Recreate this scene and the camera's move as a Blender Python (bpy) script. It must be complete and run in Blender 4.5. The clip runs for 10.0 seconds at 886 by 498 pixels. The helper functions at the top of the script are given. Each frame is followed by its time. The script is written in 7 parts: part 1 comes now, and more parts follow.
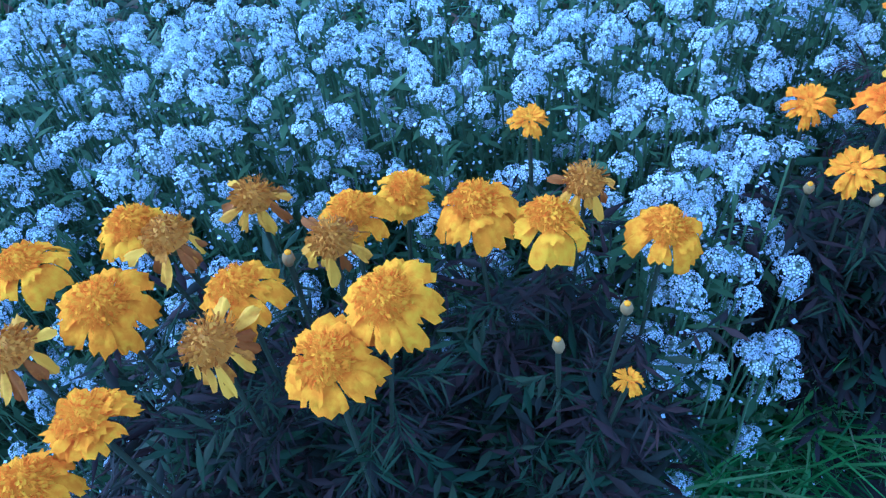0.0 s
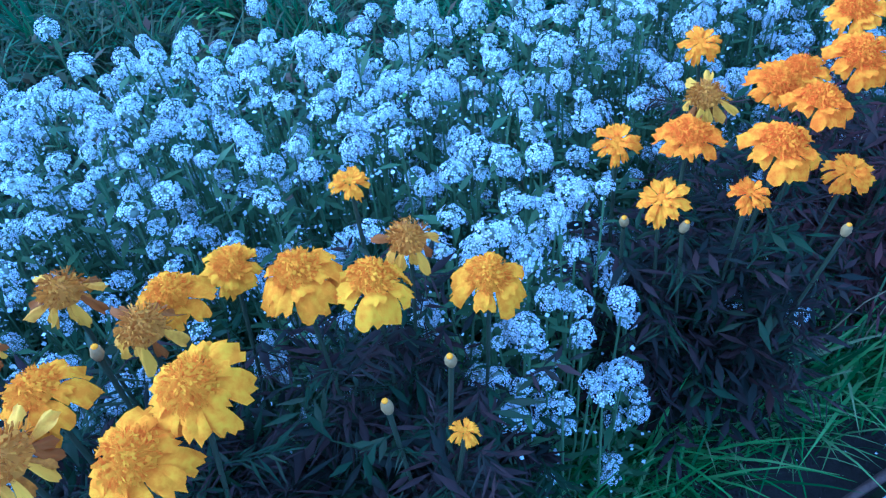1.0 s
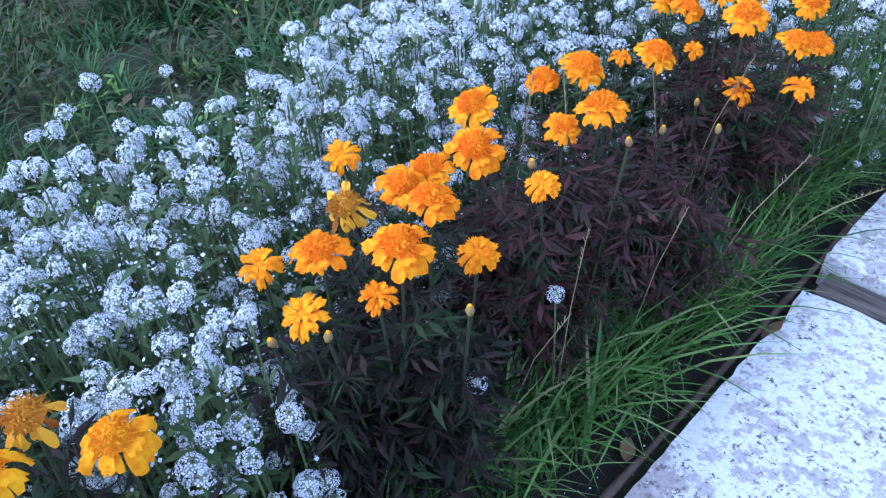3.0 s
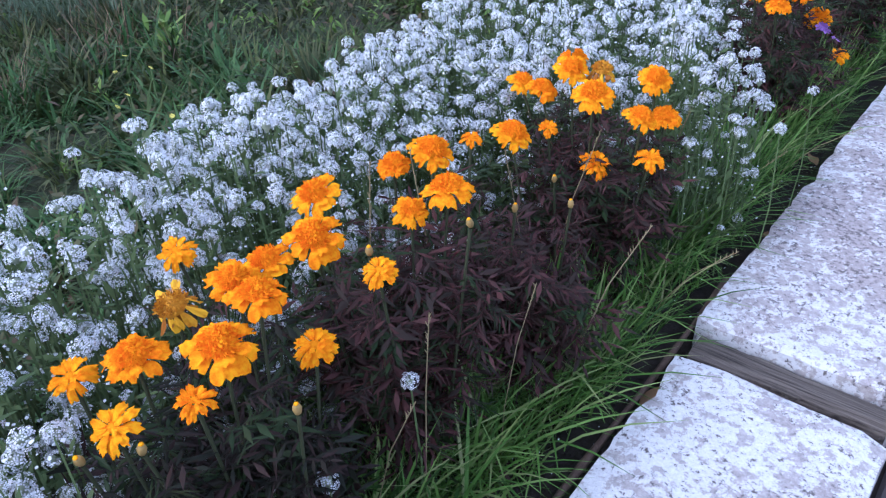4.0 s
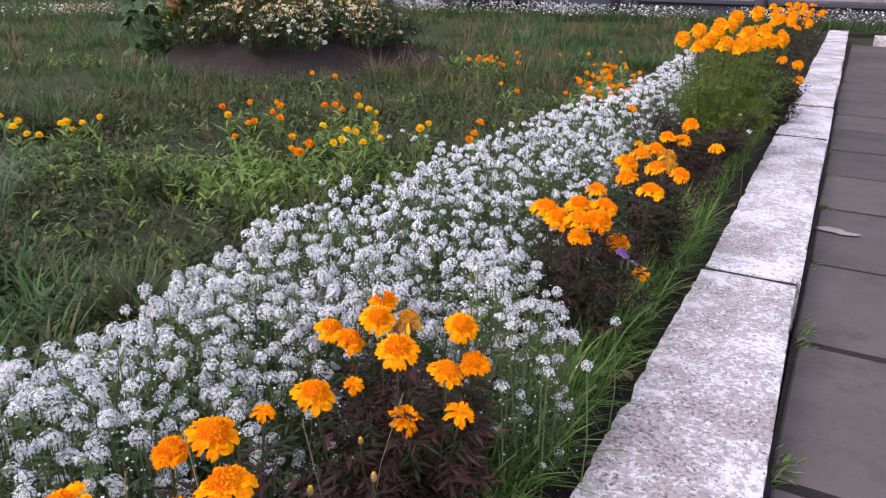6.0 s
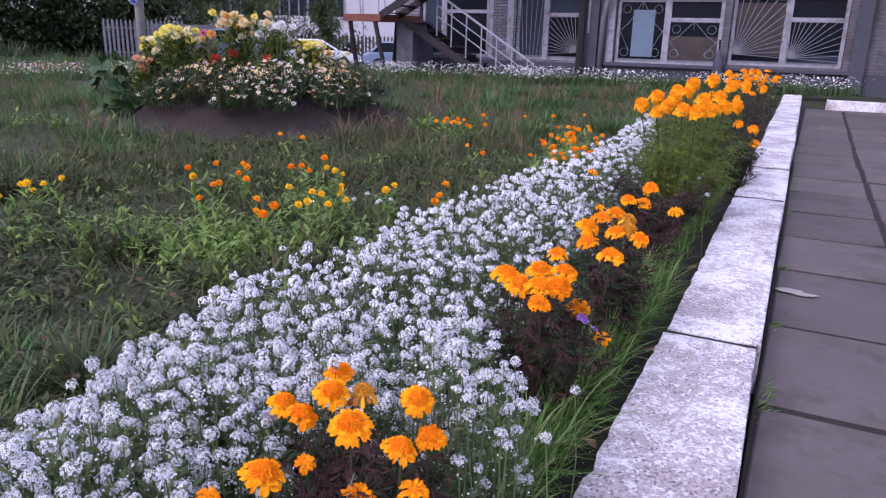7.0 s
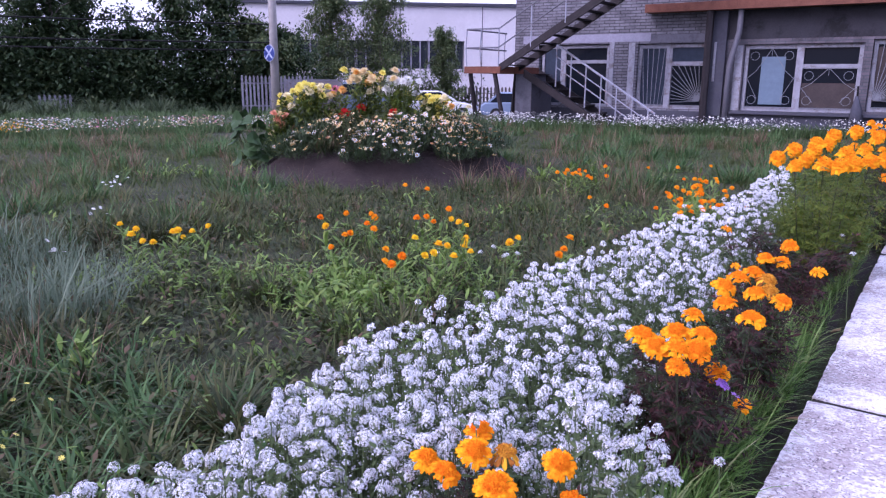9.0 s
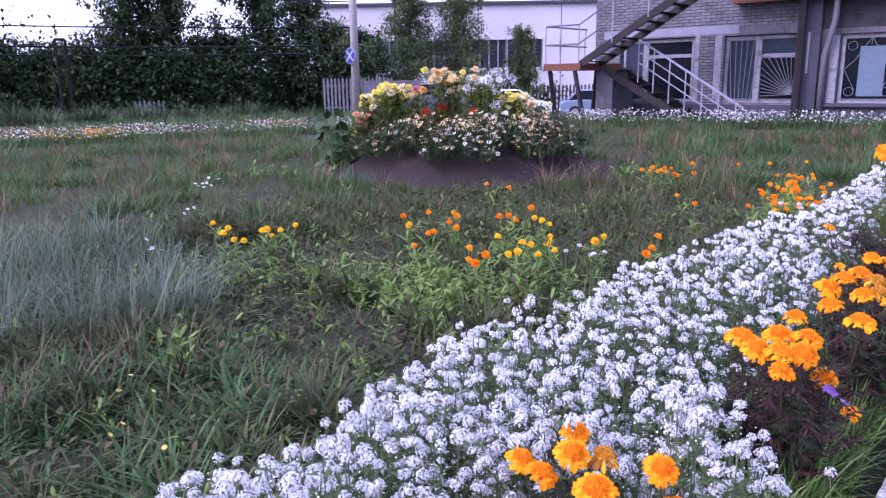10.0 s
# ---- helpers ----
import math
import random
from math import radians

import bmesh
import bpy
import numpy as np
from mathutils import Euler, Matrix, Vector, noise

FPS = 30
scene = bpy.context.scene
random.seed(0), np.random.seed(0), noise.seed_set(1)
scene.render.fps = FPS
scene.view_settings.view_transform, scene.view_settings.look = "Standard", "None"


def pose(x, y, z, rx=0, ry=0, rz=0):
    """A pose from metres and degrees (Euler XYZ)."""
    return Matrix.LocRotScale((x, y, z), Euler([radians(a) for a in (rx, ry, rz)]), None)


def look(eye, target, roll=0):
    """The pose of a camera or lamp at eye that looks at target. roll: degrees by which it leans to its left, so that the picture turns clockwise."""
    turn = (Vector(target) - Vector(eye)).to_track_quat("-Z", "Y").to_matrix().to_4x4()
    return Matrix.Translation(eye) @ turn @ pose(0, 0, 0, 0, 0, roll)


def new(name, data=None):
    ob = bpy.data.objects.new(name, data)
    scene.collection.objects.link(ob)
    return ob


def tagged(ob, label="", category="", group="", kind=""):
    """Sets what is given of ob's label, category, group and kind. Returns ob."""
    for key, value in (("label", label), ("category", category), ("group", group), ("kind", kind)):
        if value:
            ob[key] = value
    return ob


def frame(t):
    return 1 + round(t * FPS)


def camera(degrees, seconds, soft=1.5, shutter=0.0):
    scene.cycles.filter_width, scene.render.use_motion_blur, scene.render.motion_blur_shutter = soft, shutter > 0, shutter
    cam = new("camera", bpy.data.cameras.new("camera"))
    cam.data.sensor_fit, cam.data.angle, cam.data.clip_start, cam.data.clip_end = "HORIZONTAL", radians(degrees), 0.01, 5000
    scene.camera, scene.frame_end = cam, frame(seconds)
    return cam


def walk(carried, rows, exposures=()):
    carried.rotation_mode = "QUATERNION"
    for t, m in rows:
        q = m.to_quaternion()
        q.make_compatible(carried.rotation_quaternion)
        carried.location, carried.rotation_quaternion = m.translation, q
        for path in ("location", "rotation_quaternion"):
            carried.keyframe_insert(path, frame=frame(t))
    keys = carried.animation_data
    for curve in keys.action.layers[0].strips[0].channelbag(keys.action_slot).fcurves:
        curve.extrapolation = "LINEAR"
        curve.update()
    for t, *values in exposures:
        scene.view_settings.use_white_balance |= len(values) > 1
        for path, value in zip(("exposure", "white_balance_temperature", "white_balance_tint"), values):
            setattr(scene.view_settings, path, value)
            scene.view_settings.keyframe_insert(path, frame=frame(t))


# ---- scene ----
cam = camera(62.2, 10.0, soft=1.25)
PATH = [
    (0, (0.099, -2.759, 0.904), (-1.199, -2.466, -0.589), -7.1),
    (0.5, (0.108, -2.73, 0.905), (-1.179, -2.304, -0.565), -6.3),
    (1, (0.116, -2.702, 0.907), (-1.169, -2.127, -0.513), -5.1),
    (1.5, (0.13, -2.667, 0.917), (-1.105, -1.935, -0.476), -3.8),
    (2, (0.147, -2.638, 0.926), (-1.034, -1.77, -0.434), -2.9),
    (2.5, (0.181, -2.608, 0.94), (-0.96, -1.637, -0.385), -3.0),
    (2.7, (0.194, -2.593, 0.946), (-0.941, -1.606, -0.372), -3.4),
    (3.8, (0.25, -2.492, 0.935), (-0.814, -1.268, -0.236), -3.0),
    (4, (0.269, -2.483, 0.94), (-0.799, -1.23, -0.195), -3.0),
    (4.5, (0.275, -2.436, 0.952), (-0.63, -1.012, -0.123), 1.1),
    (5, (0.281, -2.397, 0.979), (-0.622, -0.882, 0.037), 0.8),
    (5.5, (0.291, -2.374, 1.002), (-0.606, -0.79, 0.175), -0.4),
    (6, (0.279, -2.352, 1.021), (-0.589, -0.7, 0.303), 0.8),
    (6.2, (0.282, -2.346, 1.023), (-0.569, -0.67, 0.341), 1.3),
    (7.3, (0.299, -2.329, 1.061), (-0.522, -0.587, 0.521), 1.5),
    (7.5, (0.301, -2.343, 1.072), (-0.557, -0.611, 0.558), 0.6),
    (8, (0.289, -2.355, 1.074), (-0.669, -0.668, 0.589), 0.5),
    (8.5, (0.278, -2.364, 1.075), (-0.749, -0.712, 0.61), 0.5),
    (9, (0.257, -2.373, 1.072), (-0.846, -0.768, 0.62), 0.4),
    (9.5, (0.241, -2.38, 1.073), (-0.956, -0.843, 0.62), -0.6),
    (10, (0.227, -2.384, 1.067), (-1.043, -0.906, 0.614), -0.9),
]
# the clip's camera starts with a strong blue cast and settles
LOOK = [(0.0, 0.53, 3320, 8), (0.5, 0.6, 3250, 9), (1.0, 0.66, 3170, 7), (1.5, 0.63, 3370, 7), (2.0, 0.68, 4130, 10), (2.5, 0.77, 4300, 12), (4.0, 0.63, 4900, 18), (4.5, 0.56, 5250, 13), (5.5, 0.53, 6100, 23), (6.0, 0.54, 6080, 25), (7.5, 0.52, 5300, 42), (9.0, 0.72, 5250, 44), (10.0, 0.95, 5200, 48)]
walk(cam, [(t, look(eye, target, roll)) for t, eye, target, roll in PATH], LOOK)

# ---- light and sky ----
SUN_ELEVATION, SUN_TURN = 38.0, 205.0
world = bpy.data.worlds.new("overcast_sky")
scene.world = world
world.use_nodes = True
wn, wl = world.node_tree.nodes, world.node_tree.links
wn.clear()
sky = wn.new("ShaderNodeTexSky")
sky.sky_type, sky.sun_disc = "NISHITA", False
sky.sun_elevation, sky.sun_rotation = radians(SUN_ELEVATION), radians(SUN_TURN)
sky.air_density, sky.dust_density, sky.ozone_density = 1.6, 5.0, 1.0
veil = wn.new("ShaderNodeMix")
veil.data_type, veil.blend_type = "RGBA", "MIX"
veil.inputs[0].default_value = 0.62
veil.inputs[7].default_value = (7.4, 7.6, 8.2, 1)
back = wn.new("ShaderNodeBackground")
back.inputs[1].default_value = 0.15
wo = wn.new("ShaderNodeOutputWorld")
wl.new(sky.outputs[0], veil.inputs[6])
wl.new(veil.outputs[2], back.inputs[0])
wl.new(back.outputs[0], wo.inputs[0])
sun = new("sun", bpy.data.lights.new("sun", "SUN"))
sun.data.energy, sun.data.angle, sun.data.color = 1.2, radians(25), (1.0, 0.96, 0.9)
sun.matrix_world = look((0, 0, 30), (-30 * math.sin(radians(SUN_TURN)) / math.tan(radians(SUN_ELEVATION)), -30 * math.cos(radians(SUN_TURN)) / math.tan(radians(SUN_ELEVATION)), 0))


# ---- materials ----
def material(name):
    m = bpy.data.materials.new(name)
    m.use_nodes = True
    n, l = m.node_tree.nodes, m.node_tree.links
    b = n["Principled BSDF"]
    b.inputs["Specular IOR Level"].default_value = 0.35
    return m, n, l, b


def ramp(n, stops):
    r = n.new("ShaderNodeValToRGB")
    e = r.color_ramp.elements
    while len(e) < len(stops):
        e.new(0.5)
    for k, (p, c) in enumerate(stops):
        e[k].position, e[k].color = p, (*c, 1)
    return r


def noise_node(n, l, scale, detail=4, rough=0.6, stretch=None, fixed=False):
    """Noise over the object's own space, or over the place itself (fixed), so that alike pieces differ."""
    where = n.new("ShaderNodeNewGeometry").outputs["Position"] if fixed else n.new("ShaderNodeTexCoord").outputs["Object"]
    t = n.new("ShaderNodeTexNoise")
    t.inputs["Scale"].default_value, t.inputs["Detail"].default_value, t.inputs["Roughness"].default_value = scale, detail, rough
    if stretch:
        s = n.new("ShaderNodeMapping")
        s.inputs["Scale"].default_value = stretch
        l.new(where, s.inputs[0])
        where = s.outputs[0]
    l.new(where, t.inputs["Vector"])
    return t


def mixed(n, l, fac, a, b, mode="MIX"):
    m = n.new("ShaderNodeMix")
    m.data_type, m.blend_type = "RGBA", mode
    for k, v in ((0, fac), (6, a), (7, b)):
        if isinstance(v, bpy.types.NodeSocket):
            l.new(v, m.inputs[k])
        elif k == 0:
            m.inputs[0].default_value = v
        else:
            m.inputs[k].default_value = (*v, 1)
    return m.outputs[2]


def bumped(n, l, b, height, strength, distance):
    k = n.new("ShaderNodeBump")
    k.inputs["Strength"].default_value, k.inputs["Distance"].default_value = strength, distance
    l.new(height, k.inputs["Height"])
    l.new(k.outputs[0], b.inputs["Normal"])


def plant_mat(name, stops, scale=60.0, rough=0.6, thin=0.3, island=True, spread=0.35):
    """Leaf or petal: a colour that varies from piece to piece and along the grain, and lets some light through."""
    m, n, l, b = material(name)
    r = ramp(n, stops)
    if island:
        g = n.new("ShaderNodeNewGeometry")
        rnd = g.outputs["Random Per Island"]
    else:
        rnd = n.new("ShaderNodeObjectInfo").outputs["Random"]
    t = noise_node(n, l, scale, 3)
    mm = n.new("ShaderNodeMath")
    mm.operation = "MULTIPLY_ADD"
    mm.inputs[1].default_value = spread
    l.new(t.outputs[0], mm.inputs[0])
    ad = n.new("ShaderNodeMath")
    ad.operation = "MULTIPLY_ADD"
    ad.inputs[1].default_value, ad.inputs[2].default_value = 1 - spread, -0.0
    l.new(rnd, ad.inputs[0])
    l.new(ad.outputs[0], mm.inputs[2])
    l.new(mm.outputs[0], r.inputs[0])
    l.new(r.outputs[0], b.inputs["Base Color"])
    b.inputs["Roughness"].default_value = rough
    b.inputs["Specular IOR Level"].default_value = 0.0 if rough > 0.8 else 0.25
    tr = n.new("ShaderNodeBsdfTranslucent")
    l.new(r.outputs[0], tr.inputs[0])
    mx = n.new("ShaderNodeMixShader")
    mx.inputs[0].default_value = thin
    l.new(b.outputs[0], mx.inputs[1])
    l.new(tr.outputs[0], mx.inputs[2])
    l.new(mx.outputs[0], n["Material Output"].inputs[0])
    return m


def surface_mat(name, c1, c2, scale, rough=0.8, bump=0.4, depth=0.01, fine=8.0, metal=0.0, stain=None, piece=0.0):
    """A hard surface with broad and fine variation, fine relief and, where asked, stains."""
    m, n, l, b = material(name)
    t1, t2 = noise_node(n, l, scale, 5, fixed=True), noise_node(n, l, scale * fine, 6, 0.7, fixed=True)
    r = ramp(n, [(0.3, c1), (0.7, c2)])
    a = n.new("ShaderNodeMath")
    a.operation = "MULTIPLY_ADD"
    a.inputs[1].default_value = 0.45
    l.new(t2.outputs[0], a.inputs[0])
    a2 = n.new("ShaderNodeMath")
    a2.operation = "MULTIPLY"
    a2.inputs[1].default_value = 0.55
    l.new(t1.outputs[0], a2.inputs[0])
    l.new(a2.outputs[0], a.inputs[2])
    l.new(a.outputs[0], r.inputs[0])
    col = r.outputs[0]
    if stain:
        t3 = noise_node(n, l, scale * 0.6, 8, 0.75, fixed=True)
        s = ramp(n, [(0.5, (0, 0, 0)), (0.62, (1, 1, 1))])
        l.new(t3.outputs[0], s.inputs[0])
        col = mixed(n, l, s.outputs[0], col, stain)
    if piece:
        o = n.new("ShaderNodeObjectInfo")
        h = n.new("ShaderNodeHueSaturation")
        mr = n.new("ShaderNodeMapRange")
        mr.inputs["To Min"].default_value, mr.inputs["To Max"].default_value = 1 - piece, 1 + piece
        l.new(o.outputs["Random"], mr.inputs[0])
        l.new(mr.outputs[0], h.inputs["Value"])
        l.new(col, h.inputs["Color"])
        col = h.outputs[0]
    l.new(col, b.inputs["Base Color"])
    b.inputs["Roughness"].default_value, b.inputs["Metallic"].default_value = rough, metal
    bumped(n, l, b, t2.outputs[0], bump, depth)
    return m


def whitewash_mat():
    """Rough concrete under worn whitewash: pale rubbed zones and many small bare pits."""
    m, n, l, b = material("whitewash")
    big, mid, fine = noise_node(n, l, 3.2, 6, 0.7, fixed=True), noise_node(n, l, 42, 8, 0.72, fixed=True), noise_node(n, l, 105, 6, 0.75, fixed=True)
    white = ramp(n, [(0.3, (0.54, 0.53, 0.54)), (0.7, (0.76, 0.755, 0.765))])
    rubbed = ramp(n, [(0.35, (0.24, 0.2, 0.195)), (0.65, (0.46, 0.405, 0.395))])
    pit = ramp(n, [(0.3, (0.11, 0.095, 0.095)), (0.7, (0.27, 0.235, 0.23))])
    for r in (white, rubbed, pit):
        l.new(fine.outputs[0], r.inputs[0])
    zone = ramp(n, [(0.44, (0, 0, 0)), (0.62, (0.9, 0.9, 0.9))])
    l.new(big.outputs[0], zone.inputs[0])
    patch = n.new("ShaderNodeMath")
    patch.operation = "MULTIPLY_ADD"
    patch.inputs[1].default_value = 0.55
    l.new(big.outputs[0], patch.inputs[0])
    l.new(mid.outputs[0], patch.inputs[2])
    flake = ramp(n, [(0.775, (0, 0, 0)), (0.8, (1, 1, 1))])
    l.new(patch.outputs[0], flake.inputs[0])
    hole = n.new("ShaderNodeMath")
    hole.operation = "MULTIPLY_ADD"
    hole.inputs[1].default_value = 0.5
    l.new(mid.outputs[0], hole.inputs[0])
    l.new(fine.outputs[0], hole.inputs[2])
    worn = n.new("ShaderNodeMath")
    worn.operation = "MULTIPLY_ADD"
    worn.inputs[1].default_value = -0.4
    l.new(big.outputs[0], worn.inputs[0])
    l.new(hole.outputs[0], worn.inputs[2])
    pits = ramp(n, [(0.435, (1, 1, 1)), (0.457, (0, 0, 0))])
    l.new(worn.outputs[0], pits.inputs[0])
    blend = mixed(n, l, 0.28, flake.outputs[0], zone.outputs[0])
    col = mixed(n, l, blend, white.outputs[0], rubbed.outputs[0])
    col = mixed(n, l, pits.outputs[0], col, pit.outputs[0])
    l.new(col, b.inputs["Base Color"])
    b.inputs["Roughness"].default_value = 0.9
    bumped(n, l, b, hole.outputs[0], 0.7, 0.006)
    return m


def grain_mat(name, c1, c2):
    """Weathered timber with its grain along x."""
    m, n, l, b = material(name)
    t = noise_node(n, l, 22, 7, 0.7, (0.35, 9.0, 4.0))
    r = ramp(n, [(0.36, c1), (0.6, c2)])
    l.new(t.outputs[0], r.inputs[0])
    l.new(r.outputs[0], b.inputs["Base Color"])
    b.inputs["Roughness"].default_value = 0.9
    bumped(n, l, b, t.outputs[0], 0.9, 0.006)
    return m


def brick_mat(name, c1, c2, mortar):
    """Painted and weathered brickwork on a wall that faces along y."""
    m, n, l, b = material(name)
    c = n.new("ShaderNodeTexCoord")
    sw = n.new("ShaderNodeMapping")
    sw.inputs["Rotation"].default_value = (radians(-90), 0, 0)
    l.new(c.outputs["Object"], sw.inputs[0])
    k = n.new("ShaderNodeTexBrick")
    k.inputs["Scale"].default_value = 1.0
    k.inputs["Brick Width"].default_value, k.inputs["Row Height"].default_value = 0.255, 0.07
    k.inputs["Mortar Size"].default_value, k.inputs["Bias"].default_value = 0.009, -0.1
    k.inputs["Color1"].default_value, k.inputs["Color2"].default_value, k.inputs["Mortar"].default_value = (*c1, 1), (*c2, 1), (*mortar, 1)
    l.new(sw.outputs[0], k.inputs[0])
    t = noise_node(n, l, 2.4, 8, 0.75)
    r = ramp(n, [(0.36, (0.4, 0.4, 0.4)), (0.5, (0.8, 0.8, 0.8)), (0.64, (1.15, 1.15, 1.15))])
    l.new(t.outputs[0], r.inputs[0])
    col = mixed(n, l, 0.8, k.outputs[0], r.outputs[0], "MULTIPLY")
    l.new(col, b.inputs["Base Color"])
    b.inputs["Roughness"].default_value = 0.9
    bumped(n, l, b, k.outputs["Fac"], -0.8, 0.012)
    return m


def glass_mat(name, tint):
    m, _, _, b = material(name)
    b.inputs["Base Color"].default_value = (*tint, 1)
    b.inputs["Roughness"].default_value = 0.12
    b.inputs["Specular IOR Level"].default_value = 0.07
    return m


def paint_mat(name, colour, rough=0.5, wear=None, scale=14):
    return surface_mat(name, tuple(0.82 * v for v in colour), colour, scale, rough, 0.2, 0.003, 5.0, 0.0, wear)


M = {}
M["gold_petal"] = plant_mat("gold_petal", [(0.36, (0.84, 0.2964, 0)), (0.5, (0.92, 0.399, 0)), (0.64, (0.95, 0.4902, 0))], 5, 0.9, 0.2, False, 0.84)
M["gold_crest"] = plant_mat("gold_crest", [(0.0, (0.76, 0.2784, 0)), (0.4, (0.88, 0.3944, 0)), (1.0, (0.94, 0.5336, 0.004))], 200, 0.9, 0.2)
M["petal"] = plant_mat("marigold_petal", [(0.36, (0.82, 0.2, 0.0)), (0.5, (0.92, 0.31, 0.0)), (0.64, (0.95, 0.42, 0.0))], 5, 0.9, 0.2, False, 0.84)
M["crest"] = plant_mat("marigold_crest", [(0.0, (0.8, 0.2, 0.0)), (0.4, (0.9, 0.3, 0.0)), (1.0, (0.95, 0.43, 0.0))], 200, 0.9, 0.2)
M["faded_petal"] = plant_mat("faded_petal", [(0.36, (0.3, 0.1035, 0.0072)), (0.5, (0.66, 0.2898, 0.009)), (0.64, (0.86, 0.4761, 0.012))], 5, 0.7, 0.2)
M["faded_crest"] = plant_mat("faded_crest", [(0.0, (0.3, 0.1118, 0.009)), (0.5, (0.58, 0.2571, 0.012)), (1.0, (0.8, 0.4248, 0.018))], 200, 0.75, 0.15)
M["big_petal"] = plant_mat("african_marigold_petal", [(0.3, (0.86, 0.2726, 0)), (0.7, (0.95, 0.4888, 0.002))], 6, 0.9, 0.2, True, 0.6)
M["calyx"] = plant_mat("calyx", [(0.0, (0.09, 0.12, 0.03)), (1.0, (0.22, 0.22, 0.06))], 120, 0.6, 0.1)
M["bud"] = plant_mat("bud", [(0.0, (0.2, 0.15, 0.05)), (1.0, (0.45, 0.29, 0.1))], 8, 0.6, 0.1)
M["stem"] = plant_mat("marigold_stem", [(0.0, (0.03, 0.04, 0.02)), (1.0, (0.06, 0.065, 0.03))], 80, 0.6, 0.05)
M["dry_stem"] = plant_mat("dry_stem", [(0.0, (0.2, 0.16, 0.08)), (1.0, (0.34, 0.28, 0.16))], 80, 0.8, 0.1)
# purplish leaves, taken near black to stand in for deep shade under the blooms
M["dark_shaded_leaf"] = plant_mat("marigold_leaf", [(0.0, (0.00648, 0.009477, 0.004819)), (0.4, (0.01215, 0.01312, 0.006885)), (0.6, (0.02025, 0.01166, 0.01033)), (1.0, (0.04253, 0.02114, 0.01721))], 20, 0.65, 0.15, True, 0.3)
M["tall_leaf"] = plant_mat("tall_marigold_leaf", [(0.0, (0.04564, 0.086, 0.01021)), (0.6, (0.1109, 0.1588, 0.01985)), (1.0, (0.2217, 0.1985, 0.03402))], 20, 0.6, 0.25)
# reddish-brown leaves, also darkened in colour for the shade inside the plant
M["brown_leaf"] = plant_mat("brown_marigold_leaf", [(0.0, (0.01852, 0.01639, 0.009996)), (0.35, (0.03199, 0.02062, 0.015)), (0.6, (0.05557, 0.02246, 0.02144)), (1.0, (0.1095, 0.04247, 0.03926))], 20, 0.65, 0.2, True, 0.3)
M["low_leaf"] = plant_mat("low_leaf", [(0.15, (0.01784, 0.03282, 0.009817)), (0.45, (0.0446, 0.06564, 0.01963)), (0.62, (0.0758, 0.08755, 0.03142)), (0.8, (0.107, 0.06564, 0.03927)), (1.0, (0.1873, 0.1487, 0.09427))], 5.0, 0.65, 0.25, True, 0.4)
# green leaves, kept very dark in colour for the same inner shade
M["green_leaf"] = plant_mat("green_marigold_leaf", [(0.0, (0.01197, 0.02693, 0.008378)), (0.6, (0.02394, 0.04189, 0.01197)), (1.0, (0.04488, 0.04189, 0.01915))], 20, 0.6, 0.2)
M["white_petal"] = plant_mat("alyssum_petal", [(0.0, (0.5, 0.515, 0.56)), (0.35, (0.69, 0.7, 0.735)), (1.0, (0.82, 0.825, 0.85))], 200, 0.7, 0.15, True, 0.2)
M["alyssum_core"] = plant_mat("alyssum_core", [(0.0, (0.1296, 0.168, 0.09842)), (1.0, (0.4032, 0.434, 0.3093))], 200, 0.6, 0.1)
M["alyssum_stem"] = plant_mat("alyssum_stem", [(0.0, (0.081, 0.1049, 0.04446)), (1.0, (0.162, 0.2289, 0.08892))], 60, 0.6, 0.1)
M["alyssum_leaf"] = plant_mat("alyssum_leaf", [(0.0, (0.04957, 0.08782, 0.02918)), (1.0, (0.1405, 0.184, 0.06566))], 60, 0.55, 0.3)
M["edge_grass"] = plant_mat("edge_grass", [(0.05, (0.03046, 0.07, 0.01639)), (0.35, (0.0969, 0.196, 0.03603)), (0.65, (0.173, 0.3009, 0.06552)), (0.86, (0.2769, 0.35, 0.1229)), (1.0, (0.4153, 0.35, 0.213))], 20, 0.5, 0.3, True, 0.15)
M["lawn_grass"] = plant_mat("lawn_grass", [(0.15, (0.0195, 0.02954, 0.01099)), (0.42, (0.05015, 0.06594, 0.02381)), (0.62, (0.08913, 0.09767, 0.03892)), (0.78, (0.1338, 0.1319, 0.05037)), (0.92, (0.1671, 0.1161, 0.05953)), (1.0, (0.2508, 0.1794, 0.1007))], 7.0, 0.6, 0.3, True, 0.5)
M["fresh_grass"] = plant_mat("fresh_grass", [(0.15, (0.02456, 0.0609, 0.01698)), (0.5, (0.06143, 0.1305, 0.03821)), (0.8, (0.1146, 0.1972, 0.06795)), (1.0, (0.1638, 0.2088, 0.09338))], 7.0, 0.55, 0.3, True, 0.45)
M["red_stem"] = plant_mat("red_stem", [(0.0, (0.1105, 0.06375, 0.0425)), (0.6, (0.204, 0.1318, 0.085)), (1.0, (0.323, 0.2465, 0.1615))], 9.0, 0.7, 0.2, True, 0.3)
M["dry_grass"] = plant_mat("dry_grass", [(0.2, (0.03168, 0.05817, 0.01516)), (0.45, (0.06863, 0.1066, 0.03033)), (0.65, (0.1056, 0.1228, 0.04296)), (0.85, (0.1742, 0.1422, 0.0657))], 2.2, 0.7, 0.3, True, 0.6)
M["verge_grass"] = plant_mat("verge_grass", [(0.2, (0.04, 0.076, 0.024)), (0.8, (0.096, 0.152, 0.052))], 0.8, 0.6, 0.3, True, 0.5)
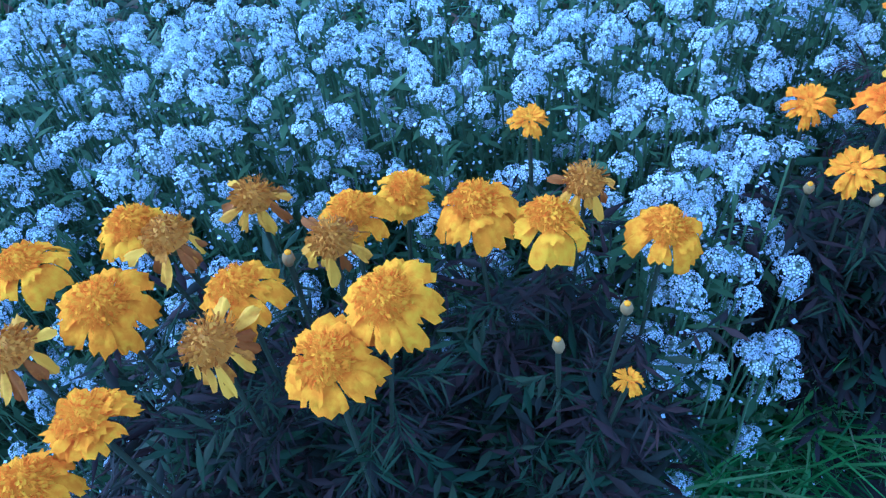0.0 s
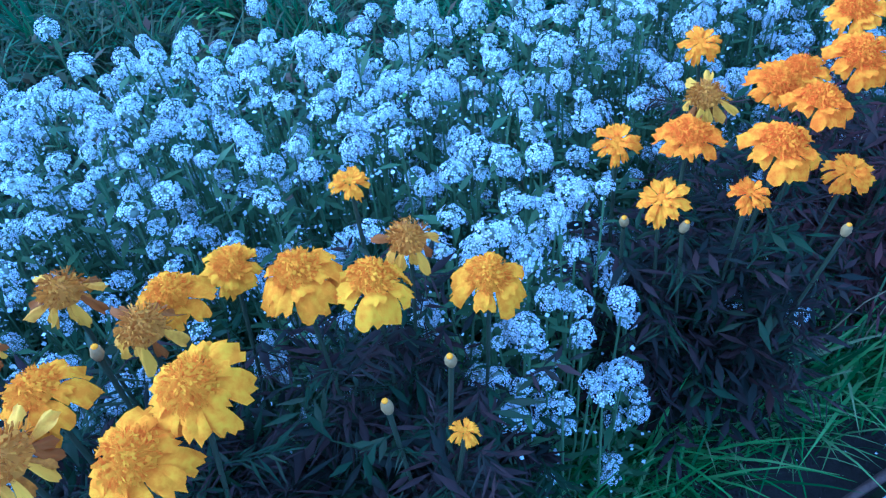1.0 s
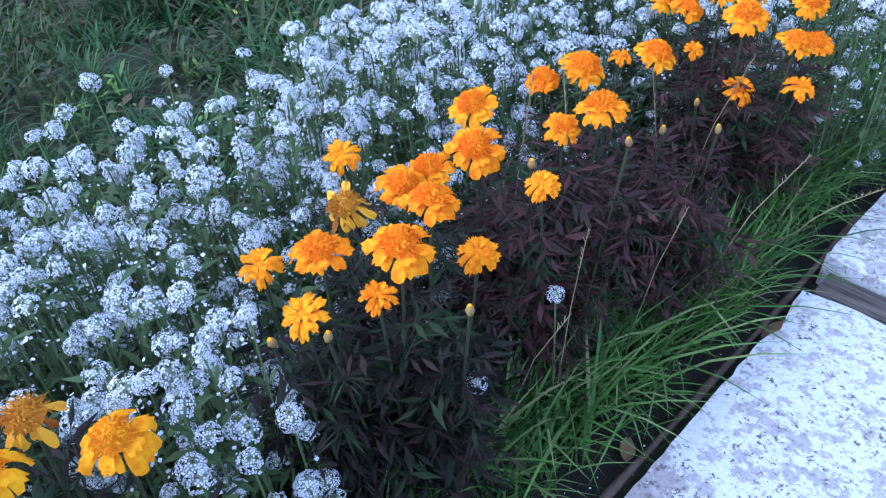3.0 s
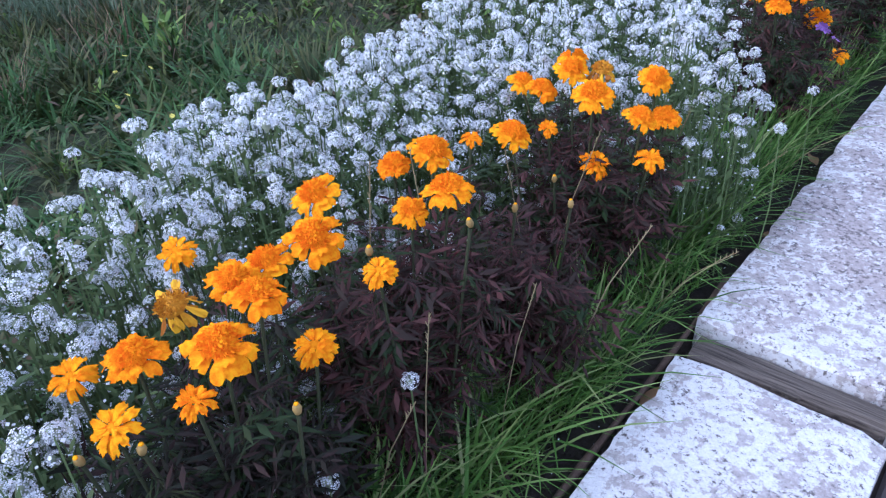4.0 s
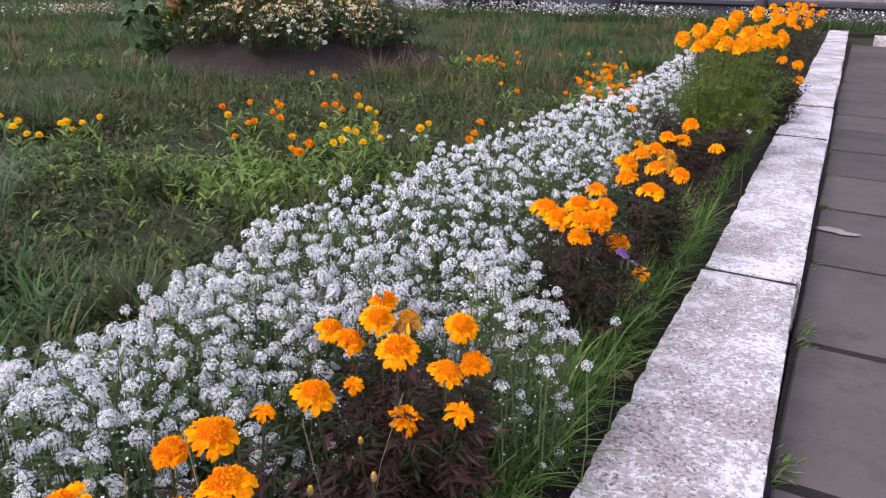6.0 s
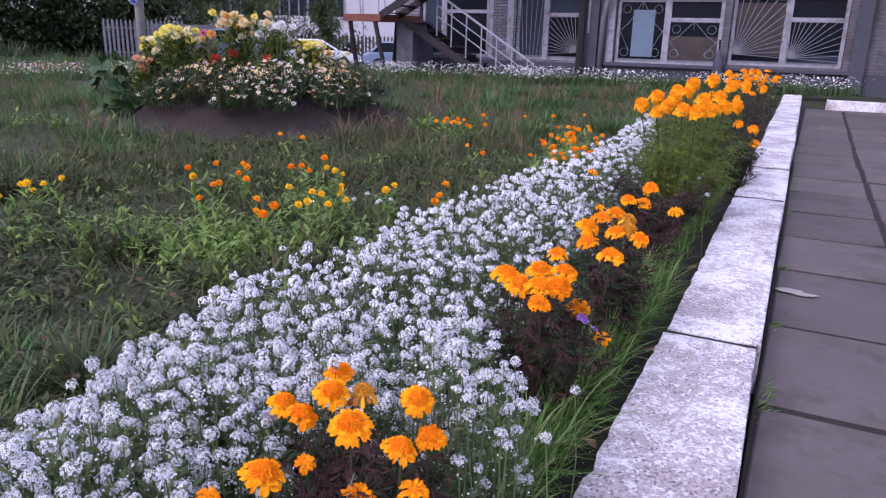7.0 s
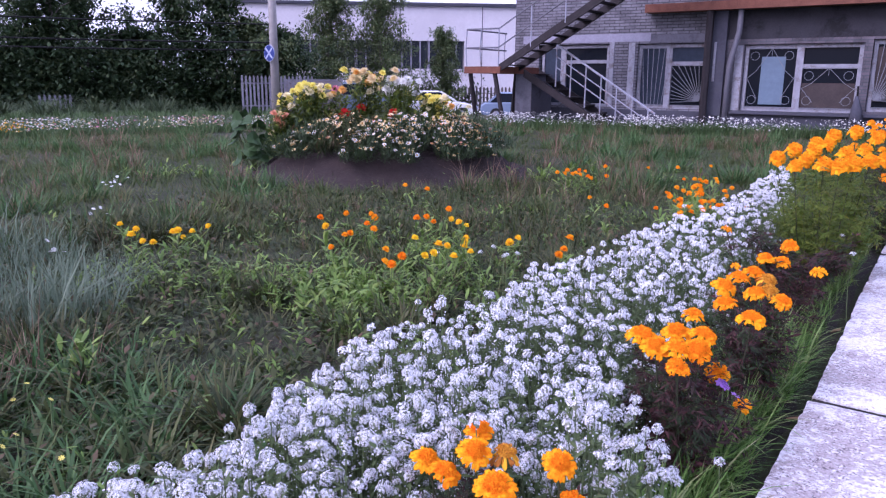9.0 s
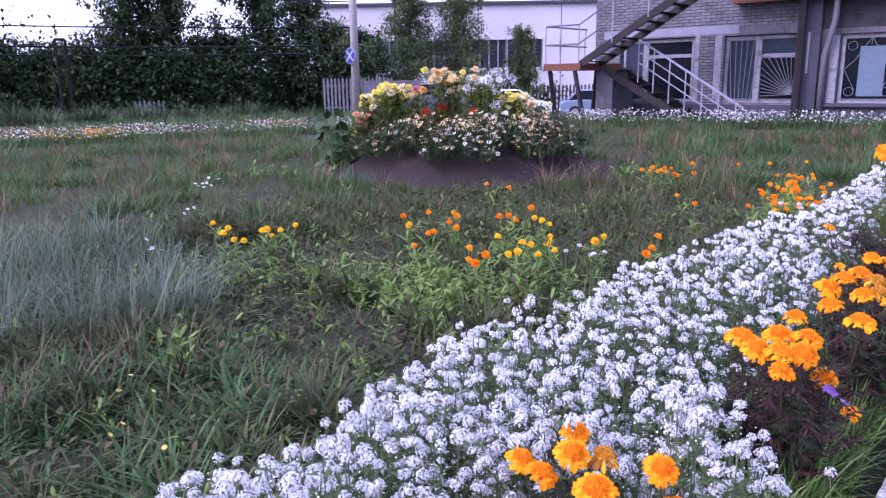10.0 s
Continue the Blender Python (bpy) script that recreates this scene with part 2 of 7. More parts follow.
M["broad_leaf"] = plant_mat("broad_leaf", [(0.0, (0.01901, 0.04253, 0.01404)), (1.0, (0.0396, 0.08505, 0.02457))], 20, 0.6, 0.1)
M["blue_grass"] = plant_mat("blue_grass", [(0.0, (0.07479, 0.1151, 0.06739)), (1.0, (0.1836, 0.2374, 0.1524))], 10, 0.6, 0.3, True, 0.15)
M["weed_leaf"] = plant_mat("weed_leaf", [(0.0, (0.06971, 0.1346, 0.02535)), (0.6, (0.1626, 0.2587, 0.05069)), (1.0, (0.2789, 0.3519, 0.08449))], 20, 0.55, 0.3)
M["grey_leaf"] = plant_mat("grey_leaf", [(0.0, (0.035, 0.065, 0.028)), (1.0, (0.1, 0.13, 0.06))], 20, 0.6, 0.25)
M["daisy_leaf"] = plant_mat("daisy_leaf", [(0.0, (0.018, 0.036, 0.014)), (0.7, (0.05, 0.08, 0.03)), (1.0, (0.11, 0.13, 0.055))], 20, 0.6, 0.25)
M["tree_leaf"] = plant_mat("tree_leaf", [(0.2, (0.01929, 0.03861, 0.01825)), (0.6, (0.04826, 0.08205, 0.03195)), (0.85, (0.1255, 0.1448, 0.06274))], 0.5, 0.6, 0.35, True, 0.55)
M["poplar_leaf"] = plant_mat("poplar_leaf", [(0.0, (0.052, 0.0884, 0.0364)), (0.7, (0.1248, 0.1664, 0.0676)), (1.0, (0.2704, 0.2496, 0.104))], 4, 0.6, 0.3)
M["bark"] = surface_mat("bark", (0.09, 0.075, 0.06), (0.22, 0.2, 0.18), 6, 0.9, 0.6, 0.02)
M["calendula"] = plant_mat("calendula_petal", [(0.0, (0.88, 0.25, 0.0)), (0.5, (0.92, 0.38, 0.0)), (1.0, (0.93, 0.5, 0.005))], 60, 0.9, 0.25, False, 0.2)
M["gold_calendula"] = plant_mat("gold_calendula_petal", [(0.0, (0.92, 0.55, 0.002)), (1.0, (0.94, 0.72, 0.01))], 60, 0.9, 0.25, False, 0.2)
for key, colour in (("yellow", (0.9, 0.8, 0.16)), ("cream", (0.9, 0.82, 0.5)), ("white", (0.82, 0.82, 0.78)), ("amber", (0.78, 0.42, 0.08)), ("red", (0.6, 0.03, 0.02)), ("coral", (0.86, 0.42, 0.27)), ("pink", (0.72, 0.24, 0.32)), ("violet", (0.4, 0.2, 0.6)), ("straw", (0.82, 0.66, 0.34))):
    M[key] = plant_mat(key + "_bloom", [(0.0, tuple(0.75 * v for v in colour)), (1.0, colour)], 60, 0.6, 0.25)
M["dead_leaf"] = plant_mat("dead_leaf", [(0.0, (0.12, 0.07, 0.04)), (1.0, (0.32, 0.2, 0.11))], 60, 0.8, 0.1)
M["soil"] = surface_mat("soil", (0.01, 0.008, 0.007), (0.045, 0.035, 0.029), 9, 0.95, 0.9, 0.02, 7)
M["mound_soil"] = surface_mat("mound_soil", (0.014, 0.01, 0.009), (0.05, 0.035, 0.032), 5, 0.95, 0.9, 0.03, 7)
M["ground"] = surface_mat("ground_turf", (0.0165, 0.02268, 0.00858), (0.0462, 0.05346, 0.02112), 2.2, 0.95, 0.9, 0.03, 9, 0.0, (0.033, 0.02835, 0.01584))
M["whitewash"] = whitewash_mat()
M["grey_wood"] = grain_mat("grey_wood", (0.03, 0.0228, 0.0192), (0.162, 0.135, 0.114))
M["bare_concrete"] = surface_mat("bare_concrete", (0.18, 0.16, 0.14), (0.36, 0.33, 0.3), 14, 0.9, 0.6, 0.006)
M["paver"] = surface_mat("paver", (0.06708, 0.0559, 0.0516), (0.1075, 0.09116, 0.086), 3, 0.85, 0.4, 0.004, 30, 0.0, (0.05848, 0.04902, 0.04472), 0.14)
M["brick"] = brick_mat("grey_brick", (0.18, 0.176, 0.2), (0.12, 0.117, 0.134), (0.052, 0.05, 0.058))
M["dark_brick"] = brick_mat("brown_brick", (0.1279, 0.1111, 0.1264), (0.09061, 0.08645, 0.09828), (0.07462, 0.08027, 0.09126))
M["plaster"] = surface_mat("grey_plaster", (0.01997, 0.01927, 0.02338), (0.04563, 0.04495, 0.05443), 2.2, 0.95, 0.9, 0.02, 14, 0.0, (0.01284, 0.0122, 0.01451))
M["plinth"] = surface_mat("plinth", (0.03836, 0.03961, 0.052), (0.07193, 0.0739, 0.09555), 2.2, 0.95, 0.6, 0.01, 10, 0.0, (0.05756, 0.05888, 0.0715))
M["pier_concrete"] = surface_mat("pier_concrete", (0.08364, 0.08118, 0.0984), (0.1394, 0.1402, 0.1681), 2.2, 0.95, 0.6, 0.01, 10, 0.0, (0.06273, 0.06273, 0.0738))
M["lintel"] = surface_mat("lintel", (0.1767, 0.1733, 0.2122), (0.2806, 0.2797, 0.3407), 3, 0.9, 0.3, 0.006)
M["white_frame"] = surface_mat("white_frame", (0.1679, 0.1686, 0.1933), (0.3038, 0.3118, 0.3591), 8, 0.6, 0.3, 0.004, 6, 0.0, (0.1279, 0.1095, 0.1105))
M["pane"] = glass_mat("window_pane", (0.008, 0.01, 0.014))
M["curtain_blue"] = surface_mat("curtain_blue", (0.09, 0.13, 0.18), (0.13, 0.185, 0.24), 12, 0.7, 0.2, 0.003)
M["curtain_green"] = surface_mat("curtain_green", (0.0108, 0.017, 0.0275), (0.027, 0.04, 0.065), 12, 0.8, 0.2, 0.003)
M["curtain_brown"] = surface_mat("curtain_brown", (0.027, 0.022, 0.022), (0.063, 0.048, 0.044), 4, 0.8, 0.2, 0.003)
M["grille"] = paint_mat("grille_paint", (0.1748, 0.1843, 0.212), 0.5)
M["rust"] = surface_mat("rusty_steel", (0.085, 0.03, 0.018), (0.2, 0.08, 0.05), 6, 0.8, 0.4, 0.004, 8, 0.1)
M["dark_steel"] = surface_mat("dark_steel", (0.0108, 0.009, 0.01035), (0.0315, 0.025, 0.0276), 6, 0.7, 0.3, 0.003, 8, 0.2)
M["rail_paint"] = paint_mat("rail_paint", (0.2981, 0.3143, 0.3721), 0.5, (0.207, 0.1397, 0.1145))
M["pipe"] = surface_mat("pipe", (0.09, 0.09025, 0.108), (0.153, 0.152, 0.1782), 5, 0.6, 0.2, 0.003)
M["factory"] = surface_mat("white_panel", (0.5, 0.48, 0.5), (0.62, 0.6, 0.62), 0.5, 0.9, 0.2, 0.01, 12, 0.0, (0.52, 0.5, 0.52))
M["dark_glass"] = glass_mat("factory_glass", (0.03, 0.035, 0.04))
M["pole"] = surface_mat("pole_concrete", (0.3, 0.28, 0.27), (0.42, 0.4, 0.38), 6, 0.9, 0.3, 0.005)
M["sign_blue"] = paint_mat("sign_blue", (0.02, 0.04, 0.2), 0.4)
M["sign_white"] = paint_mat("sign_white", (0.38, 0.42, 0.58), 0.4)
M["fence_white"] = paint_mat("fence_white", (0.2, 0.2, 0.23), 0.6, (0.12, 0.115, 0.12))
M["fence_dark"] = paint_mat("fence_dark", (0.1, 0.085, 0.075), 0.6)
M["gate_panel"] = paint_mat("gate_panel", (0.18, 0.162, 0.174), 0.6)
M["car_white"] = paint_mat("car_white", (0.7, 0.71, 0.73), 0.25)
M["car_blue"] = paint_mat("car_blue", (0.2, 0.26, 0.36), 0.25)
M["rubber"] = surface_mat("rubber", (0.01, 0.01, 0.01), (0.025, 0.025, 0.025), 20, 0.8)
M["wire"] = surface_mat("wire", (0.006, 0.006, 0.006), (0.015, 0.015, 0.015), 20, 1.0)
M["old_wood"] = surface_mat("old_wood", (0.045, 0.028, 0.02), (0.12, 0.08, 0.06), 20, 0.9, 0.6, 0.004)
M["asphalt"] = surface_mat("asphalt", (0.04, 0.04, 0.042), (0.075, 0.073, 0.075), 3, 0.9, 0.5, 0.006, 20)


# ---- building tools ----
class Geo:
    """Collects vertices and faces for one mesh."""

    def __init__(self):
        self.v, self.f = [], []

    def add(self, verts, faces):
        k = len(self.v)
        self.v += [tuple(p) for p in verts]
        self.f += [tuple(i + k for i in q) for q in faces]
        return self

    def box(self, x0, x1, y0, y1, z0, z1, m=None):
        p = [Vector((x, y, z)) for x in (x0, x1) for y in (y0, y1) for z in (z0, z1)]
        if m is not None:
            p = [m @ q for q in p]
        return self.add(p, [(0, 1, 3, 2), (4, 6, 7, 5), (0, 4, 5, 1), (2, 3, 7, 6), (0, 2, 6, 4), (1, 5, 7, 3)])

    def tube(self, pts, radii, sides=6, caps=True):
        pts = [Vector(p) for p in pts]
        rings, up = [], Vector((0.3, 0.5, 0.81))
        for i, p in enumerate(pts):
            d = (pts[min(i + 1, len(pts) - 1)] - pts[max(i - 1, 0)]).normalized()
            a = d.cross(up)
            if a.length < 1e-3:
                a = d.cross(Vector((1, 0, 0)))
            a.normalize()
            b = d.cross(a)
            r = radii[i] if isinstance(radii, (list, tuple)) else radii
            rings.append([p + r * (math.cos(2 * math.pi * s / sides) * a + math.sin(2 * math.pi * s / sides) * b) for s in range(sides)])
        verts = [q for ring in rings for q in ring]
        faces = [(i * sides + s, i * sides + (s + 1) % sides, (i + 1) * sides + (s + 1) % sides, (i + 1) * sides + s) for i in range(len(pts) - 1) for s in range(sides)]
        if caps:
            faces += [tuple(range(sides))[::-1], tuple((len(pts) - 1) * sides + s for s in range(sides))]
        return self.add(verts, faces)

    def mesh(self, name, mat, smooth=False):
        me = bpy.data.meshes.new(name)
        me.from_pydata(self.v, [], self.f)
        me.materials.append(mat)
        if smooth:
            me.polygons.foreach_set("use_smooth", [True] * len(me.polygons))
        me.update()
        return me


def put_part(name, mesh, parent=None, label="", m=None):
    ob = new(name, mesh)
    if parent is not None:
        ob.parent = parent
    if m is not None:
        ob.matrix_basis = m
    return tagged(ob, label)


def part(name, geo, mat, parent=None, label="", smooth=False):
    return put_part(name, geo.mesh(name, mat, smooth), parent, label)


def thing(name, label, category, group="", kind="", at=(0, 0, 0)):
    ob = tagged(new(name), label, category, group, kind)
    ob.location = at
    return ob


def array_mesh(name, mat, chunks, smooth=False):
    """A large mesh from pairs of arrays: vertices (n, 3) and faces (m, k)."""
    me = bpy.data.meshes.new(name)
    vs, loops, totals, off = [], [], [], 0
    for v, f in chunks:
        vs.append(v)
        loops.append((f + off).ravel())
        totals.append(np.full(len(f), f.shape[1], np.int32))
        off += len(v)
    vs, loops, totals = np.concatenate(vs), np.concatenate(loops), np.concatenate(totals)
    me.vertices.add(len(vs))
    me.vertices.foreach_set("co", vs.astype(np.float32).ravel())
    me.loops.add(len(loops))
    me.loops.foreach_set("vertex_index", loops.astype(np.int32))
    me.polygons.add(len(totals))
    me.polygons.foreach_set("loop_start", (np.cumsum(totals) - totals).astype(np.int32))
    me.polygons.foreach_set("loop_total", totals)
    me.materials.append(mat)
    if smooth:
        me.polygons.foreach_set("use_smooth", np.ones(len(totals), bool))
    me.update(calc_edges=True)
    return me


def spread(tv, tf, pos, turn, tilt, size, spin=None, long=None):
    """Copies of a template (vertices, faces) at places: tilted from upright by tilt towards the heading turn, scaled; long: an extra scale along its z."""
    tv, tf, n = np.asarray(tv, float), np.asarray(tf, int), len(pos)
    spin = turn if spin is None else spin
    v = np.repeat(tv[None], n, 0)
    if long is not None:
        v = v * np.stack([np.ones(n), np.ones(n), long], 1)[:, None, :]
    c, s = np.cos(spin - turn)[:, None], np.sin(spin - turn)[:, None]
    x, y, z = v[..., 0] * c - v[..., 1] * s, v[..., 0] * s + v[..., 1] * c, v[..., 2]
    c, s = np.cos(tilt)[:, None], np.sin(tilt)[:, None]
    x, z = x * c + z * s, z * c - x * s
    c, s = np.cos(turn)[:, None], np.sin(turn)[:, None]
    x, y = x * c - y * s, x * s + y * c
    v = np.stack([x, y, z], -1) * np.asarray(size)[:, None, None] + np.asarray(pos)[:, None, :]
    f = tf[None] + (np.arange(n) * len(tv))[:, None, None]
    return v.reshape(-1, 3), f.reshape(-1, tf.shape[1])


def blade(segments, width, bend):
    """A grass blade one unit long that bends towards +x."""
    v, f = [], []
    for i in range(segments):
        h = i / segments
        a = bend * h
        w = width * (1 - 0.75 * h * h) / 2
        v += [(bend * h * h * 0.5, -w, h * (1 - 0.18 * a)), (bend * h * h * 0.5, w, h * (1 - 0.18 * a))]
    v.append((bend * 0.5, 0, 1 - 0.18 * bend))
    for i in range(segments - 1):
        f += [(2 * i, 2 * i + 1, 2 * i + 3), (2 * i, 2 * i + 3, 2 * i + 2)]
    k = 2 * (segments - 1)
    f.append((k, k + 1, k + 2))
    return np.array(v), np.array(f)


def leaf(length, width, bend=0.15, fold=0.12):
    """A lance-shaped leaf from the origin along +z, folded along its rib and bent towards +x."""
    v = [(0, 0, 0)]
    for h, w in ((0.3, 0.8), (0.65, 0.9)):
        v += [(bend * length * h * h + fold * width * w, -width * w / 2, h * length), (bend * length * h * h, 0, h * length), (bend * length * h * h + fold * width * w, width * w / 2, h * length)]
    v.append((bend * length, 0, length * (1 - 0.1 * bend)))
    f = [(0, 2, 1), (0, 3, 2), (1, 2, 5), (1, 5, 4), (2, 3, 6), (2, 6, 5), (4, 5, 7), (5, 6, 7)]
    return np.array(v), np.array(f)


def leaflet(length, width, bend=0.3, fold=0.25):
    """A lance-shaped leaflet of four triangles along +z, folded along its rib."""
    h = 0.45 * length
    v = [(0, 0, 0), (0.25 * bend * length + fold * width, -width / 2, h), (0.25 * bend * length, 0, h), (0.25 * bend * length + fold * width, width / 2, h), (bend * length, 0, length)]
    return np.array(v), np.array([(0, 2, 1), (0, 3, 2), (1, 2, 4), (2, 3, 4)])


def slip(width, bend=0.2):
    """A small pointed leaf of two triangles, folded across its middle."""
    return np.array([(0, 0, 0), (0.3 * bend, -width / 2, 0.5), (0.3 * bend, width / 2, 0.5), (bend, 0, 1.0)]), np.array([(0, 2, 1), (1, 2, 3)])


def merged(parts):
    """One template out of several (vertices, faces)."""
    v, f, k = [], [], 0
    for a, b in parts:
        v.append(np.asarray(a))
        f.append(np.asarray(b) + k)
        k += len(a)
    return np.concatenate(v), np.concatenate(f)


rng = np.random.default_rng(7)


def far_drop(x, y):
    """The ground is level round the beds and falls gently towards the road."""
    return -0.062 * max(0.0, math.hypot(x - 0.3, y + 2.3) - 22.0)


def ground_z(x, y):
    d = math.hypot(x, y)
    return 0.05 + far_drop(x, y) + (0.02 * noise.noise((x * 1.3, y * 1.3, 0)) + 0.012 * noise.noise((x * 4, y * 4, 3)) if d < 14 else 0.0)


MX, MY = -4.98, 4.15  # middle of the round mound
# ---- ground, kerb, paving ----
def make_ground():
    near = [-16 + 0.4 * k for k in range(40)]
    xs = [-700, -300, -150, -90, -70, -60, -50, -44, -38, -33, -28, -24, -22, -20, -18] + near + [-0.003, 0.02, 0.3, 1, 2, 3, 5, 8, 12, 20, 40, 100, 300, 700]
    ys = [-700, -200, -60, -20, -10, -6] + [-4 + 0.4 * k for k in range(50)] + [17, 19, 22, 25, 28, 32, 36, 40, 46, 52, 60, 70, 90, 150, 300, 700]
    g = Geo()
    for y in ys:
        for x in xs:
            z = ground_z(x, y) if x < 0 else -0.05 + max(far_drop(x, y), -0.3)
            g.v.append((x, y, max(z, -6.0)))
    w = len(xs)
    g.f = [(j * w + i, j * w + i + 1, (j + 1) * w + i + 1, (j + 1) * w + i) for j in range(len(ys) - 1) for i in range(w - 1)]
    tagged(part("ground", g, M["ground"], smooth=True), "weedy turf over dark earth, reaching to the road", "ground", kind="structure")
    s = Geo()
    for j in range(61):
        for i in range(9):
            x, y = -0.46 + i * 0.0555, -5.0 + j * 0.28
            s.v.append((x, y, ground_z(x, y) + 0.012 + 0.018 * noise.noise((x * 14, y * 14, 5)) - (0.02 if i in (0, 8) else 0)))
    s.f = [(j * 9 + i, j * 9 + i + 1, (j + 1) * 9 + i + 1, (j + 1) * 9 + i) for j in range(60) for i in range(8)]
    tagged(part("bed_soil", s, M["soil"], smooth=True), "dark damp soil of the flower bed along the kerb", "soil", kind="structure")


def kerb_mesh(length, seed, sides=(0.0, 0.0, 0.29, 0.29)):
    """A flat-laid kerb block, chipped along its edges: its two sides run from (left, right) at 0 to (left, right) at its length."""
    l0, l1, r0, r1 = sides
    r = random.Random(seed)
    nx, ny = 8, max(4, int(length / 0.022))
    g = Geo()
    for j in range(ny + 1):
        for i in range(nx + 1):
            y = length * j / ny
            a, b = l0 + (l1 - l0) * j / ny, r0 + (r1 - r0) * j / ny
            x = a + (b - a) * i / nx
            rim = i in (0, nx) or j in (0, ny)
            nz = 0.004 * noise.noise((x * 9 + seed, y * 9, 2)) - (0.005 + 0.006 * max(0, noise.noise((x * 20, y * 20 + seed, 7))) if rim else 0)
            if i in (0, nx):
                x += (1 if i == 0 else -1) * (0.001 + 0.012 * max(0, noise.noise((y * 9, seed, i))) + 0.012 * max(0, noise.noise((y * 31, seed, i + 5))))
            if j in (0, ny):
                y += (1 if j == 0 else -1) * (0.003 + 0.012 * max(0, noise.noise((x * 22, seed, j + 3))))
                if i in (0, nx):
                    y += (1 if j == 0 else -1) * 0.012 * r.random()
            g.v.append((x, y, 0.12 + nz))
    w = nx + 1
    g.f = [(j * w + i, j * w + i + 1, (j + 1) * w + i + 1, (j + 1) * w + i) for j in range(ny) for i in range(nx)]
    rim = [i for i in range(w)] + [j * w + nx for j in range(1, ny + 1)] + [ny * w + i for i in range(nx - 1, -1, -1)] + [j * w for j in range(ny - 1, 0, -1)]
    k = len(g.v)
    for q in rim:
        x, y, _ = g.v[q]
        g.v.append((x + (0.004 if x > 0.2 else -0.004 if x < 0.05 else 0), y, -0.12))
    m = len(rim)
    g.f += [(rim[a], k + a, k + (a + 1) % m, rim[(a + 1) % m]) for a in range(m)]
    return g.mesh("kerb_block", M["whitewash"], False)


def make_kerb():
    kerb = thing("kerb", "row of flat concrete kerb blocks under flaking whitewash, beside the bed", "kerb", kind="structure")
    ends = [-5.17, -3.96, -2.76, -1.572, -0.012, 1.205, 2.395, 3.6, 4.8, 6.0, 7.2, 8.4, 9.6, 10.75, 11.75]
    for k in range(len(ends) - 1):
        gap = 0.08 if k == 3 else 0.03
        length = ends[k + 1] - ends[k] - gap
        ob = put_part("kerb_block", kerb_mesh(length, 3 + k, {2: (-0.012, -0.022, 0.29, 0.295), 3: (-0.022, 0.0, 0.303, 0.284)}.get(k, (0.0, 0.002, 0.288, 0.288))), kerb)
        tip = (0.004 * math.sin(k * 2.1), 0.004 * math.cos(k * 1.7))
        ob.matrix_basis = pose((0.004 * math.sin(k * 3.3)), ends[k] + gap, tip[0], 0.25 * math.sin(k * 5.0), 0.3 * math.cos(k * 3.0), 0.2 * math.sin(k * 2.2))
    board = Geo()
    for j in range(31):
        x = -0.004 + 0.0098 * j
        ragged = 0.004 * noise.noise((x * 35, 1, 1)) + 0.003 * noise.noise((x * 90, 4, 2))
        for y, z in ((-1.562 + ragged + 0.05 * x, 0.03), (-1.562 + ragged + 0.05 * x, 0.098), (-1.545 + 0.03 * x, 0.104), (-1.522, 0.103), (-1.503 + 0.6 * ragged, 0.1), (-1.503 + 0.6 * ragged, 0.03)):
            board.v.append((x, y, z + 0.003 * noise.noise((x * 14, y * 60, 6))))
    board.f = [(6 * j + i, 6 * j + i + 6, 6 * j + i + 7, 6 * j + i + 1) for j in range(30) for i in range(5)] + [tuple(range(6)), tuple(180 + i for i in range(5, -1, -1))]
    for k in range(3, len(ends) - 1):
        deep, long = (0.07, 0.08) if k == 3 else (0.1115, 0.04)
        dirt = Geo()
        for j in range(15):
            x = 0.006 + 0.0196 * j
            for y in (ends[k] - 0.012, ends[k] + 0.013, ends[k] + long):
                dirt.v.append((x, y, deep + 0.002 * noise.noise((x * 40, y * 40, 4))))
        dirt.f = [(3 * j + i, 3 * j + i + 3, 3 * j + i + 4, 3 * j + i + 1) for j in range(14) for i in range(2)]
        part("joint_filling", dirt, M["soil"], kerb, "dark earth in the joint")
    part("joint_board", board, M["grey_wood"], kerb, "weathered grey board wedged between two blocks")
    batten = Geo()
    pts = [(-0.03 + 0.012 * noise.noise((0, y * 0.9, 8)), y, ground_z(-0.03, y) + 0.045 + 0.012 * noise.noise((1, y * 1.5, 3))) for y in [-2.9 + 0.075 * k for k in range(22)]]
    batten.tube(pts, [0.0052 + 0.0015 * math.sin(k * 1.9) for k in range(22)], 6)
    tagged(part("edging_rod", batten, M["old_wood"], smooth=True), "weathered brown rod lying along the kerb's inner edge", "rod")
    cross = thing("cross_kerb", "short whitewashed kerb across the end of the path", "kerb", kind="structure")
    for k in range(3):
        put_part("kerb_block", kerb_mesh(1.15, 40 + k), cross).matrix_basis = pose(0.62 + 1.17 * (k + 1), 10.55 + 0.02 * k, 0.02, 0, 0, 90)


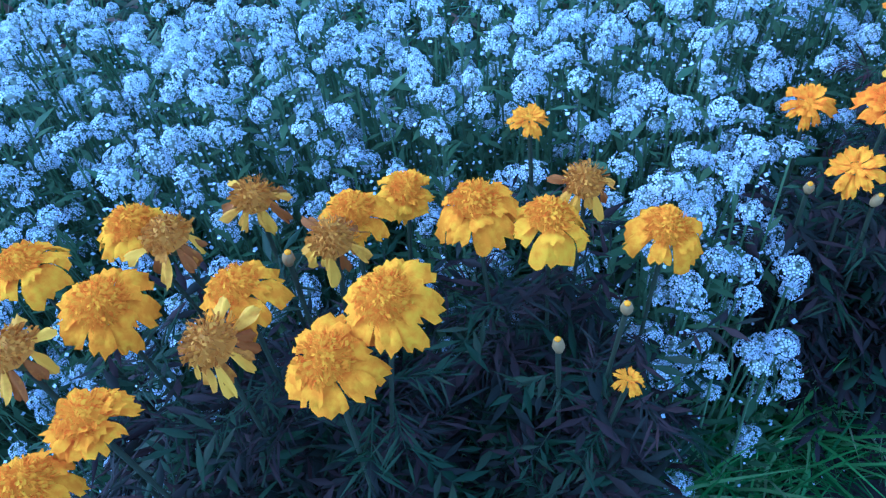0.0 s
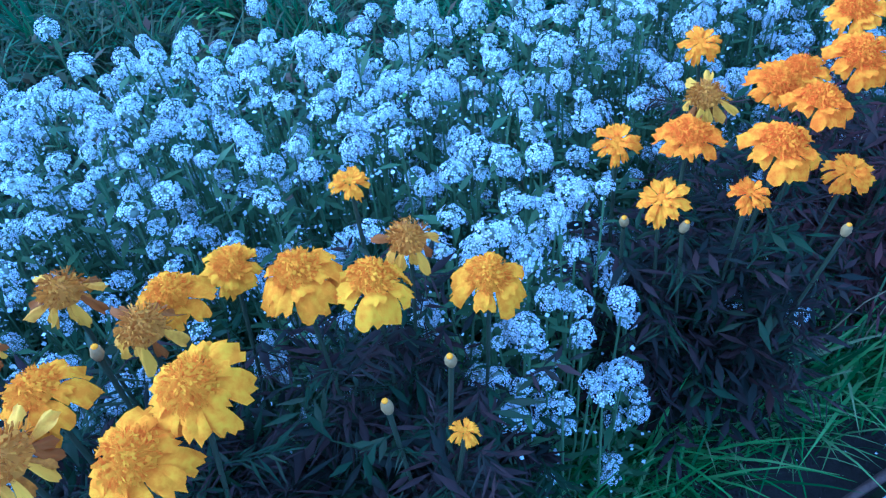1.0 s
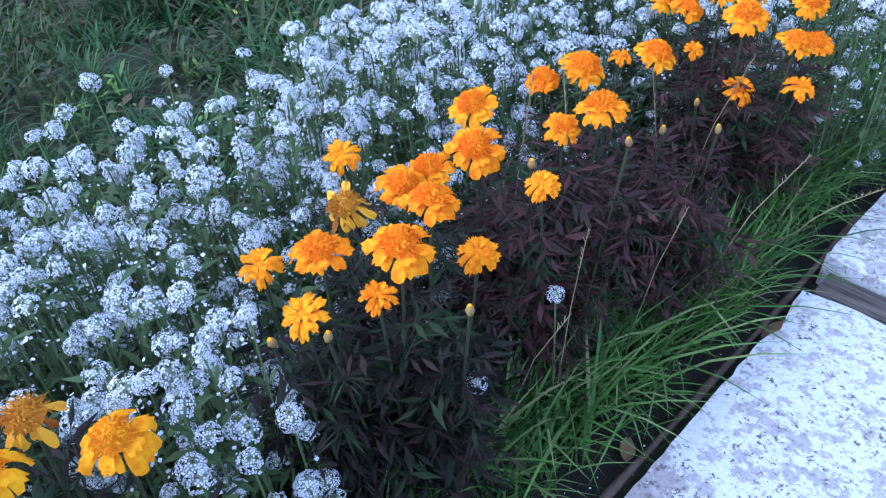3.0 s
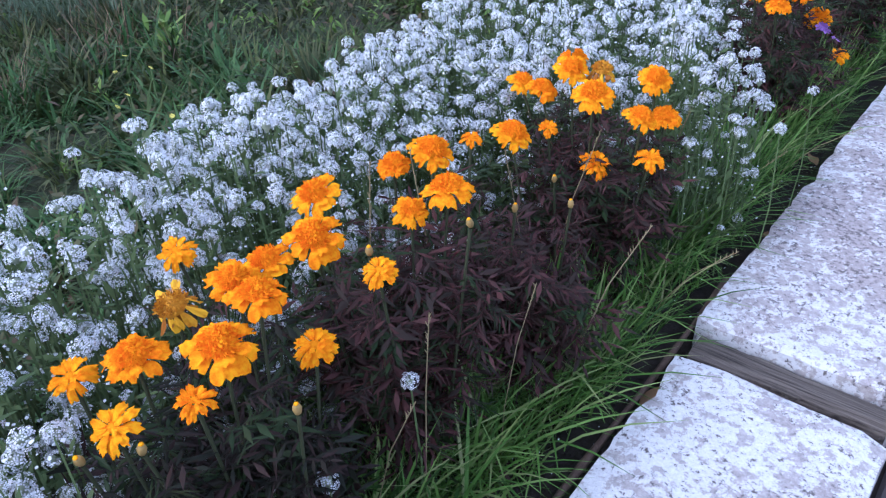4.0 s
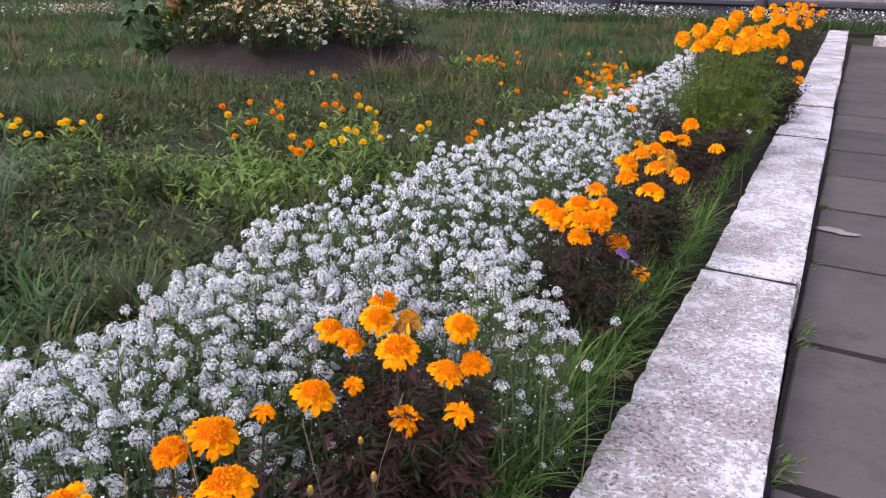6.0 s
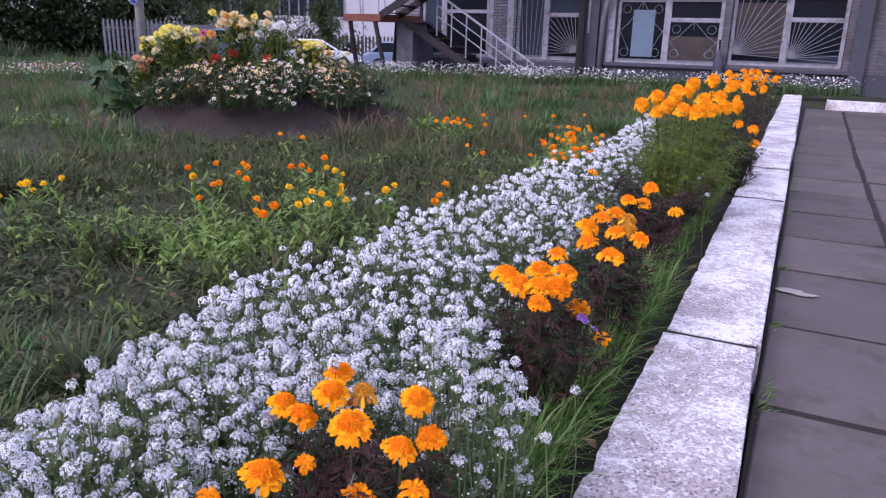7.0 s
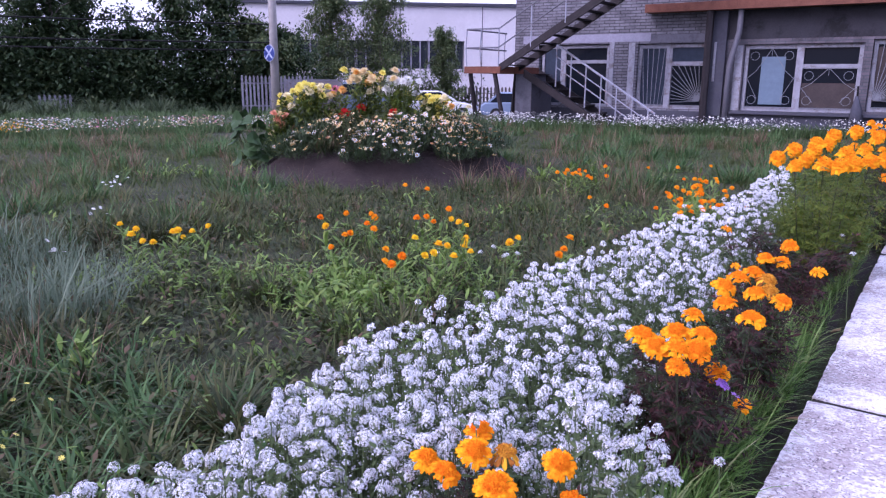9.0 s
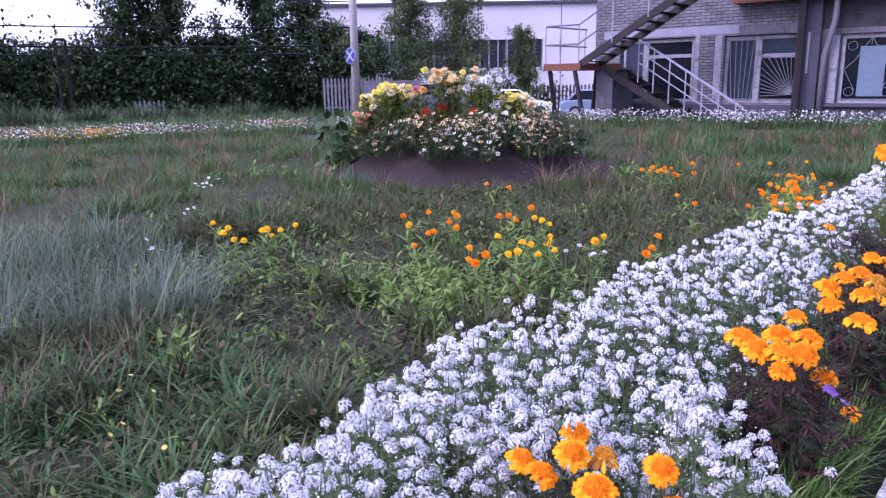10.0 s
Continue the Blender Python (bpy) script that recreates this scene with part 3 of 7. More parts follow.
def make_paving():
    path = thing("path", "path of grey-brown concrete slabs with weedy joints", "pavement", kind="structure")
    r = random.Random(4)
    rows = [-4.4, -3.7, -3.0, -2.3, -1.62, -0.89, -0.17, 0.53, 1.31, 1.98, 2.66, 3.34, 4.0, 4.7, 5.36, 6.0, 6.65, 7.3, 7.95, 8.6, 9.25, 9.9, 10.5]
    cols = [(0.305, 0.80), (0.83, 1.5), (1.53, 2.2), (2.23, 2.9)]
    base = Geo().box(0.295, 30, -40, 10.5, -0.25, 0.003)
    tagged(part("path_bed", base, M["soil"]), "dark earth under the slabs", "ground", kind="structure")
    for x0, x1 in cols:
        for a, b in zip(rows, rows[1:]):
            lift, sh = 0.004 * r.uniform(-1, 1), 0.02 * r.uniform(-1, 1) if x0 > 0.5 else 0
            bm = bmesh.new()
            bmesh.ops.create_cube(bm, size=1, matrix=Matrix.Diagonal((x1 - x0 - 0.004, b - a - 0.045, 0.05, 1)))
            bmesh.ops.bevel(bm, geom=[e for e in bm.edges], offset=0.006, segments=1, affect="EDGES")
            me = bpy.data.meshes.new("slab")
            bm.to_mesh(me)
            bm.free()
            me.materials.append(M["paver"])
            ob = put_part("slab", me, path)
            ob.matrix_basis = pose((x0 + x1) / 2 + r.uniform(-0.004, 0.004) + 0.012 * max(0, a - 5), (a + b) / 2 + sh, -0.012 + lift, 0.5 * r.uniform(-1, 1), 0.5 * r.uniform(-1, 1), 0.6 * r.uniform(-1, 1) - 0.6)
    chip = Geo().add([(0.385, 0.95, 0.021)], [])
    for k in range(26):
        t = 2 * math.pi * k / 26
        d = 1 + 0.45 * noise.noise((2.2 * math.cos(t), 2.2 * math.sin(t), 3)) + 0.3 * noise.noise((6 * math.cos(t), 6 * math.sin(t), 8))
        chip.v.append((0.385 + 0.075 * d * math.cos(t), 0.95 + 0.035 * d * math.sin(t) - 0.02 * math.cos(t), 0.0205))
    chip.f = [(0, 1 + k, 1 + (k + 1) % 26) for k in range(26)]
    tagged(part("whitewash_spill", chip, M["bare_concrete"]), "dried pale splash of whitewash on a slab", "stain", kind="structure")


# ---- marigolds ----
def petal_strip(g, start, out, up, length, width, droop, ruffle, r, notch=0.3, rows=4):
    """A broad rounded petal from start, along out, falling by droop, with a scalloped tip and ruffled sides."""
    side = out.cross(up).normalized()
    k, ph, cols = len(g.v), r.uniform(0, 6), (-1, -0.67, -0.33, 0, 0.33, 0.67, 1)
    lobes = [r.uniform(0.2, 0.9) * notch * length * (0.2, 0.0, 1.0, 0.1, 1.0, 0.0, 0.2)[i] for i in range(len(cols))]
    for i in range(rows + 1):
        h = i / rows
        w = width * (0.3 + 0.75 * math.sin(min(1.0, 1.25 * h) * 1.5708)) / 2
        mid = start + out * (length * h) + up * (length * (0.10 * math.sin(2.2 * h) - droop * h * h))
        for q, s in enumerate(cols):
            wave = ruffle * length * h * (0.45 * math.sin(ph + 2.6 * s + 2 * h) + 0.3 * h * math.sin(2 * ph + 6.5 * s))
            tip = -0.24 * length * s * s * max(0.0, h - 0.4) / 0.6 - lobes[q] * (h > 0.95)
            g.v.append(tuple(mid + side * (w * s) + up * (wave - 0.07 * width * s * s) + out * tip))
    n = len(cols)
    for i in range(rows):
        for s in range(n - 1):
            a = k + i * n + s
            g.f.append((a, a + 1, a + n + 1, a + n))


def crest_geo(radius, r, count, height, loose):
    """The dense middle of the bloom: many small curled florets over a dome."""
    g = Geo()
    n = 7
    k = len(g.v)
    for j in range(3):
        a = j * 0.55
        for i in range(n):
            t = 2 * math.pi * i / n
            g.v.append((0.78 * radius * math.cos(a) * math.cos(t), 0.78 * radius * math.cos(a) * math.sin(t), height * 0.75 * math.sin(a)))
    for j in range(2):
        for i in range(n):
            g.f.append((k + j * n + i, k + j * n + (i + 1) % n, k + (j + 1) * n + (i + 1) % n, k + (j + 1) * n + i))
    g.f.append(tuple(k + 2 * n + i for i in range(n)))
    for q in range(count):
        h = (q + 0.5) / count
        rad, t = math.sqrt(h), q * 2.399963 + r.uniform(-0.25, 0.25)
        out = Vector((math.cos(t), math.sin(t), 0))
        base = out * (radius * 0.8 * rad) + Vector((0, 0, height * (1 - 0.75 * rad * rad)))
        lean = 0.25 + 1.0 * rad + r.uniform(-0.3, 0.3) * loose
        d = (out * math.sin(lean) + Vector((0, 0, 1)) * math.cos(lean)).normalized()
        side = d.cross(Vector((-math.sin(t), math.cos(t), 0)) + Vector((r.uniform(-0.6, 0.6), r.uniform(-0.6, 0.6), 0.3))).normalized()
        ln, w = radius * r.uniform(0.15, 0.25), radius * r.uniform(0.08, 0.13)
        curl = (out * r.uniform(-0.8, 0.7) + Vector((-out.y, out.x, 0)) * r.uniform(-0.6, 0.6) + Vector((0, 0, r.uniform(-0.5, 0.3)))) * ln * 0.7
        p0, p1, p2 = base - d * ln * 0.3, base + d * ln * 0.55, base + d * ln * 0.95 + curl
        nrm = d.cross(side) * w * 0.35
        a = len(g.v)
        g.v += [tuple(p0 - side * w * 0.3), tuple(p0 + side * w * 0.3), tuple(p1 - side * w * 0.55 + nrm), tuple(p1 + side * w * 0.55 + nrm), tuple(p2 - side * w * 0.5), tuple(p2 + side * w * 0.5)]
        g.f += [(a, a + 1, a + 3, a + 2), (a + 2, a + 3, a + 5, a + 4)]
    return g


def bloom_meshes(kind, seed, gold=False):
    """Meshes of one bloom of radius 1: its rays, crest and calyx."""
    r = random.Random(seed)
    rays, up = Geo(), Vector((0, 0, 1))
    layers = {"o": [(8, 0.46, 0.74, 0.52, 0.55 if gold else 0.3), (6, 0.42, 0.58, 0.42, 0.3 if gold else 0.08)], "r": [(10, 0.38, 0.66, 0.42, 0.35), (9, 0.36, 0.54, 0.36, 0.1), (7, 0.3, 0.42, 0.3, -0.15)], "s": [(9, 0.3, 0.76, 0.34, 0.3), (8, 0.26, 0.58, 0.3, 0.05), (7, 0.22, 0.4, 0.26, -0.3)], "f": [(11, 0.62, 0.86, 0.34, 0.1), (7, 0.5, 0.66, 0.3, 0.0)], "g": [(13, 0.55, 0.46, 0.42, 0.9), (13, 0.55, 0.46, 0.42, 0.35), (12, 0.5, 0.4, 0.38, -0.1), (10, 0.4, 0.36, 0.34, -0.5)]}[kind]
    for level, (n, inner, length, width, droop) in enumerate(layers):
        lone = r.randrange(n)
        for i in range(n):
            if kind == "f" and r.random() < 0.2:
                continue
            t = 2 * math.pi * (i + 0.5 * (level % 2)) / n + r.uniform(-0.16, 0.16)
            out = Vector((math.cos(t), math.sin(t), 0))
            if kind == "f" and i != lone:
                hang = r.uniform(1.0, 1.5)
                petal_strip(rays, out * inner * 0.8 + up * 0.02, out * math.cos(hang) - up * math.sin(hang), out * math.sin(hang) + up * math.cos(hang), length * r.uniform(0.75, 1.1), width * r.uniform(0.7, 1.2), -0.1 + r.uniform(-0.15, 0.15), 0.22, r, 0.1)
                continue
            petal_strip(rays, out * inner * 0.7 + up * (0.1 * level - 0.04), out, up, length * r.uniform(0.85, 1.12), width * r.uniform(0.8, 1.25), droop * r.uniform(0.6, 1.5) + r.uniform(-0.12, 0.14), 0.26 if kind != "f" else 0.25, r)
    crest = {"o": crest_geo(0.62, r, 270, 0.42, 1.2), "r": crest_geo(0.6, r, 210, 0.42, 1.3), "s": crest_geo(0.3, r, 30, 0.16, 1.2), "f": crest_geo(0.72, r, 210, 0.5, 1.4), "g": crest_geo(0.8, r, 150, 0.68, 1.0)}[kind]
    calyx = Geo()
    calyx.tube([(0, 0, -0.62), (0, 0, -0.5), (0, 0, -0.2), (0, 0, 0.02)], [0.05, 0.16, 0.24, 0.26], 8)
    pm, cm = {"f": ("faded_petal", "faded_crest"), "g": ("big_petal", "big_petal")}.get(kind, ("gold_petal", "gold_crest") if gold else ("petal", "crest"))
    return rays.mesh("ray_petals", M[pm], True), crest.mesh("crest", M[cm], False), calyx.mesh("calyx", M["calyx"], True)


BLOOMS = {k: [bloom_meshes(k, 11 * i + ord(k)) for i in range(4)] for k in "orsfg"}
GOLD = {k: [bloom_meshes(k, 11 * i + ord(k), True) for i in range(4)] for k in "orsf"}


def bud_mesh():
    g = Geo()
    g.tube([(0, 0, -0.5), (0, 0, -0.35), (0, 0, 0.2), (0, 0, 0.75), (0, 0, 1.0)], [0.12, 0.36, 0.5, 0.4, 0.26], 9)
    return g.mesh("bud", M["bud"], True)


BUD = bud_mesh()
TIP = Geo().tube([(0, 0, 0.9), (0, 0, 1.08), (0, 0, 1.16)], [0.22, 0.26, 0.12], 8).mesh("bud_tip", M["big_petal"], True)


def pinnate(length, pairs, wide, seed):
    """A marigold leaf along +z: leaflets in pairs on a thin rib."""
    r = random.Random(seed)
    out = []
    lv, lf = leaflet(length * 0.5, length * wide, 0.35, 0.25)
    for k in range(pairs):
        h = 0.2 + 0.7 * k / pairs
        for s in (-1, 1):
            a, dip = s * r.uniform(0.35, 1.25), r.uniform(-0.5, 0.9)
            sc = (0.75 + 0.5 * math.sin(2.6 * h)) * r.uniform(0.85, 1.1)
            v = lv * sc
            v = np.stack([v[:, 0], v[:, 1] * math.cos(a) + v[:, 2] * math.sin(a), v[:, 2] * math.cos(a) - v[:, 1] * math.sin(a)], 1)
            v = np.stack([v[:, 0] * math.cos(dip) + v[:, 2] * math.sin(dip), v[:, 1], v[:, 2] * math.cos(dip) - v[:, 0] * math.sin(dip)], 1)
            out.append((v + np.array([0.35 * length * h * h, 0, length * h]), lf))
    out.append((lv + np.array([0.35 * length * 0.8, 0, length * 0.88]), lf))
    rib = np.array([(0, -0.004 * length * 4, 0), (0, 0.004 * length * 4, 0), (0.35 * length, 0, length)])
    out.append((rib, np.array([(0, 1, 2)])))
    return merged(out)


PINNATE = [pinnate(1.0, 3, 0.135, 1), pinnate(1.0, 3, 0.11, 2), pinnate(1.0, 6, 0.045, 3)]


def marigold(name, label, base, heads, buds=(), leaves=170, green=0.25, group="marigolds along the kerb", spread_to=0.14, tall=False, high=None):
    """A marigold plant: stems from its base to each bloom and bud, blooms of their own, and feathery dark leaves."""
    r = random.Random(str(base))
    g = np.random.default_rng(int(1000 * abs(base[0] * 7 + base[1] * 13)) + 5)
    bz = ground_z(*base)
    high = high or (0.84 if base[1] < -1 else 0.98)
    plant = thing(name, label, "marigold", group, at=(base[0], base[1], bz))
    paths = []
    for x, y, z, rad, *kind in list(heads) + [(*b, 0.009, "b") for b in buds]:
        kind = kind[0]
        top = Vector((x - base[0], y - base[1], z - bz))
        foot = Vector((r.uniform(-0.03, 0.03) + 0.35 * top.x, r.uniform(-0.03, 0.03) + 0.45 * top.y, -0.01))
        mid = foot.lerp(top, 0.5) + Vector((0.25 * (top.x - foot.x), 0.25 * (top.y - foot.y), 0)) * 0.5 + Vector((r.uniform(-0.01, 0.01), r.uniform(-0.01, 0.01), 0))
        neck = top - Vector((0, 0, 0.6 * rad))
        pts = [foot, foot.lerp(mid, 0.6), mid, mid.lerp(neck, 0.6), neck]
        paths.append(pts)
        part("stem", Geo().tube(pts, [0.003, 0.0026, 0.0022, 0.0018, 0.0022], 5, False), M["stem"], plant, smooth=True)
        face = pose(0, 0, 0, r.uniform(-4, 26), 12 + r.uniform(-14, 18), 0) if base[1] > -2.5 else pose(0, 0, 0, r.uniform(-12, 14), 5 + r.uniform(-12, 14), 0) @ pose(0, 0, 0, 0, 0, r.uniform(0, 360))
        m = Matrix.Translation(top) @ face @ Matrix.Diagonal((rad, rad, rad, 1))
        if kind == "b":
            ob = put_part("bud", BUD, plant, "closed tan bud", m)
            put_part("bud_tip", TIP, ob)
            continue
        rays, crest, calyx = r.choice((GOLD if base[1] < -2.5 else BLOOMS)[kind])
        words = {"f": "withered brown bloom with hanging petals", "s": "small orange bloom"}.get(kind, "")
        ob = put_part("bloom", rays, plant, words, m)
        put_part("crest", crest, ob)
        put_part("calyx", calyx, ob)
    for k in range(7 if not tall else 10):
        a, d = r.uniform(0, 6.28), r.uniform(0.4, 1.0) * spread_to
        h = r.uniform(0.22, 0.36) * (1.5 if tall else 1)
        paths.append([Vector((0, 0, 0)), Vector((0.3 * d * math.cos(a), 0.3 * d * math.sin(a), 0.45 * h)), Vector((0.6 * d * math.cos(a), 0.6 * d * math.sin(a), 0.75 * h)), Vector((0.8 * d * math.cos(a), 0.8 * d * math.sin(a), 0.9 * h)), Vector((d * math.cos(a), d * math.sin(a), h))])
    # marigold leaf colours carry canopy shade as well as their own purple or green
    for mat, share, lab in (("dark_shaded_leaf" if base[1] < -2.1 else "brown_leaf", 1 - green, "purplish feathery leaves, darkened to stand in for shade under the blooms"), ("tall_leaf" if tall else "green_leaf", green, "green feathery leaves")):
        n = int(2.5 * leaves * share)
        if n == 0:
            continue
        chunks = []
        for t in range(3):
            c = n // 3
            pos, turn, tilt, size = np.zeros((c, 3)), g.uniform(0, 6.283, c), g.uniform(0.5, 2.1, c), g.uniform(0.032, 0.072, c)
            for i in range(c):
                p = paths[g.integers(len(paths))]
                h = g.uniform(0.1, high)
                j = min(3, int(h * 4))
                q = p[j].lerp(p[j + 1], h * 4 - j)
                pos[i] = (q.x + g.normal(0, 0.014), q.y + g.normal(0, 0.014), max(0.02, q.z + g.normal(0, 0.015)))
                size[i] *= 1.15 - 0.45 * h
            chunks.append(spread(*PINNATE[t], pos, turn, tilt, size))
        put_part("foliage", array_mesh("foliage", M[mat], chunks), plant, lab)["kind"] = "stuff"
    return plant


def make_marigolds():
    dark = "marigold plant with orange crested blooms and dark purplish leaves"
    marigold("marigold_plant", "marigold plant with large yellow-orange blooms, some withered, over dark leaves", (-0.2, -2.84), [
        (-0.162, -2.914, 0.552, 0.030, "r"), (-0.148, -2.778, 0.556, 0.032, "o"), (-0.166, -2.736, 0.571, 0.031, "o"), (-0.187, -2.841, 0.552, 0.028, "f"),
        (-0.225, -2.821, 0.552, 0.029, "o"), (-0.244, -2.905, 0.552, 0.032, "o"), (-0.300, -2.957, 0.552, 0.029, "o"), (-0.226, -2.959, 0.552, 0.027, "f"), (-0.132, -2.946, 0.552, 0.028, "o")], leaves=330, green=0.3, high=0.8)
    marigold("marigold_plant", "marigold plant with several withered brown blooms beside the white flowers", (-0.27, -2.78), [
        (-0.309, -2.884, 0.552, 0.029, "o"), (-0.287, -2.86, 0.552, 0.027, "f"), (-0.323, -2.801, 0.534, 0.026, "f"), (-0.249, -2.755, 0.544, 0.026, "f"),
        (-0.286, -2.735, 0.528, 0.029, "o"), (-0.325, -2.688, 0.497, 0.029, "r")], [(-0.247, -2.787, 0.54)], leaves=230, green=0.35, high=0.78)
    marigold("marigold_plant", "marigold plant with broad yellow-orange blooms over purple-green leaves", (-0.2, -2.6), [
        (-0.263, -2.649, 0.525, 0.033, "o"), (-0.235, -2.603, 0.517, 0.032, "o"), (-0.266, -2.559, 0.51, 0.026, "f"), (-0.209, -2.521, 0.499, 0.030, "o"),
        (-0.336, -2.577, 0.527, 0.020, "s"), (-0.127, -2.589, 0.457, 0.013, "s")], [(-0.151, -2.584, 0.505), (-0.147, -2.634, 0.493)], leaves=330, green=0.35, high=0.82)
    marigold("marigold_plant", dark, (-0.23, -2.27), [
        (-0.299, -2.334, 0.492, 0.024, "s"), (-0.253, -2.294, 0.511, 0.030, "o"), (-0.201, -2.24, 0.512, 0.034, "o"), (-0.189, -2.15, 0.453, 0.027, "s"), (-0.227, -2.34, 0.479, 0.026, "s"),
        (-0.186, -2.284, 0.49, 0.021, "s"), (-0.311, -2.219, 0.49, 0.027, "f"), (-0.295, -2.113, 0.491, 0.030, "o"), (-0.275, -2.168, 0.506, 0.029, "o"), (-0.22, -2.181, 0.524, 0.030, "o")],
        [(-0.235, -2.371, 0.46), (-0.203, -2.333, 0.46), (-0.131, -2.223, 0.46)], leaves=330, green=0.22)
    marigold("marigold_plant", dark, (-0.25, -1.97), [
        (-0.268, -2.066, 0.506, 0.034, "o"), (-0.327, -2.008, 0.513, 0.031, "o"), (-0.381, -2.166, 0.499, 0.024, "s"), (-0.18, -2.06, 0.495, 0.023, "s"), (-0.258, -1.921, 0.47, 0.027, "r"),
        (-0.232, -1.881, 0.492, 0.034, "o"), (-0.339, -1.861, 0.483, 0.027, "r"), (-0.296, -1.83, 0.503, 0.033, "o"), (-0.297, -1.746, 0.486, 0.018, "s")],
        [(-0.205, -2.047, 0.5), (-0.16, -1.93, 0.49)], leaves=330, green=0.2)
    marigold("marigold_plant", dark, (-0.23, -1.48), [
        (-0.307, -1.627, 0.443, 0.035, "o"), (-0.279, -1.571, 0.437, 0.019, "s"), (-0.40, -1.46, 0.45, 0.029, "o"), (-0.336, -1.498, 0.465, 0.028, "o"), (-0.364, -1.35, 0.467, 0.028, "o"),
        (-0.303, -1.462, 0.494, 0.031, "o"), (-0.268, -1.426, 0.485, 0.026, "f"), (-0.227, -1.528, 0.491, 0.034, "o"), (-0.188, -1.391, 0.477, 0.029, "o"), (-0.155, -1.507, 0.462, 0.03, "o"),
        (-0.166, -1.387, 0.414, 0.031, "r"), (-0.208, -1.535, 0.38, 0.03, "s"), (-0.136, -1.502, 0.396, 0.027, "s")], [(-0.235, -1.62, 0.38)], leaves=380, green=0.2)
    marigold("marigold_plant", dark, (-0.2, -1.76), [], [(-0.2, -1.78, 0.42), (-0.16, -1.7, 0.4)], leaves=160, green=0.1)
    marigold("marigold_plant", "marigold plant crowded with orange blooms above dark leaves", (-0.2, -0.66), [
        (-0.298, -0.711, 0.473, 0.040, "o"), (-0.255, -0.734, 0.46, 0.038, "o"), (-0.205, -0.730, 0.46, 0.039, "o"), (-0.255, -0.575, 0.451, 0.039, "o"), (-0.166, -0.699, 0.46, 0.038, "o"),
        (-0.186, -0.582, 0.46, 0.036, "o"), (-0.186, -0.786, 0.442, 0.033, "r"), (-0.15, -0.56, 0.36, 0.039, "r"), (-0.109, -0.437, 0.237, 0.030, "s")], leaves=300, green=0.3)
    marigold("marigold_plant", "marigold plant with a wide cluster of orange blooms", (-0.19, -0.1), [
        (-0.291, -0.299, 0.415, 0.038, "r"), (-0.227, -0.206, 0.44, 0.036, "o"), (-0.127, -0.337, 0.447, 0.041, "o"), (-0.274, -0.024, 0.44, 0.041, "o"), (-0.261, 0.11, 0.44, 0.041, "o"), (-0.237, 0.215, 0.44, 0.039, "o"),
        (-0.177, -0.048, 0.44, 0.038, "o"), (-0.146, -0.017, 0.44, 0.039, "f"), (-0.093, -0.091, 0.44, 0.036, "r"), (-0.175, 0.115, 0.44, 0.039, "f")], leaves=300, green=0.3)
    marigold("marigold_plant", "small marigold plant with a few orange blooms", (-0.2, 0.7), [
        (-0.226, 0.813, 0.425, 0.041, "r"), (-0.289, 0.672, 0.392, 0.040, "r"), (-0.234, 0.72, 0.375, 0.041, "r"), (-0.087, 0.584, 0.387, 0.036, "s"), (-0.433, 0.625, 0.50, 0.027, "s"), (-0.33, 0.35, 0.42, 0.023, "s")], leaves=200, green=0.2)
    r = random.Random(12)
    tall = [(-0.458, 1.642, 0.694), (-0.422, 1.873, 0.719), (-0.321, 1.824, 0.719), (-0.32, 1.594, 0.698), (-0.334, 1.4, 0.683), (-0.348, 2.067, 0.744), (-0.286, 2.006, 0.74), (-0.292, 2.279, 0.773), (-0.196, 2.4, 0.793), (-0.222, 1.448, 0.693), (-0.149, 1.412, 0.695), (-0.167, 1.764, 0.722), (-0.098, 1.873, 0.736), (-0.045, 1.552, 0.711), (0.008, 1.594, 0.717), (-0.102, 1.461, 0.701), (-0.075, 2.218, 0.775)]
    marigold("tall_marigold", "tall marigold bush with full golden yellow blooms and bright green leaves", (-0.2, 1.75), [(x, y, z, r.uniform(0.042, 0.054), "g") for x, y, z in tall], leaves=1000, green=1.0, spread_to=0.4, tall=True)
    marigold("tall_marigold", "reddish leggy marigold bush going to seed", (-0.24, 1.2), [(-0.3, 1.15, 0.33, 0.02, "f")], leaves=320, green=0.35, spread_to=0.26)
    marigold("marigold_plant", "marigold plant with orange blooms leaning over the kerb", (-0.04, 2.75), [(0.05, 2.68, 0.5, 0.042, "r"), (0.056, 2.87, 0.385, 0.042, "r"), (0.03, 3.0, 0.45, 0.04, "r"), (-0.06, 2.9, 0.5, 0.04, "r")], leaves=200, green=0.6)
    for k in range(6):
        y = 3.3 + 0.95 * k
        marigold("marigold_plant", "marigold plant with orange blooms farther along the bed", (-0.14, y), [(-0.14 + r.uniform(-0.16, 0.16), y + r.uniform(-0.4, 0.4), 0.58 + 0.1 * (k < 3) + r.uniform(-0.07, 0.07), r.uniform(0.028, 0.04), r.choice("rog")) for _ in range(9)], leaves=160, green=0.5, spread_to=0.25)


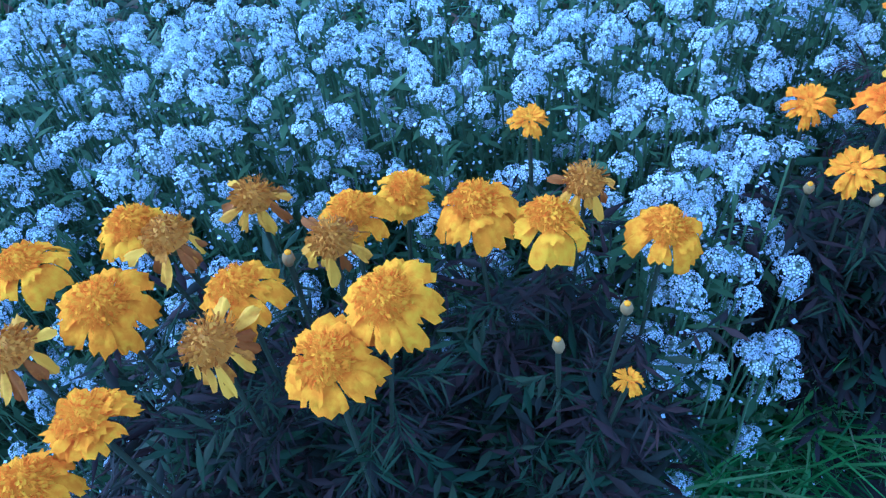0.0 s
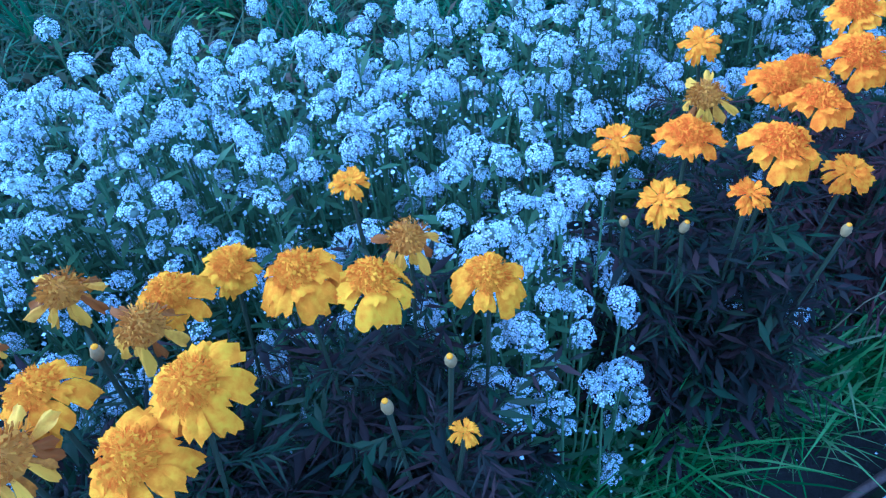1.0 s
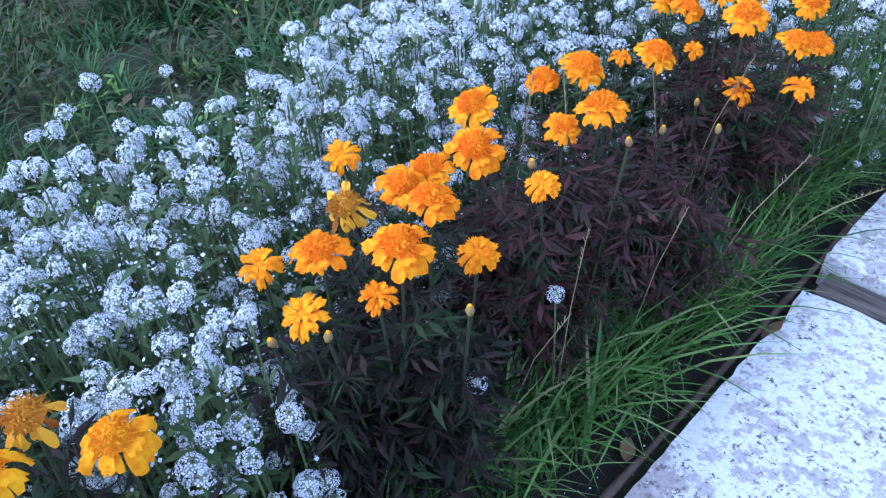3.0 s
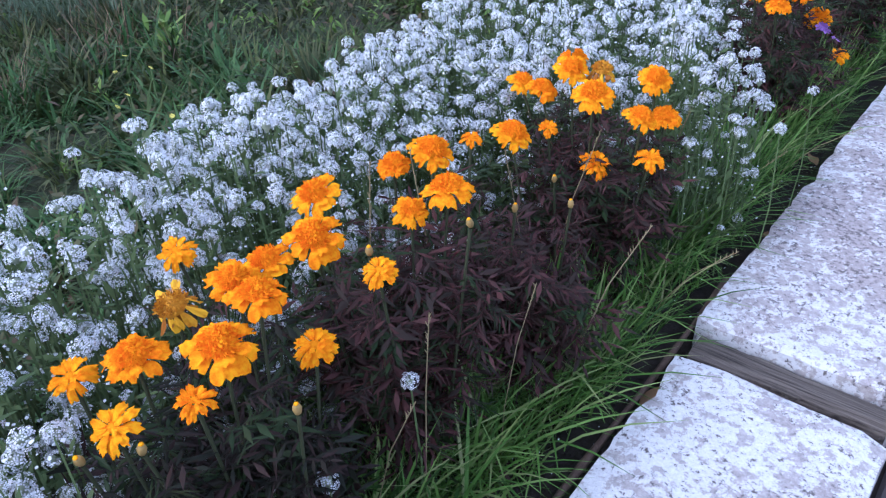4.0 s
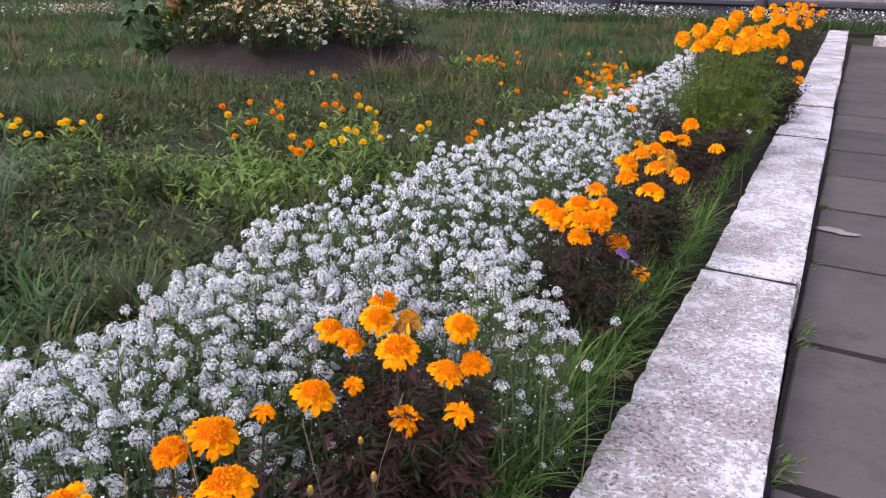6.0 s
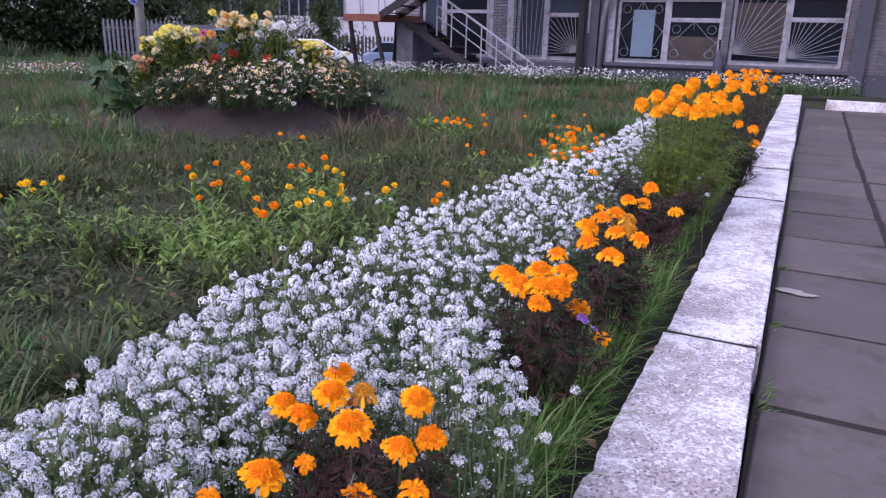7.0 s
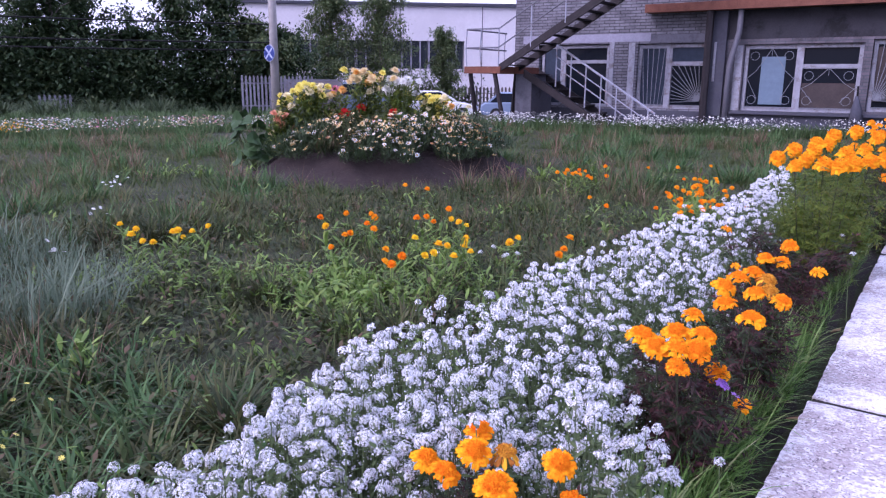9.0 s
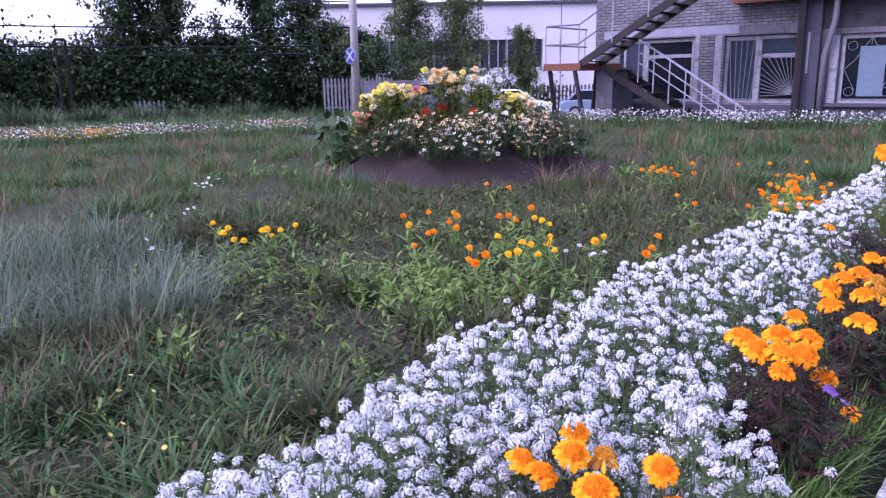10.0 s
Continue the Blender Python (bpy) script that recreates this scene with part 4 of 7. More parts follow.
# ---- sweet alyssum ----
LEFT = [(-4.0, -0.95), (-2.8, -0.82), (-2.66, -0.74), (-2.5, -0.67), (-2.3, -0.7), (-2.1, -0.69), (-1.9, -0.82), (-1.72, -0.79), (-1.5, -0.82), (-1.3, -0.9), (-1.1, -0.96), (-0.95, -0.98), (-0.78, -0.88), (-0.17, -0.92), (0.51, -0.87), (1.55, -0.72), (2.4, -0.74), (3.2, -0.80)]
RIGHT = [(-4.0, -0.36), (-2.75, -0.33), (-2.56, -0.30), (-2.51, -0.13), (-2.38, -0.13), (-2.33, -0.3), (-1.6, -0.34), (-1.4, -0.28), (-1.34, -0.06), (-1.08, -0.05), (-1.0, -0.24), (-0.8, -0.30), (-0.47, -0.32), (0.05, -0.31), (0.95, -0.41), (2.46, -0.54), (3.2, -0.6)]


def line_at(line, y):
    return float(np.interp(y, [p[0] for p in line], [p[1] for p in line]))


def umbel(florets, seed, petals=4, reach=2.0):
    """A round cluster of small four-petalled flowers of radius 1, open at its crown; its middle is at the origin."""
    r = random.Random(seed)
    v, f = [], []
    low = math.cos(reach)
    d0 = 1.2 * math.sqrt(2 * (0.96 - low) / florets)
    for q in range(florets):
        c = 0.955 - (0.955 - low) * (q + 0.5) / florets
        if r.random() < 0.07:
            continue
        a, t = math.acos(c) + r.uniform(-0.07, 0.07), q * 2.399963 + r.uniform(-0.22, 0.22)
        n = Vector((math.sin(a) * math.cos(t), math.sin(a) * math.sin(t), math.cos(a)))
        p = n * r.uniform(0.9, 1.08)
        n = (n + Vector((r.uniform(-0.35, 0.35), r.uniform(-0.35, 0.35), r.uniform(-0.1, 0.4)))).normalized()
        s = n.cross(Vector((0.2, 0.9, 0.35))).normalized()
        u, turn = n.cross(s), r.uniform(0, 1.57)
        d = d0 * r.uniform(0.72, 0.95)
        if petals == 1:
            j = len(v)
            v += [p + (s * math.cos(turn + q8) + u * math.sin(turn + q8)) * d * (1.0 if i8 % 2 else 0.66) for i8, q8 in enumerate([0.7854 * i for i in range(8)])]
            f.append(tuple(range(j, j + 8)))
            continue
        for k in range(petals):
            b = turn + k * 2 * math.pi / petals
            o, w = s * math.cos(b) + u * math.sin(b), s * math.cos(b + 1.57) + u * math.sin(b + 1.57)
            j = len(v)
            v += [p + o * d * 0.1, p + o * d * 0.7 - w * d * 0.4 + n * d * 0.12, p + o * d + n * d * 0.05, p + o * d * 0.7 + w * d * 0.4 + n * d * 0.12]
            f.append((j, j + 1, j + 2, j + 3))
    return np.array([tuple(p) for p in v]), np.array(f)


def umbel_core(buds=9):
    """The green heart of a cluster: a small knobbly ball, with closed buds at its crown and stalks below."""
    v, f = [], []
    rings, n = ((-0.7, 0.1), (-0.2, 0.5), (0.3, 0.5), (0.6, 0.2)), 6
    for z, rad in rings:
        v += [(rad * math.cos(6.2832 * i / n + z), rad * math.sin(6.2832 * i / n + z), z) for i in range(n)]
    for j in range(len(rings) - 1):
        f += [(j * n + i, j * n + (i + 1) % n, (j + 1) * n + (i + 1) % n, (j + 1) * n + i) for i in range(n)]
    for k in range(buds):
        t, q = k * 2.4, 0.3 * math.sqrt(k / buds)
        c, j = (q * math.cos(t), q * math.sin(t), 0.84 - 0.4 * q * q), len(v)
        v += [(c[0] - 0.07, c[1], c[2]), (c[0], c[1] - 0.07, c[2] + 0.03), (c[0] + 0.07, c[1], c[2]), (c[0], c[1] + 0.07, c[2] + 0.05)]
        f.append((j, j + 1, j + 2, j + 3))
    return np.array(v), np.array(f)


FINE = [umbel(46, 60), umbel(52, 66, 4, 2.2), umbel(40, 54, 4, 1.75), umbel(30, 57, 4, 1.55)]
MEDIUM = [umbel(40, 5, 1), umbel(36, 6, 1, 1.8), umbel(42, 9, 1, 2.1)]
COARSE = [umbel(22, 7, 1), umbel(19, 8, 1, 1.8)]
CORE, PLAIN_CORE = umbel_core(), umbel_core(0)
FLORET = (np.array([(math.cos(1.5708 * i), math.sin(1.5708 * i), 0.12 * (i % 2)) for i in range(4)]), np.array([(0, 1, 2, 3)]))
FINE_MESH = [array_mesh("umbel", M["white_petal"], [u]) for u in FINE]
CORE_MESH = array_mesh("umbel_core", M["alyssum_core"], [CORE])


def bed_height(x, y):
    a, b = line_at(LEFT, y), line_at(RIGHT, y)
    h = (x - a) / max(b - a, 0.05)
    low = 0.12 * (y < -1.7) * max(0.0, h - 0.55) / 0.45
    edge = 0.07 * max(0.0, 1 - 2 * h) ** 4 + 0.19 * max(0.0, 2 * h - 1) ** 4
    return 0.50 - edge - low + 0.045 * noise.noise((x * 5, y * 5, 9)) + (0.02 if y < -1.8 else -0.035) + (0.06 - 0.9 * (x + 0.27) if -2.6 < y < -2.3 and x > -0.27 else 0) + (0.1 if -1.42 < y < -0.98 and x > -0.24 else 0)


def make_alyssum():
    g = np.random.default_rng(21)
    y, single = -3.5, 0
    while y < 3.3:
        a, b = line_at(LEFT, y + 0.15), line_at(RIGHT, y + 0.15)
        cols = max(1, round((b - a) / 0.3))
        for c in range(cols):
            x0, x1 = a + (b - a) * c / cols, a + (b - a) * (c + 1) / cols
            density = 2450 if y < -1.9 else 2150 if y < -1.2 else 1430 if y < -0.6 else 1220 if y < 0.6 else 1200
            n = int(density * 0.3 * (x1 - x0))
            xs, ys = g.uniform(x0, x1, n), g.uniform(y, y + 0.3, n)
            keep = [k for k in range(n) if line_at(LEFT, ys[k]) + g.normal(0, 0.03) < xs[k] < line_at(RIGHT, ys[k]) + g.normal(0, 0.02) and not (y > -1.5 and noise.noise((xs[k] * 6, ys[k] * 6, 4)) < -0.42)]
            if not keep:
                continue
            xs, ys = xs[keep], ys[keep]
            n = len(xs)
            mid = np.array([xs.mean(), ys.mean(), ground_z(xs.mean(), ys.mean())])
            zs = np.array([bed_height(p, q) for p, q in zip(xs, ys)]) - np.abs(g.normal(0, 0.045, n)) - (g.random(n) < 0.42) * g.uniform(0.04, 0.24, n) + (g.random(n) < 0.1) * g.uniform(0, 0.06, n)
            top = np.stack([xs, ys, zs], 1) - mid
            plant = thing("alyssum_plant", "bushy sweet alyssum crowded with small round white flower clusters" if y > -1.9 else "tall loose sweet alyssum with domed white flower clusters", "alyssum", "white alyssum in the bed", at=tuple(mid))
            turn, tilt, spin = g.uniform(0, 6.283, n), np.abs(g.normal(0.1, 0.28, n)), g.uniform(0, 6.283, n)
            size = g.uniform(0.0072, 0.0138, n) if y < -1.9 else g.uniform(0.0078, 0.0138, n) * np.where(zs < 0.36, 0.8, 1.0)
            tall = np.where(g.random(n) < 0.25, g.uniform(1.1, 1.5, n), g.uniform(0.75, 1.0, n))
            if -2.75 < y < -2.0 and single < 300:
                for k in range(n):
                    m = Matrix.Translation(top[k]) @ Matrix.Rotation(turn[k], 4, "Z") @ Matrix.Rotation(tilt[k], 4, "Y") @ Matrix.Rotation(spin[k], 4, "Z") @ Matrix.Diagonal((size[k], size[k], size[k] * tall[k], 1))
                    ob = put_part("umbel", FINE_MESH[k % 4], plant, "", m)
                    put_part("umbel_core", CORE_MESH, ob)
                single += n
            else:
                kinds = FINE if y < -1.3 else MEDIUM if y < 0.6 else COARSE
                chunks = [spread(*u, top[i::len(kinds)], turn[i::len(kinds)], tilt[i::len(kinds)], size[i::len(kinds)], spin[i::len(kinds)], tall[i::len(kinds)]) for i, u in enumerate(kinds) if len(top[i::len(kinds)])]
                put_part("blossom", array_mesh("blossom", M["white_petal"], chunks), plant)["kind"] = "stuff"
                if y < 0.6:
                    put_part("bud_mass", array_mesh("bud_mass", M["alyssum_core"], [spread(*(CORE if y < -1.5 else PLAIN_CORE), top, turn, tilt, size, spin, tall)]), plant)["kind"] = "stuff"
            stems, lp = Geo(), []
            for k in range(n):
                t = Vector(top[k])
                foot = Vector((0.45 * t.x, 0.45 * t.y, 0.0))
                bow = foot.lerp(t, 0.5) + Vector((0.25 * t.x + g.normal(0, 0.012), 0.25 * t.y + g.normal(0, 0.012), 0))
                stems.tube([foot, bow, t - Vector((0, 0, 0.6 * size[k]))], [0.0018, 0.0015, 0.0011], 3, False)
                for q in range(10 if y < 0.4 else 5):
                    h = g.uniform(0.1, 1.0) ** 0.7 * 0.98
                    p = foot.lerp(bow, 2 * h) if h < 0.5 else bow.lerp(t, 2 * h - 1)
                    lp.append(tuple(p))
            part("stalk", stems, M["alyssum_stem"], plant)["kind"] = "stuff"
            c1 = n * (6 if y < -0.6 else 4)
            of = g.integers(n, size=c1)
            loose = top[of] * [1, 1, 0] + np.stack([g.normal(0, 0.012, c1), g.normal(0, 0.012, c1), top[of][:, 2] - g.uniform(0.01, 0.2, c1) * g.random(c1)], 1)
            put_part("floret", array_mesh("floret", M["white_petal"], [spread(*FLORET, loose, g.uniform(0, 6.283, c1), g.uniform(0.0, 1.2, c1), g.uniform(0.0015, 0.003, c1))]), plant)["kind"] = "stuff"
            lp = np.array(lp)
            c2 = len(lp)
            put_part("foliage", array_mesh("foliage", M["alyssum_leaf"], [spread(*slip(0.26, 0.3), lp, g.uniform(0, 6.283, c2), g.uniform(0.3, 1.4, c2), g.uniform(0.016, 0.038, c2))]), plant)["kind"] = "stuff"
        y += 0.3


# ---- grass and weeds ----
def make_edge_grass():
    g = np.random.default_rng(31)
    shapes = [blade(4, 0.024, b) for b in (0.25, 0.8, 1.4)]
    chunks = []
    for y0, y1, n in ((-3.6, -2.65, 160), (-2.62, -2.18, 600), (-2.6, -1.9, 2900), (-1.9, 0.6, 10000), (0.6, 3.0, 3400), (3.0, 11.5, 3000)):
        tuft = np.stack([g.normal(-0.17 if y0 > -2 else -0.21 if n == 600 else -0.185, 0.042, n // 14), g.uniform(y0, y1, n // 14)], 1)
        which = g.integers(len(tuft), size=n)
        off = g.normal(0, 0.017, (n, 2))
        pick = tuft[which] + off
        ok = (pick[:, 0] < -0.075) & (pick[:, 0] > -0.31)
        pick, off, vigour = pick[ok], off[ok], g.uniform(0.6, 1.25, len(tuft))[which[ok]]
        n = len(pick)
        z = np.array([ground_z(*p) for p in pick])
        pos = np.column_stack([pick, z])
        turn = np.arctan2(off[:, 1], off[:, 0]) + g.normal(0, 0.7, n)
        tilt = np.abs(g.normal(0.08, 0.22, n)) + 5 * np.hypot(off[:, 0], off[:, 1])
        size = g.uniform(0.07, 0.23, n) * vigour * (1.0 if y0 < 0.5 else 0.85) * np.where(np.cos(turn) * tilt > 0.3, 0.7, 1.0)
        for k, s in enumerate(shapes):
            chunks.append(spread(*s, pos[k::3], turn[k::3], tilt[k::3], size[k::3]))
    tagged(put_part("edge_grass", array_mesh("edge_grass", M["edge_grass"], chunks)), "long bright green grass leaning over the kerb's inner edge", "grass", kind="stuff")
    stalks = Geo()
    r = random.Random(8)
    for x, y, h, lean in ((-0.14, -1.9, 0.36, 0.04), (-0.12, -1.75, 0.38, 0.08), (-0.1, -1.5, 0.22, 0.1), (-0.15, -2.05, 0.4, 0.02), (-0.13, -1.2, 0.25, 0.1), (-0.09, -0.9, 0.2, 0.12), (-0.3, -1.98, 0.5, 0.03), (-0.27, -1.86, 0.46, -0.03), (-0.24, -1.62, 0.42, 0.06), (-0.22, -1.7, 0.4, -0.04), (-0.2, -1.35, 0.36, 0.05), (-0.18, -2.12, 0.34, 0.07)):
        z = ground_z(x, y)
        pts = [Vector((x + lean * t * t * 1.2, y + 0.15 * lean * t, z + h * t)) for t in (0, 0.35, 0.7, 1.0)]
        stalks.tube(pts, [0.001, 0.0009, 0.0008, 0.0006], 4, False)
        for k in range(9):
            p = pts[2].lerp(pts[3], 0.5 + 0.5 * k / 9)
            a = r.uniform(0, 6.28)
            stalks.tube([p, p + Vector((0.003 * math.cos(a), 0.003 * math.sin(a), 0.007))], [0.0009, 0.0003], 3, False)
    tagged(part("seed_stalks", stalks, M["dry_stem"]), "thin dry grass stalks with seed heads among the marigolds", "grass", kind="stuff")
    w = np.random.default_rng(5)
    pos = np.array([(0.3 + np.abs(w.normal(0, 0.016)), yy + w.normal(0, 0.03), 0.0) for yy in (-0.85, -0.82, -0.8, -0.13, -0.1, -0.08, 0.5, 0.53, -0.2, -0.16, 0.45, 0.5, 1.28, 1.35, 1.95, 2.6, 3.3, 4.0, 4.7, 5.3) for _ in range(22)])
    n = len(pos)
    tagged(put_part("joint_weeds", array_mesh("joint_weeds", M["edge_grass"], [spread(*leaf(1, 0.12, 0.4), pos, w.uniform(-0.9, 0.9, n), w.uniform(0.2, 1.3, n), w.uniform(0.015, 0.05, n))])), "small green weeds in the joint beside the kerb", "weeds", kind="stuff")


def make_lawn():
    g = np.random.default_rng(41)
    shapes = [blade(3, 0.056, b) for b in (0.4, 1.0, 1.6)]

    far_shapes = [blade(2, 0.026, b) for b in (0.3, 0.8, 1.4)]
    thin_shapes = [blade(1, 0.03, b) for b in (0.3, 0.7, 1.1)]

    def patch(name, x0, x1, y0, y1, n, low, high, mat, words, wide=1.0, tufts=20, keep=None, bare=-0.55, lean=0.4, loose=0.03):
        t = np.stack([g.uniform(x0, x1, max(1, n // tufts)), g.uniform(y0, y1, max(1, n // tufts))], 1)
        amount = np.array([noise.noise((p[0] * 1.1, p[1] * 1.1, 2)) + 0.5 * noise.noise((p[0] * 3, p[1] * 3, 6)) for p in t])
        t, amount = t[amount > bare], amount[amount > bare]
        i = g.integers(len(t), size=n)
        off = g.normal(0, loose * wide, (n, 2))
        p = t[i] + off
        ok = np.array([(q[0] < line_at(LEFT, q[1]) + 0.05 if q[1] < 3.2 else q[0] < -0.32) and ((q[0] + 4.98) ** 2 + (q[1] - 4.15) ** 2 > 1.72 ** 2) and (keep is None or keep(q[0], q[1])) for q in p])
        p, i, off = p[ok], i[ok], off[ok]
        n = len(p)
        z = np.array([ground_z(*q) for q in p])
        size = g.uniform(low, high, n) * np.clip(0.95 + 0.7 * amount[i], 0.7, 1.5)
        pos, turn, tilt = np.column_stack([p, z - 0.005]), np.arctan2(off[:, 1], off[:, 0]) + g.normal(0, 0.6, n), lean * (0.25 + np.hypot(off[:, 0], off[:, 1]) / (loose * wide)) * g.uniform(0.4, 1.5, n)
        v = [spread(s[0] * np.array([1, wide, 1]), s[1], pos[k::3], turn[k::3], tilt[k::3], size[k::3]) for k, s in enumerate(thin_shapes if wide > 2 else far_shapes if wide > 1.25 or wide < 0.8 else shapes)]
        tagged(put_part(name, array_mesh(name, M[mat], v)), words, "grass", kind="stuff")

    patch("lawn", -2.4, -0.6, -4.5, -0.9, 12000, 0.06, 0.165, "fresh_grass", "green lawn grass in tufts beside the white flowers", 1.1, 34, loose=0.026)
    patch("lawn", -2.8, -0.6, -4.5, 1.0, 19000, 0.05, 0.15, "lawn_grass", "rough uneven lawn grass beside the white flowers", 1.1, 30, loose=0.028)
    patch("lawn", -5.0, -2.4, -3.5, 1.5, 24000, 0.05, 0.16, "lawn_grass", "rough weedy lawn grass in tufts", 1.4, 26, bare=-0.85)
    patch("lawn", -4.5, -1.0, -2.0, 1.5, 6000, 0.08, 0.2, "lawn_grass", "dull green tufts in the lawn", 1.0, 40, bare=0.05)
    patch("lawn", -4.0, -0.3, 1.0, 5.0, 20000, 0.06, 0.18, "lawn_grass", "rough weedy lawn grass", 1.5, 26)
    patch("lawn", -4.5, -0.3, 0.6, 5.0, 16000, 0.07, 0.22, "dry_grass", "faded brownish lawn grass", 1.5)
    patch("lawn", -4.0, -0.7, -3.5, 1.0, 10000, 0.07, 0.18, "dry_grass", "faded brownish lawn grass", 0.9, 30)
    patch("lawn", -12.0, -4.0, -2.0, 6.0, 50000, 0.06, 0.2, "dry_grass", "rough weedy lawn grass farther off", 2.3, 12, bare=-1.2, loose=0.04)
    patch("lawn", -9.0, -0.3, 5.0, 11.5, 37000, 0.06, 0.2, "dry_grass", "tall lawn grass before the building", 2.2, bare=-0.9)
    patch("lawn", -9.0, -0.3, 4.0, 11.5, 14000, 0.1, 0.26, "fresh_grass", "green tufts before the building", 2.4, 30, bare=0.0)
    patch("lawn", -11.0, -4.0, -2.0, 6.0, 12000, 0.1, 0.24, "fresh_grass", "green tufts in the far lawn", 2.4, 30, bare=0.05)
    patch("lawn", -12.0, -1.0, -9.0, -2.0, 26000, 0.06, 0.18, "dry_grass", "rough weedy lawn grass at the near end", 2.3, 12, bare=-1.2, loose=0.04)
    patch("lawn", -27.0, -11.5, 0.0, 17.0, 28000, 0.1, 0.26, "verge_grass", "grass verge far off", 4.5, bare=-1.0)
    patch("verge_weeds", -26.0, -20.0, 3.0, 15.0, 9000, 0.25, 0.7, "grey_leaf", "tall grey-green weeds under the trees", 1.6, 40, bare=0.0)
    patch("seed_grass", -5.5, -1.3, -1.9, 4.5, 2600, 0.12, 0.26, "red_stem", "thin reddish stems of seeding grass", 0.32, 12, lean=0.22, bare=-0.1)
    patch("seed_grass", -10.0, -1.0, 3.0, 11.0, 3800, 0.2, 0.36, "red_stem", "thin reddish stems of seeding grass farther off", 0.7, 14, lean=0.2, bare=-0.2)
    patch("seed_grass", -11.0, -4.5, -1.5, 4.0, 1700, 0.18, 0.34, "red_stem", "thin reddish stems of seeding grass farther off", 0.6, 14, lean=0.2, bare=-0.2)
    patch("blue_grass", -4.3, -2.45, -1.75, -0.3, 3000, 0.22, 0.44, "blue_grass", "tall bluish grass clumps in the lawn", 0.62, 22, lambda x, y: x < -2.5 - 0.8 * max(0.0, y + 0.8) - 0.6 * max(0.0, -1.1 - y) + 0.12 * noise.noise((x * 3, y * 3, 12)), bare=-0.8, lean=0.14, loose=0.06)
    patch("blue_grass", -0.95, -0.62, -3.4, -2.55, 260, 0.25, 0.45, "blue_grass", "broad bluish grass blades behind the white flowers", 0.55, 14)
    low = np.random.default_rng(47)
    n = 30000
    xy = np.stack([-0.6 - 4.4 * low.random(n) ** 1.3, low.uniform(-3.5, 3.0, n)], 1)
    xy = xy[[q[0] < line_at(LEFT, q[1]) + 0.04 and noise.noise((q[0] * 2.3, q[1] * 2.3, 19)) > -0.3 and math.hypot(q[0] - MX, q[1] - MY) > 1.7 for q in xy]]
    n = len(xy)
    place = np.column_stack([xy, [ground_z(*q) for q in xy] + np.abs(low.normal(0.02, 0.045, n))])
    tagged(put_part("low_weeds", array_mesh("low_weeds", M["low_leaf"], [spread(*slip(0.5, 0.3), place, low.uniform(0, 6.283, n), low.uniform(0.2, 1.7, n), low.uniform(0.018, 0.05, n))])), "small leaves of low weeds, some withered brown, in the lawn", "weeds", kind="stuff")
    w = np.random.default_rng(43)
    rosettes = []
    for cx, cy, sx, sy, n, size in ((-1.9, 0.0, 0.14, 0.14, 80, 0.075), (-2.2, 0.15, 0.2, 0.16, 70, 0.07), (-1.7, 0.15, 0.12, 0.12, 50, 0.075), (-2.5, 0.0, 0.22, 0.16, 30, 0.07), (-1.5, 0.45, 0.22, 0.22, 40, 0.065), (-2.1, 1.0, 0.3, 0.25, 50, 0.065), (-1.55, -0.3, 0.3, 0.28, 26, 0.06), (-2.1, -0.7, 0.6, 0.5, 34, 0.055), (-1.2, -1.2, 0.25, 0.4, 24, 0.05), (-1.15, -2.2, 0.3, 0.5, 20, 0.05), (-2.14, -1.09, 0.03, 0.03, 4, 0.11), (-3.0, -0.3, 0.2, 0.16, 24, 0.065), (-2.0, 2.4, 0.8, 0.5, 46, 0.06), (-3.4, 1.2, 0.8, 0.8, 40, 0.07), (-3.2, 4.9, 0.25, 0.3, 16, 0.1), (-6.2, 2.8, 0.4, 0.4, 16, 0.1)):
        for _ in range(n):
            x, y = w.normal(cx, sx), w.normal(cy, sy)
            if x > line_at(LEFT, min(y, 3)) - 0.02:
                continue
            for _ in range(14):
                rosettes.append((x + w.normal(0, 0.02), y + w.normal(0, 0.02), ground_z(x, y) + abs(w.normal(0.02, 0.05)), size * w.uniform(0.4, 0.95)))
    q = np.array(rosettes)
    n = len(q)
    tagged(put_part("weeds", array_mesh("weeds", M["weed_leaf"], [spread(*leaf(1, 0.3, 0.35), q[:, :3], w.uniform(0, 6.283, n), w.uniform(0.15, 1.5, n), q[:, 3])])), "bright green leafy weeds in the lawn", "weeds", kind="stuff")


def daisy_mesh(name, petals, mat, wide=0.34, cup=0.15, rows=1):
    g = Geo().add([(0, 0, 0)], [])
    for level in range(rows):
        for k in range(petals):
            t = 2 * math.pi * (k + 0.5 * level) / petals
            o, s = Vector((math.cos(t), math.sin(t), 0)), Vector((-math.sin(t), math.cos(t), 0))
            j, q, c = len(g.v), 1 - 0.22 * level, cup + 0.28 * level
            g.v += [tuple(o * 0.6 * q - s * wide * 0.6 + Vector((0, 0, c))), tuple(o * q + Vector((0, 0, c * 1.05 - 0.1 * (level == 0) * (rows > 1)))), tuple(o * 0.6 * q + s * wide * 0.6 + Vector((0, 0, c)))]
            g.f.append((0, j, j + 1, j + 2))
    return g.mesh(name, mat)


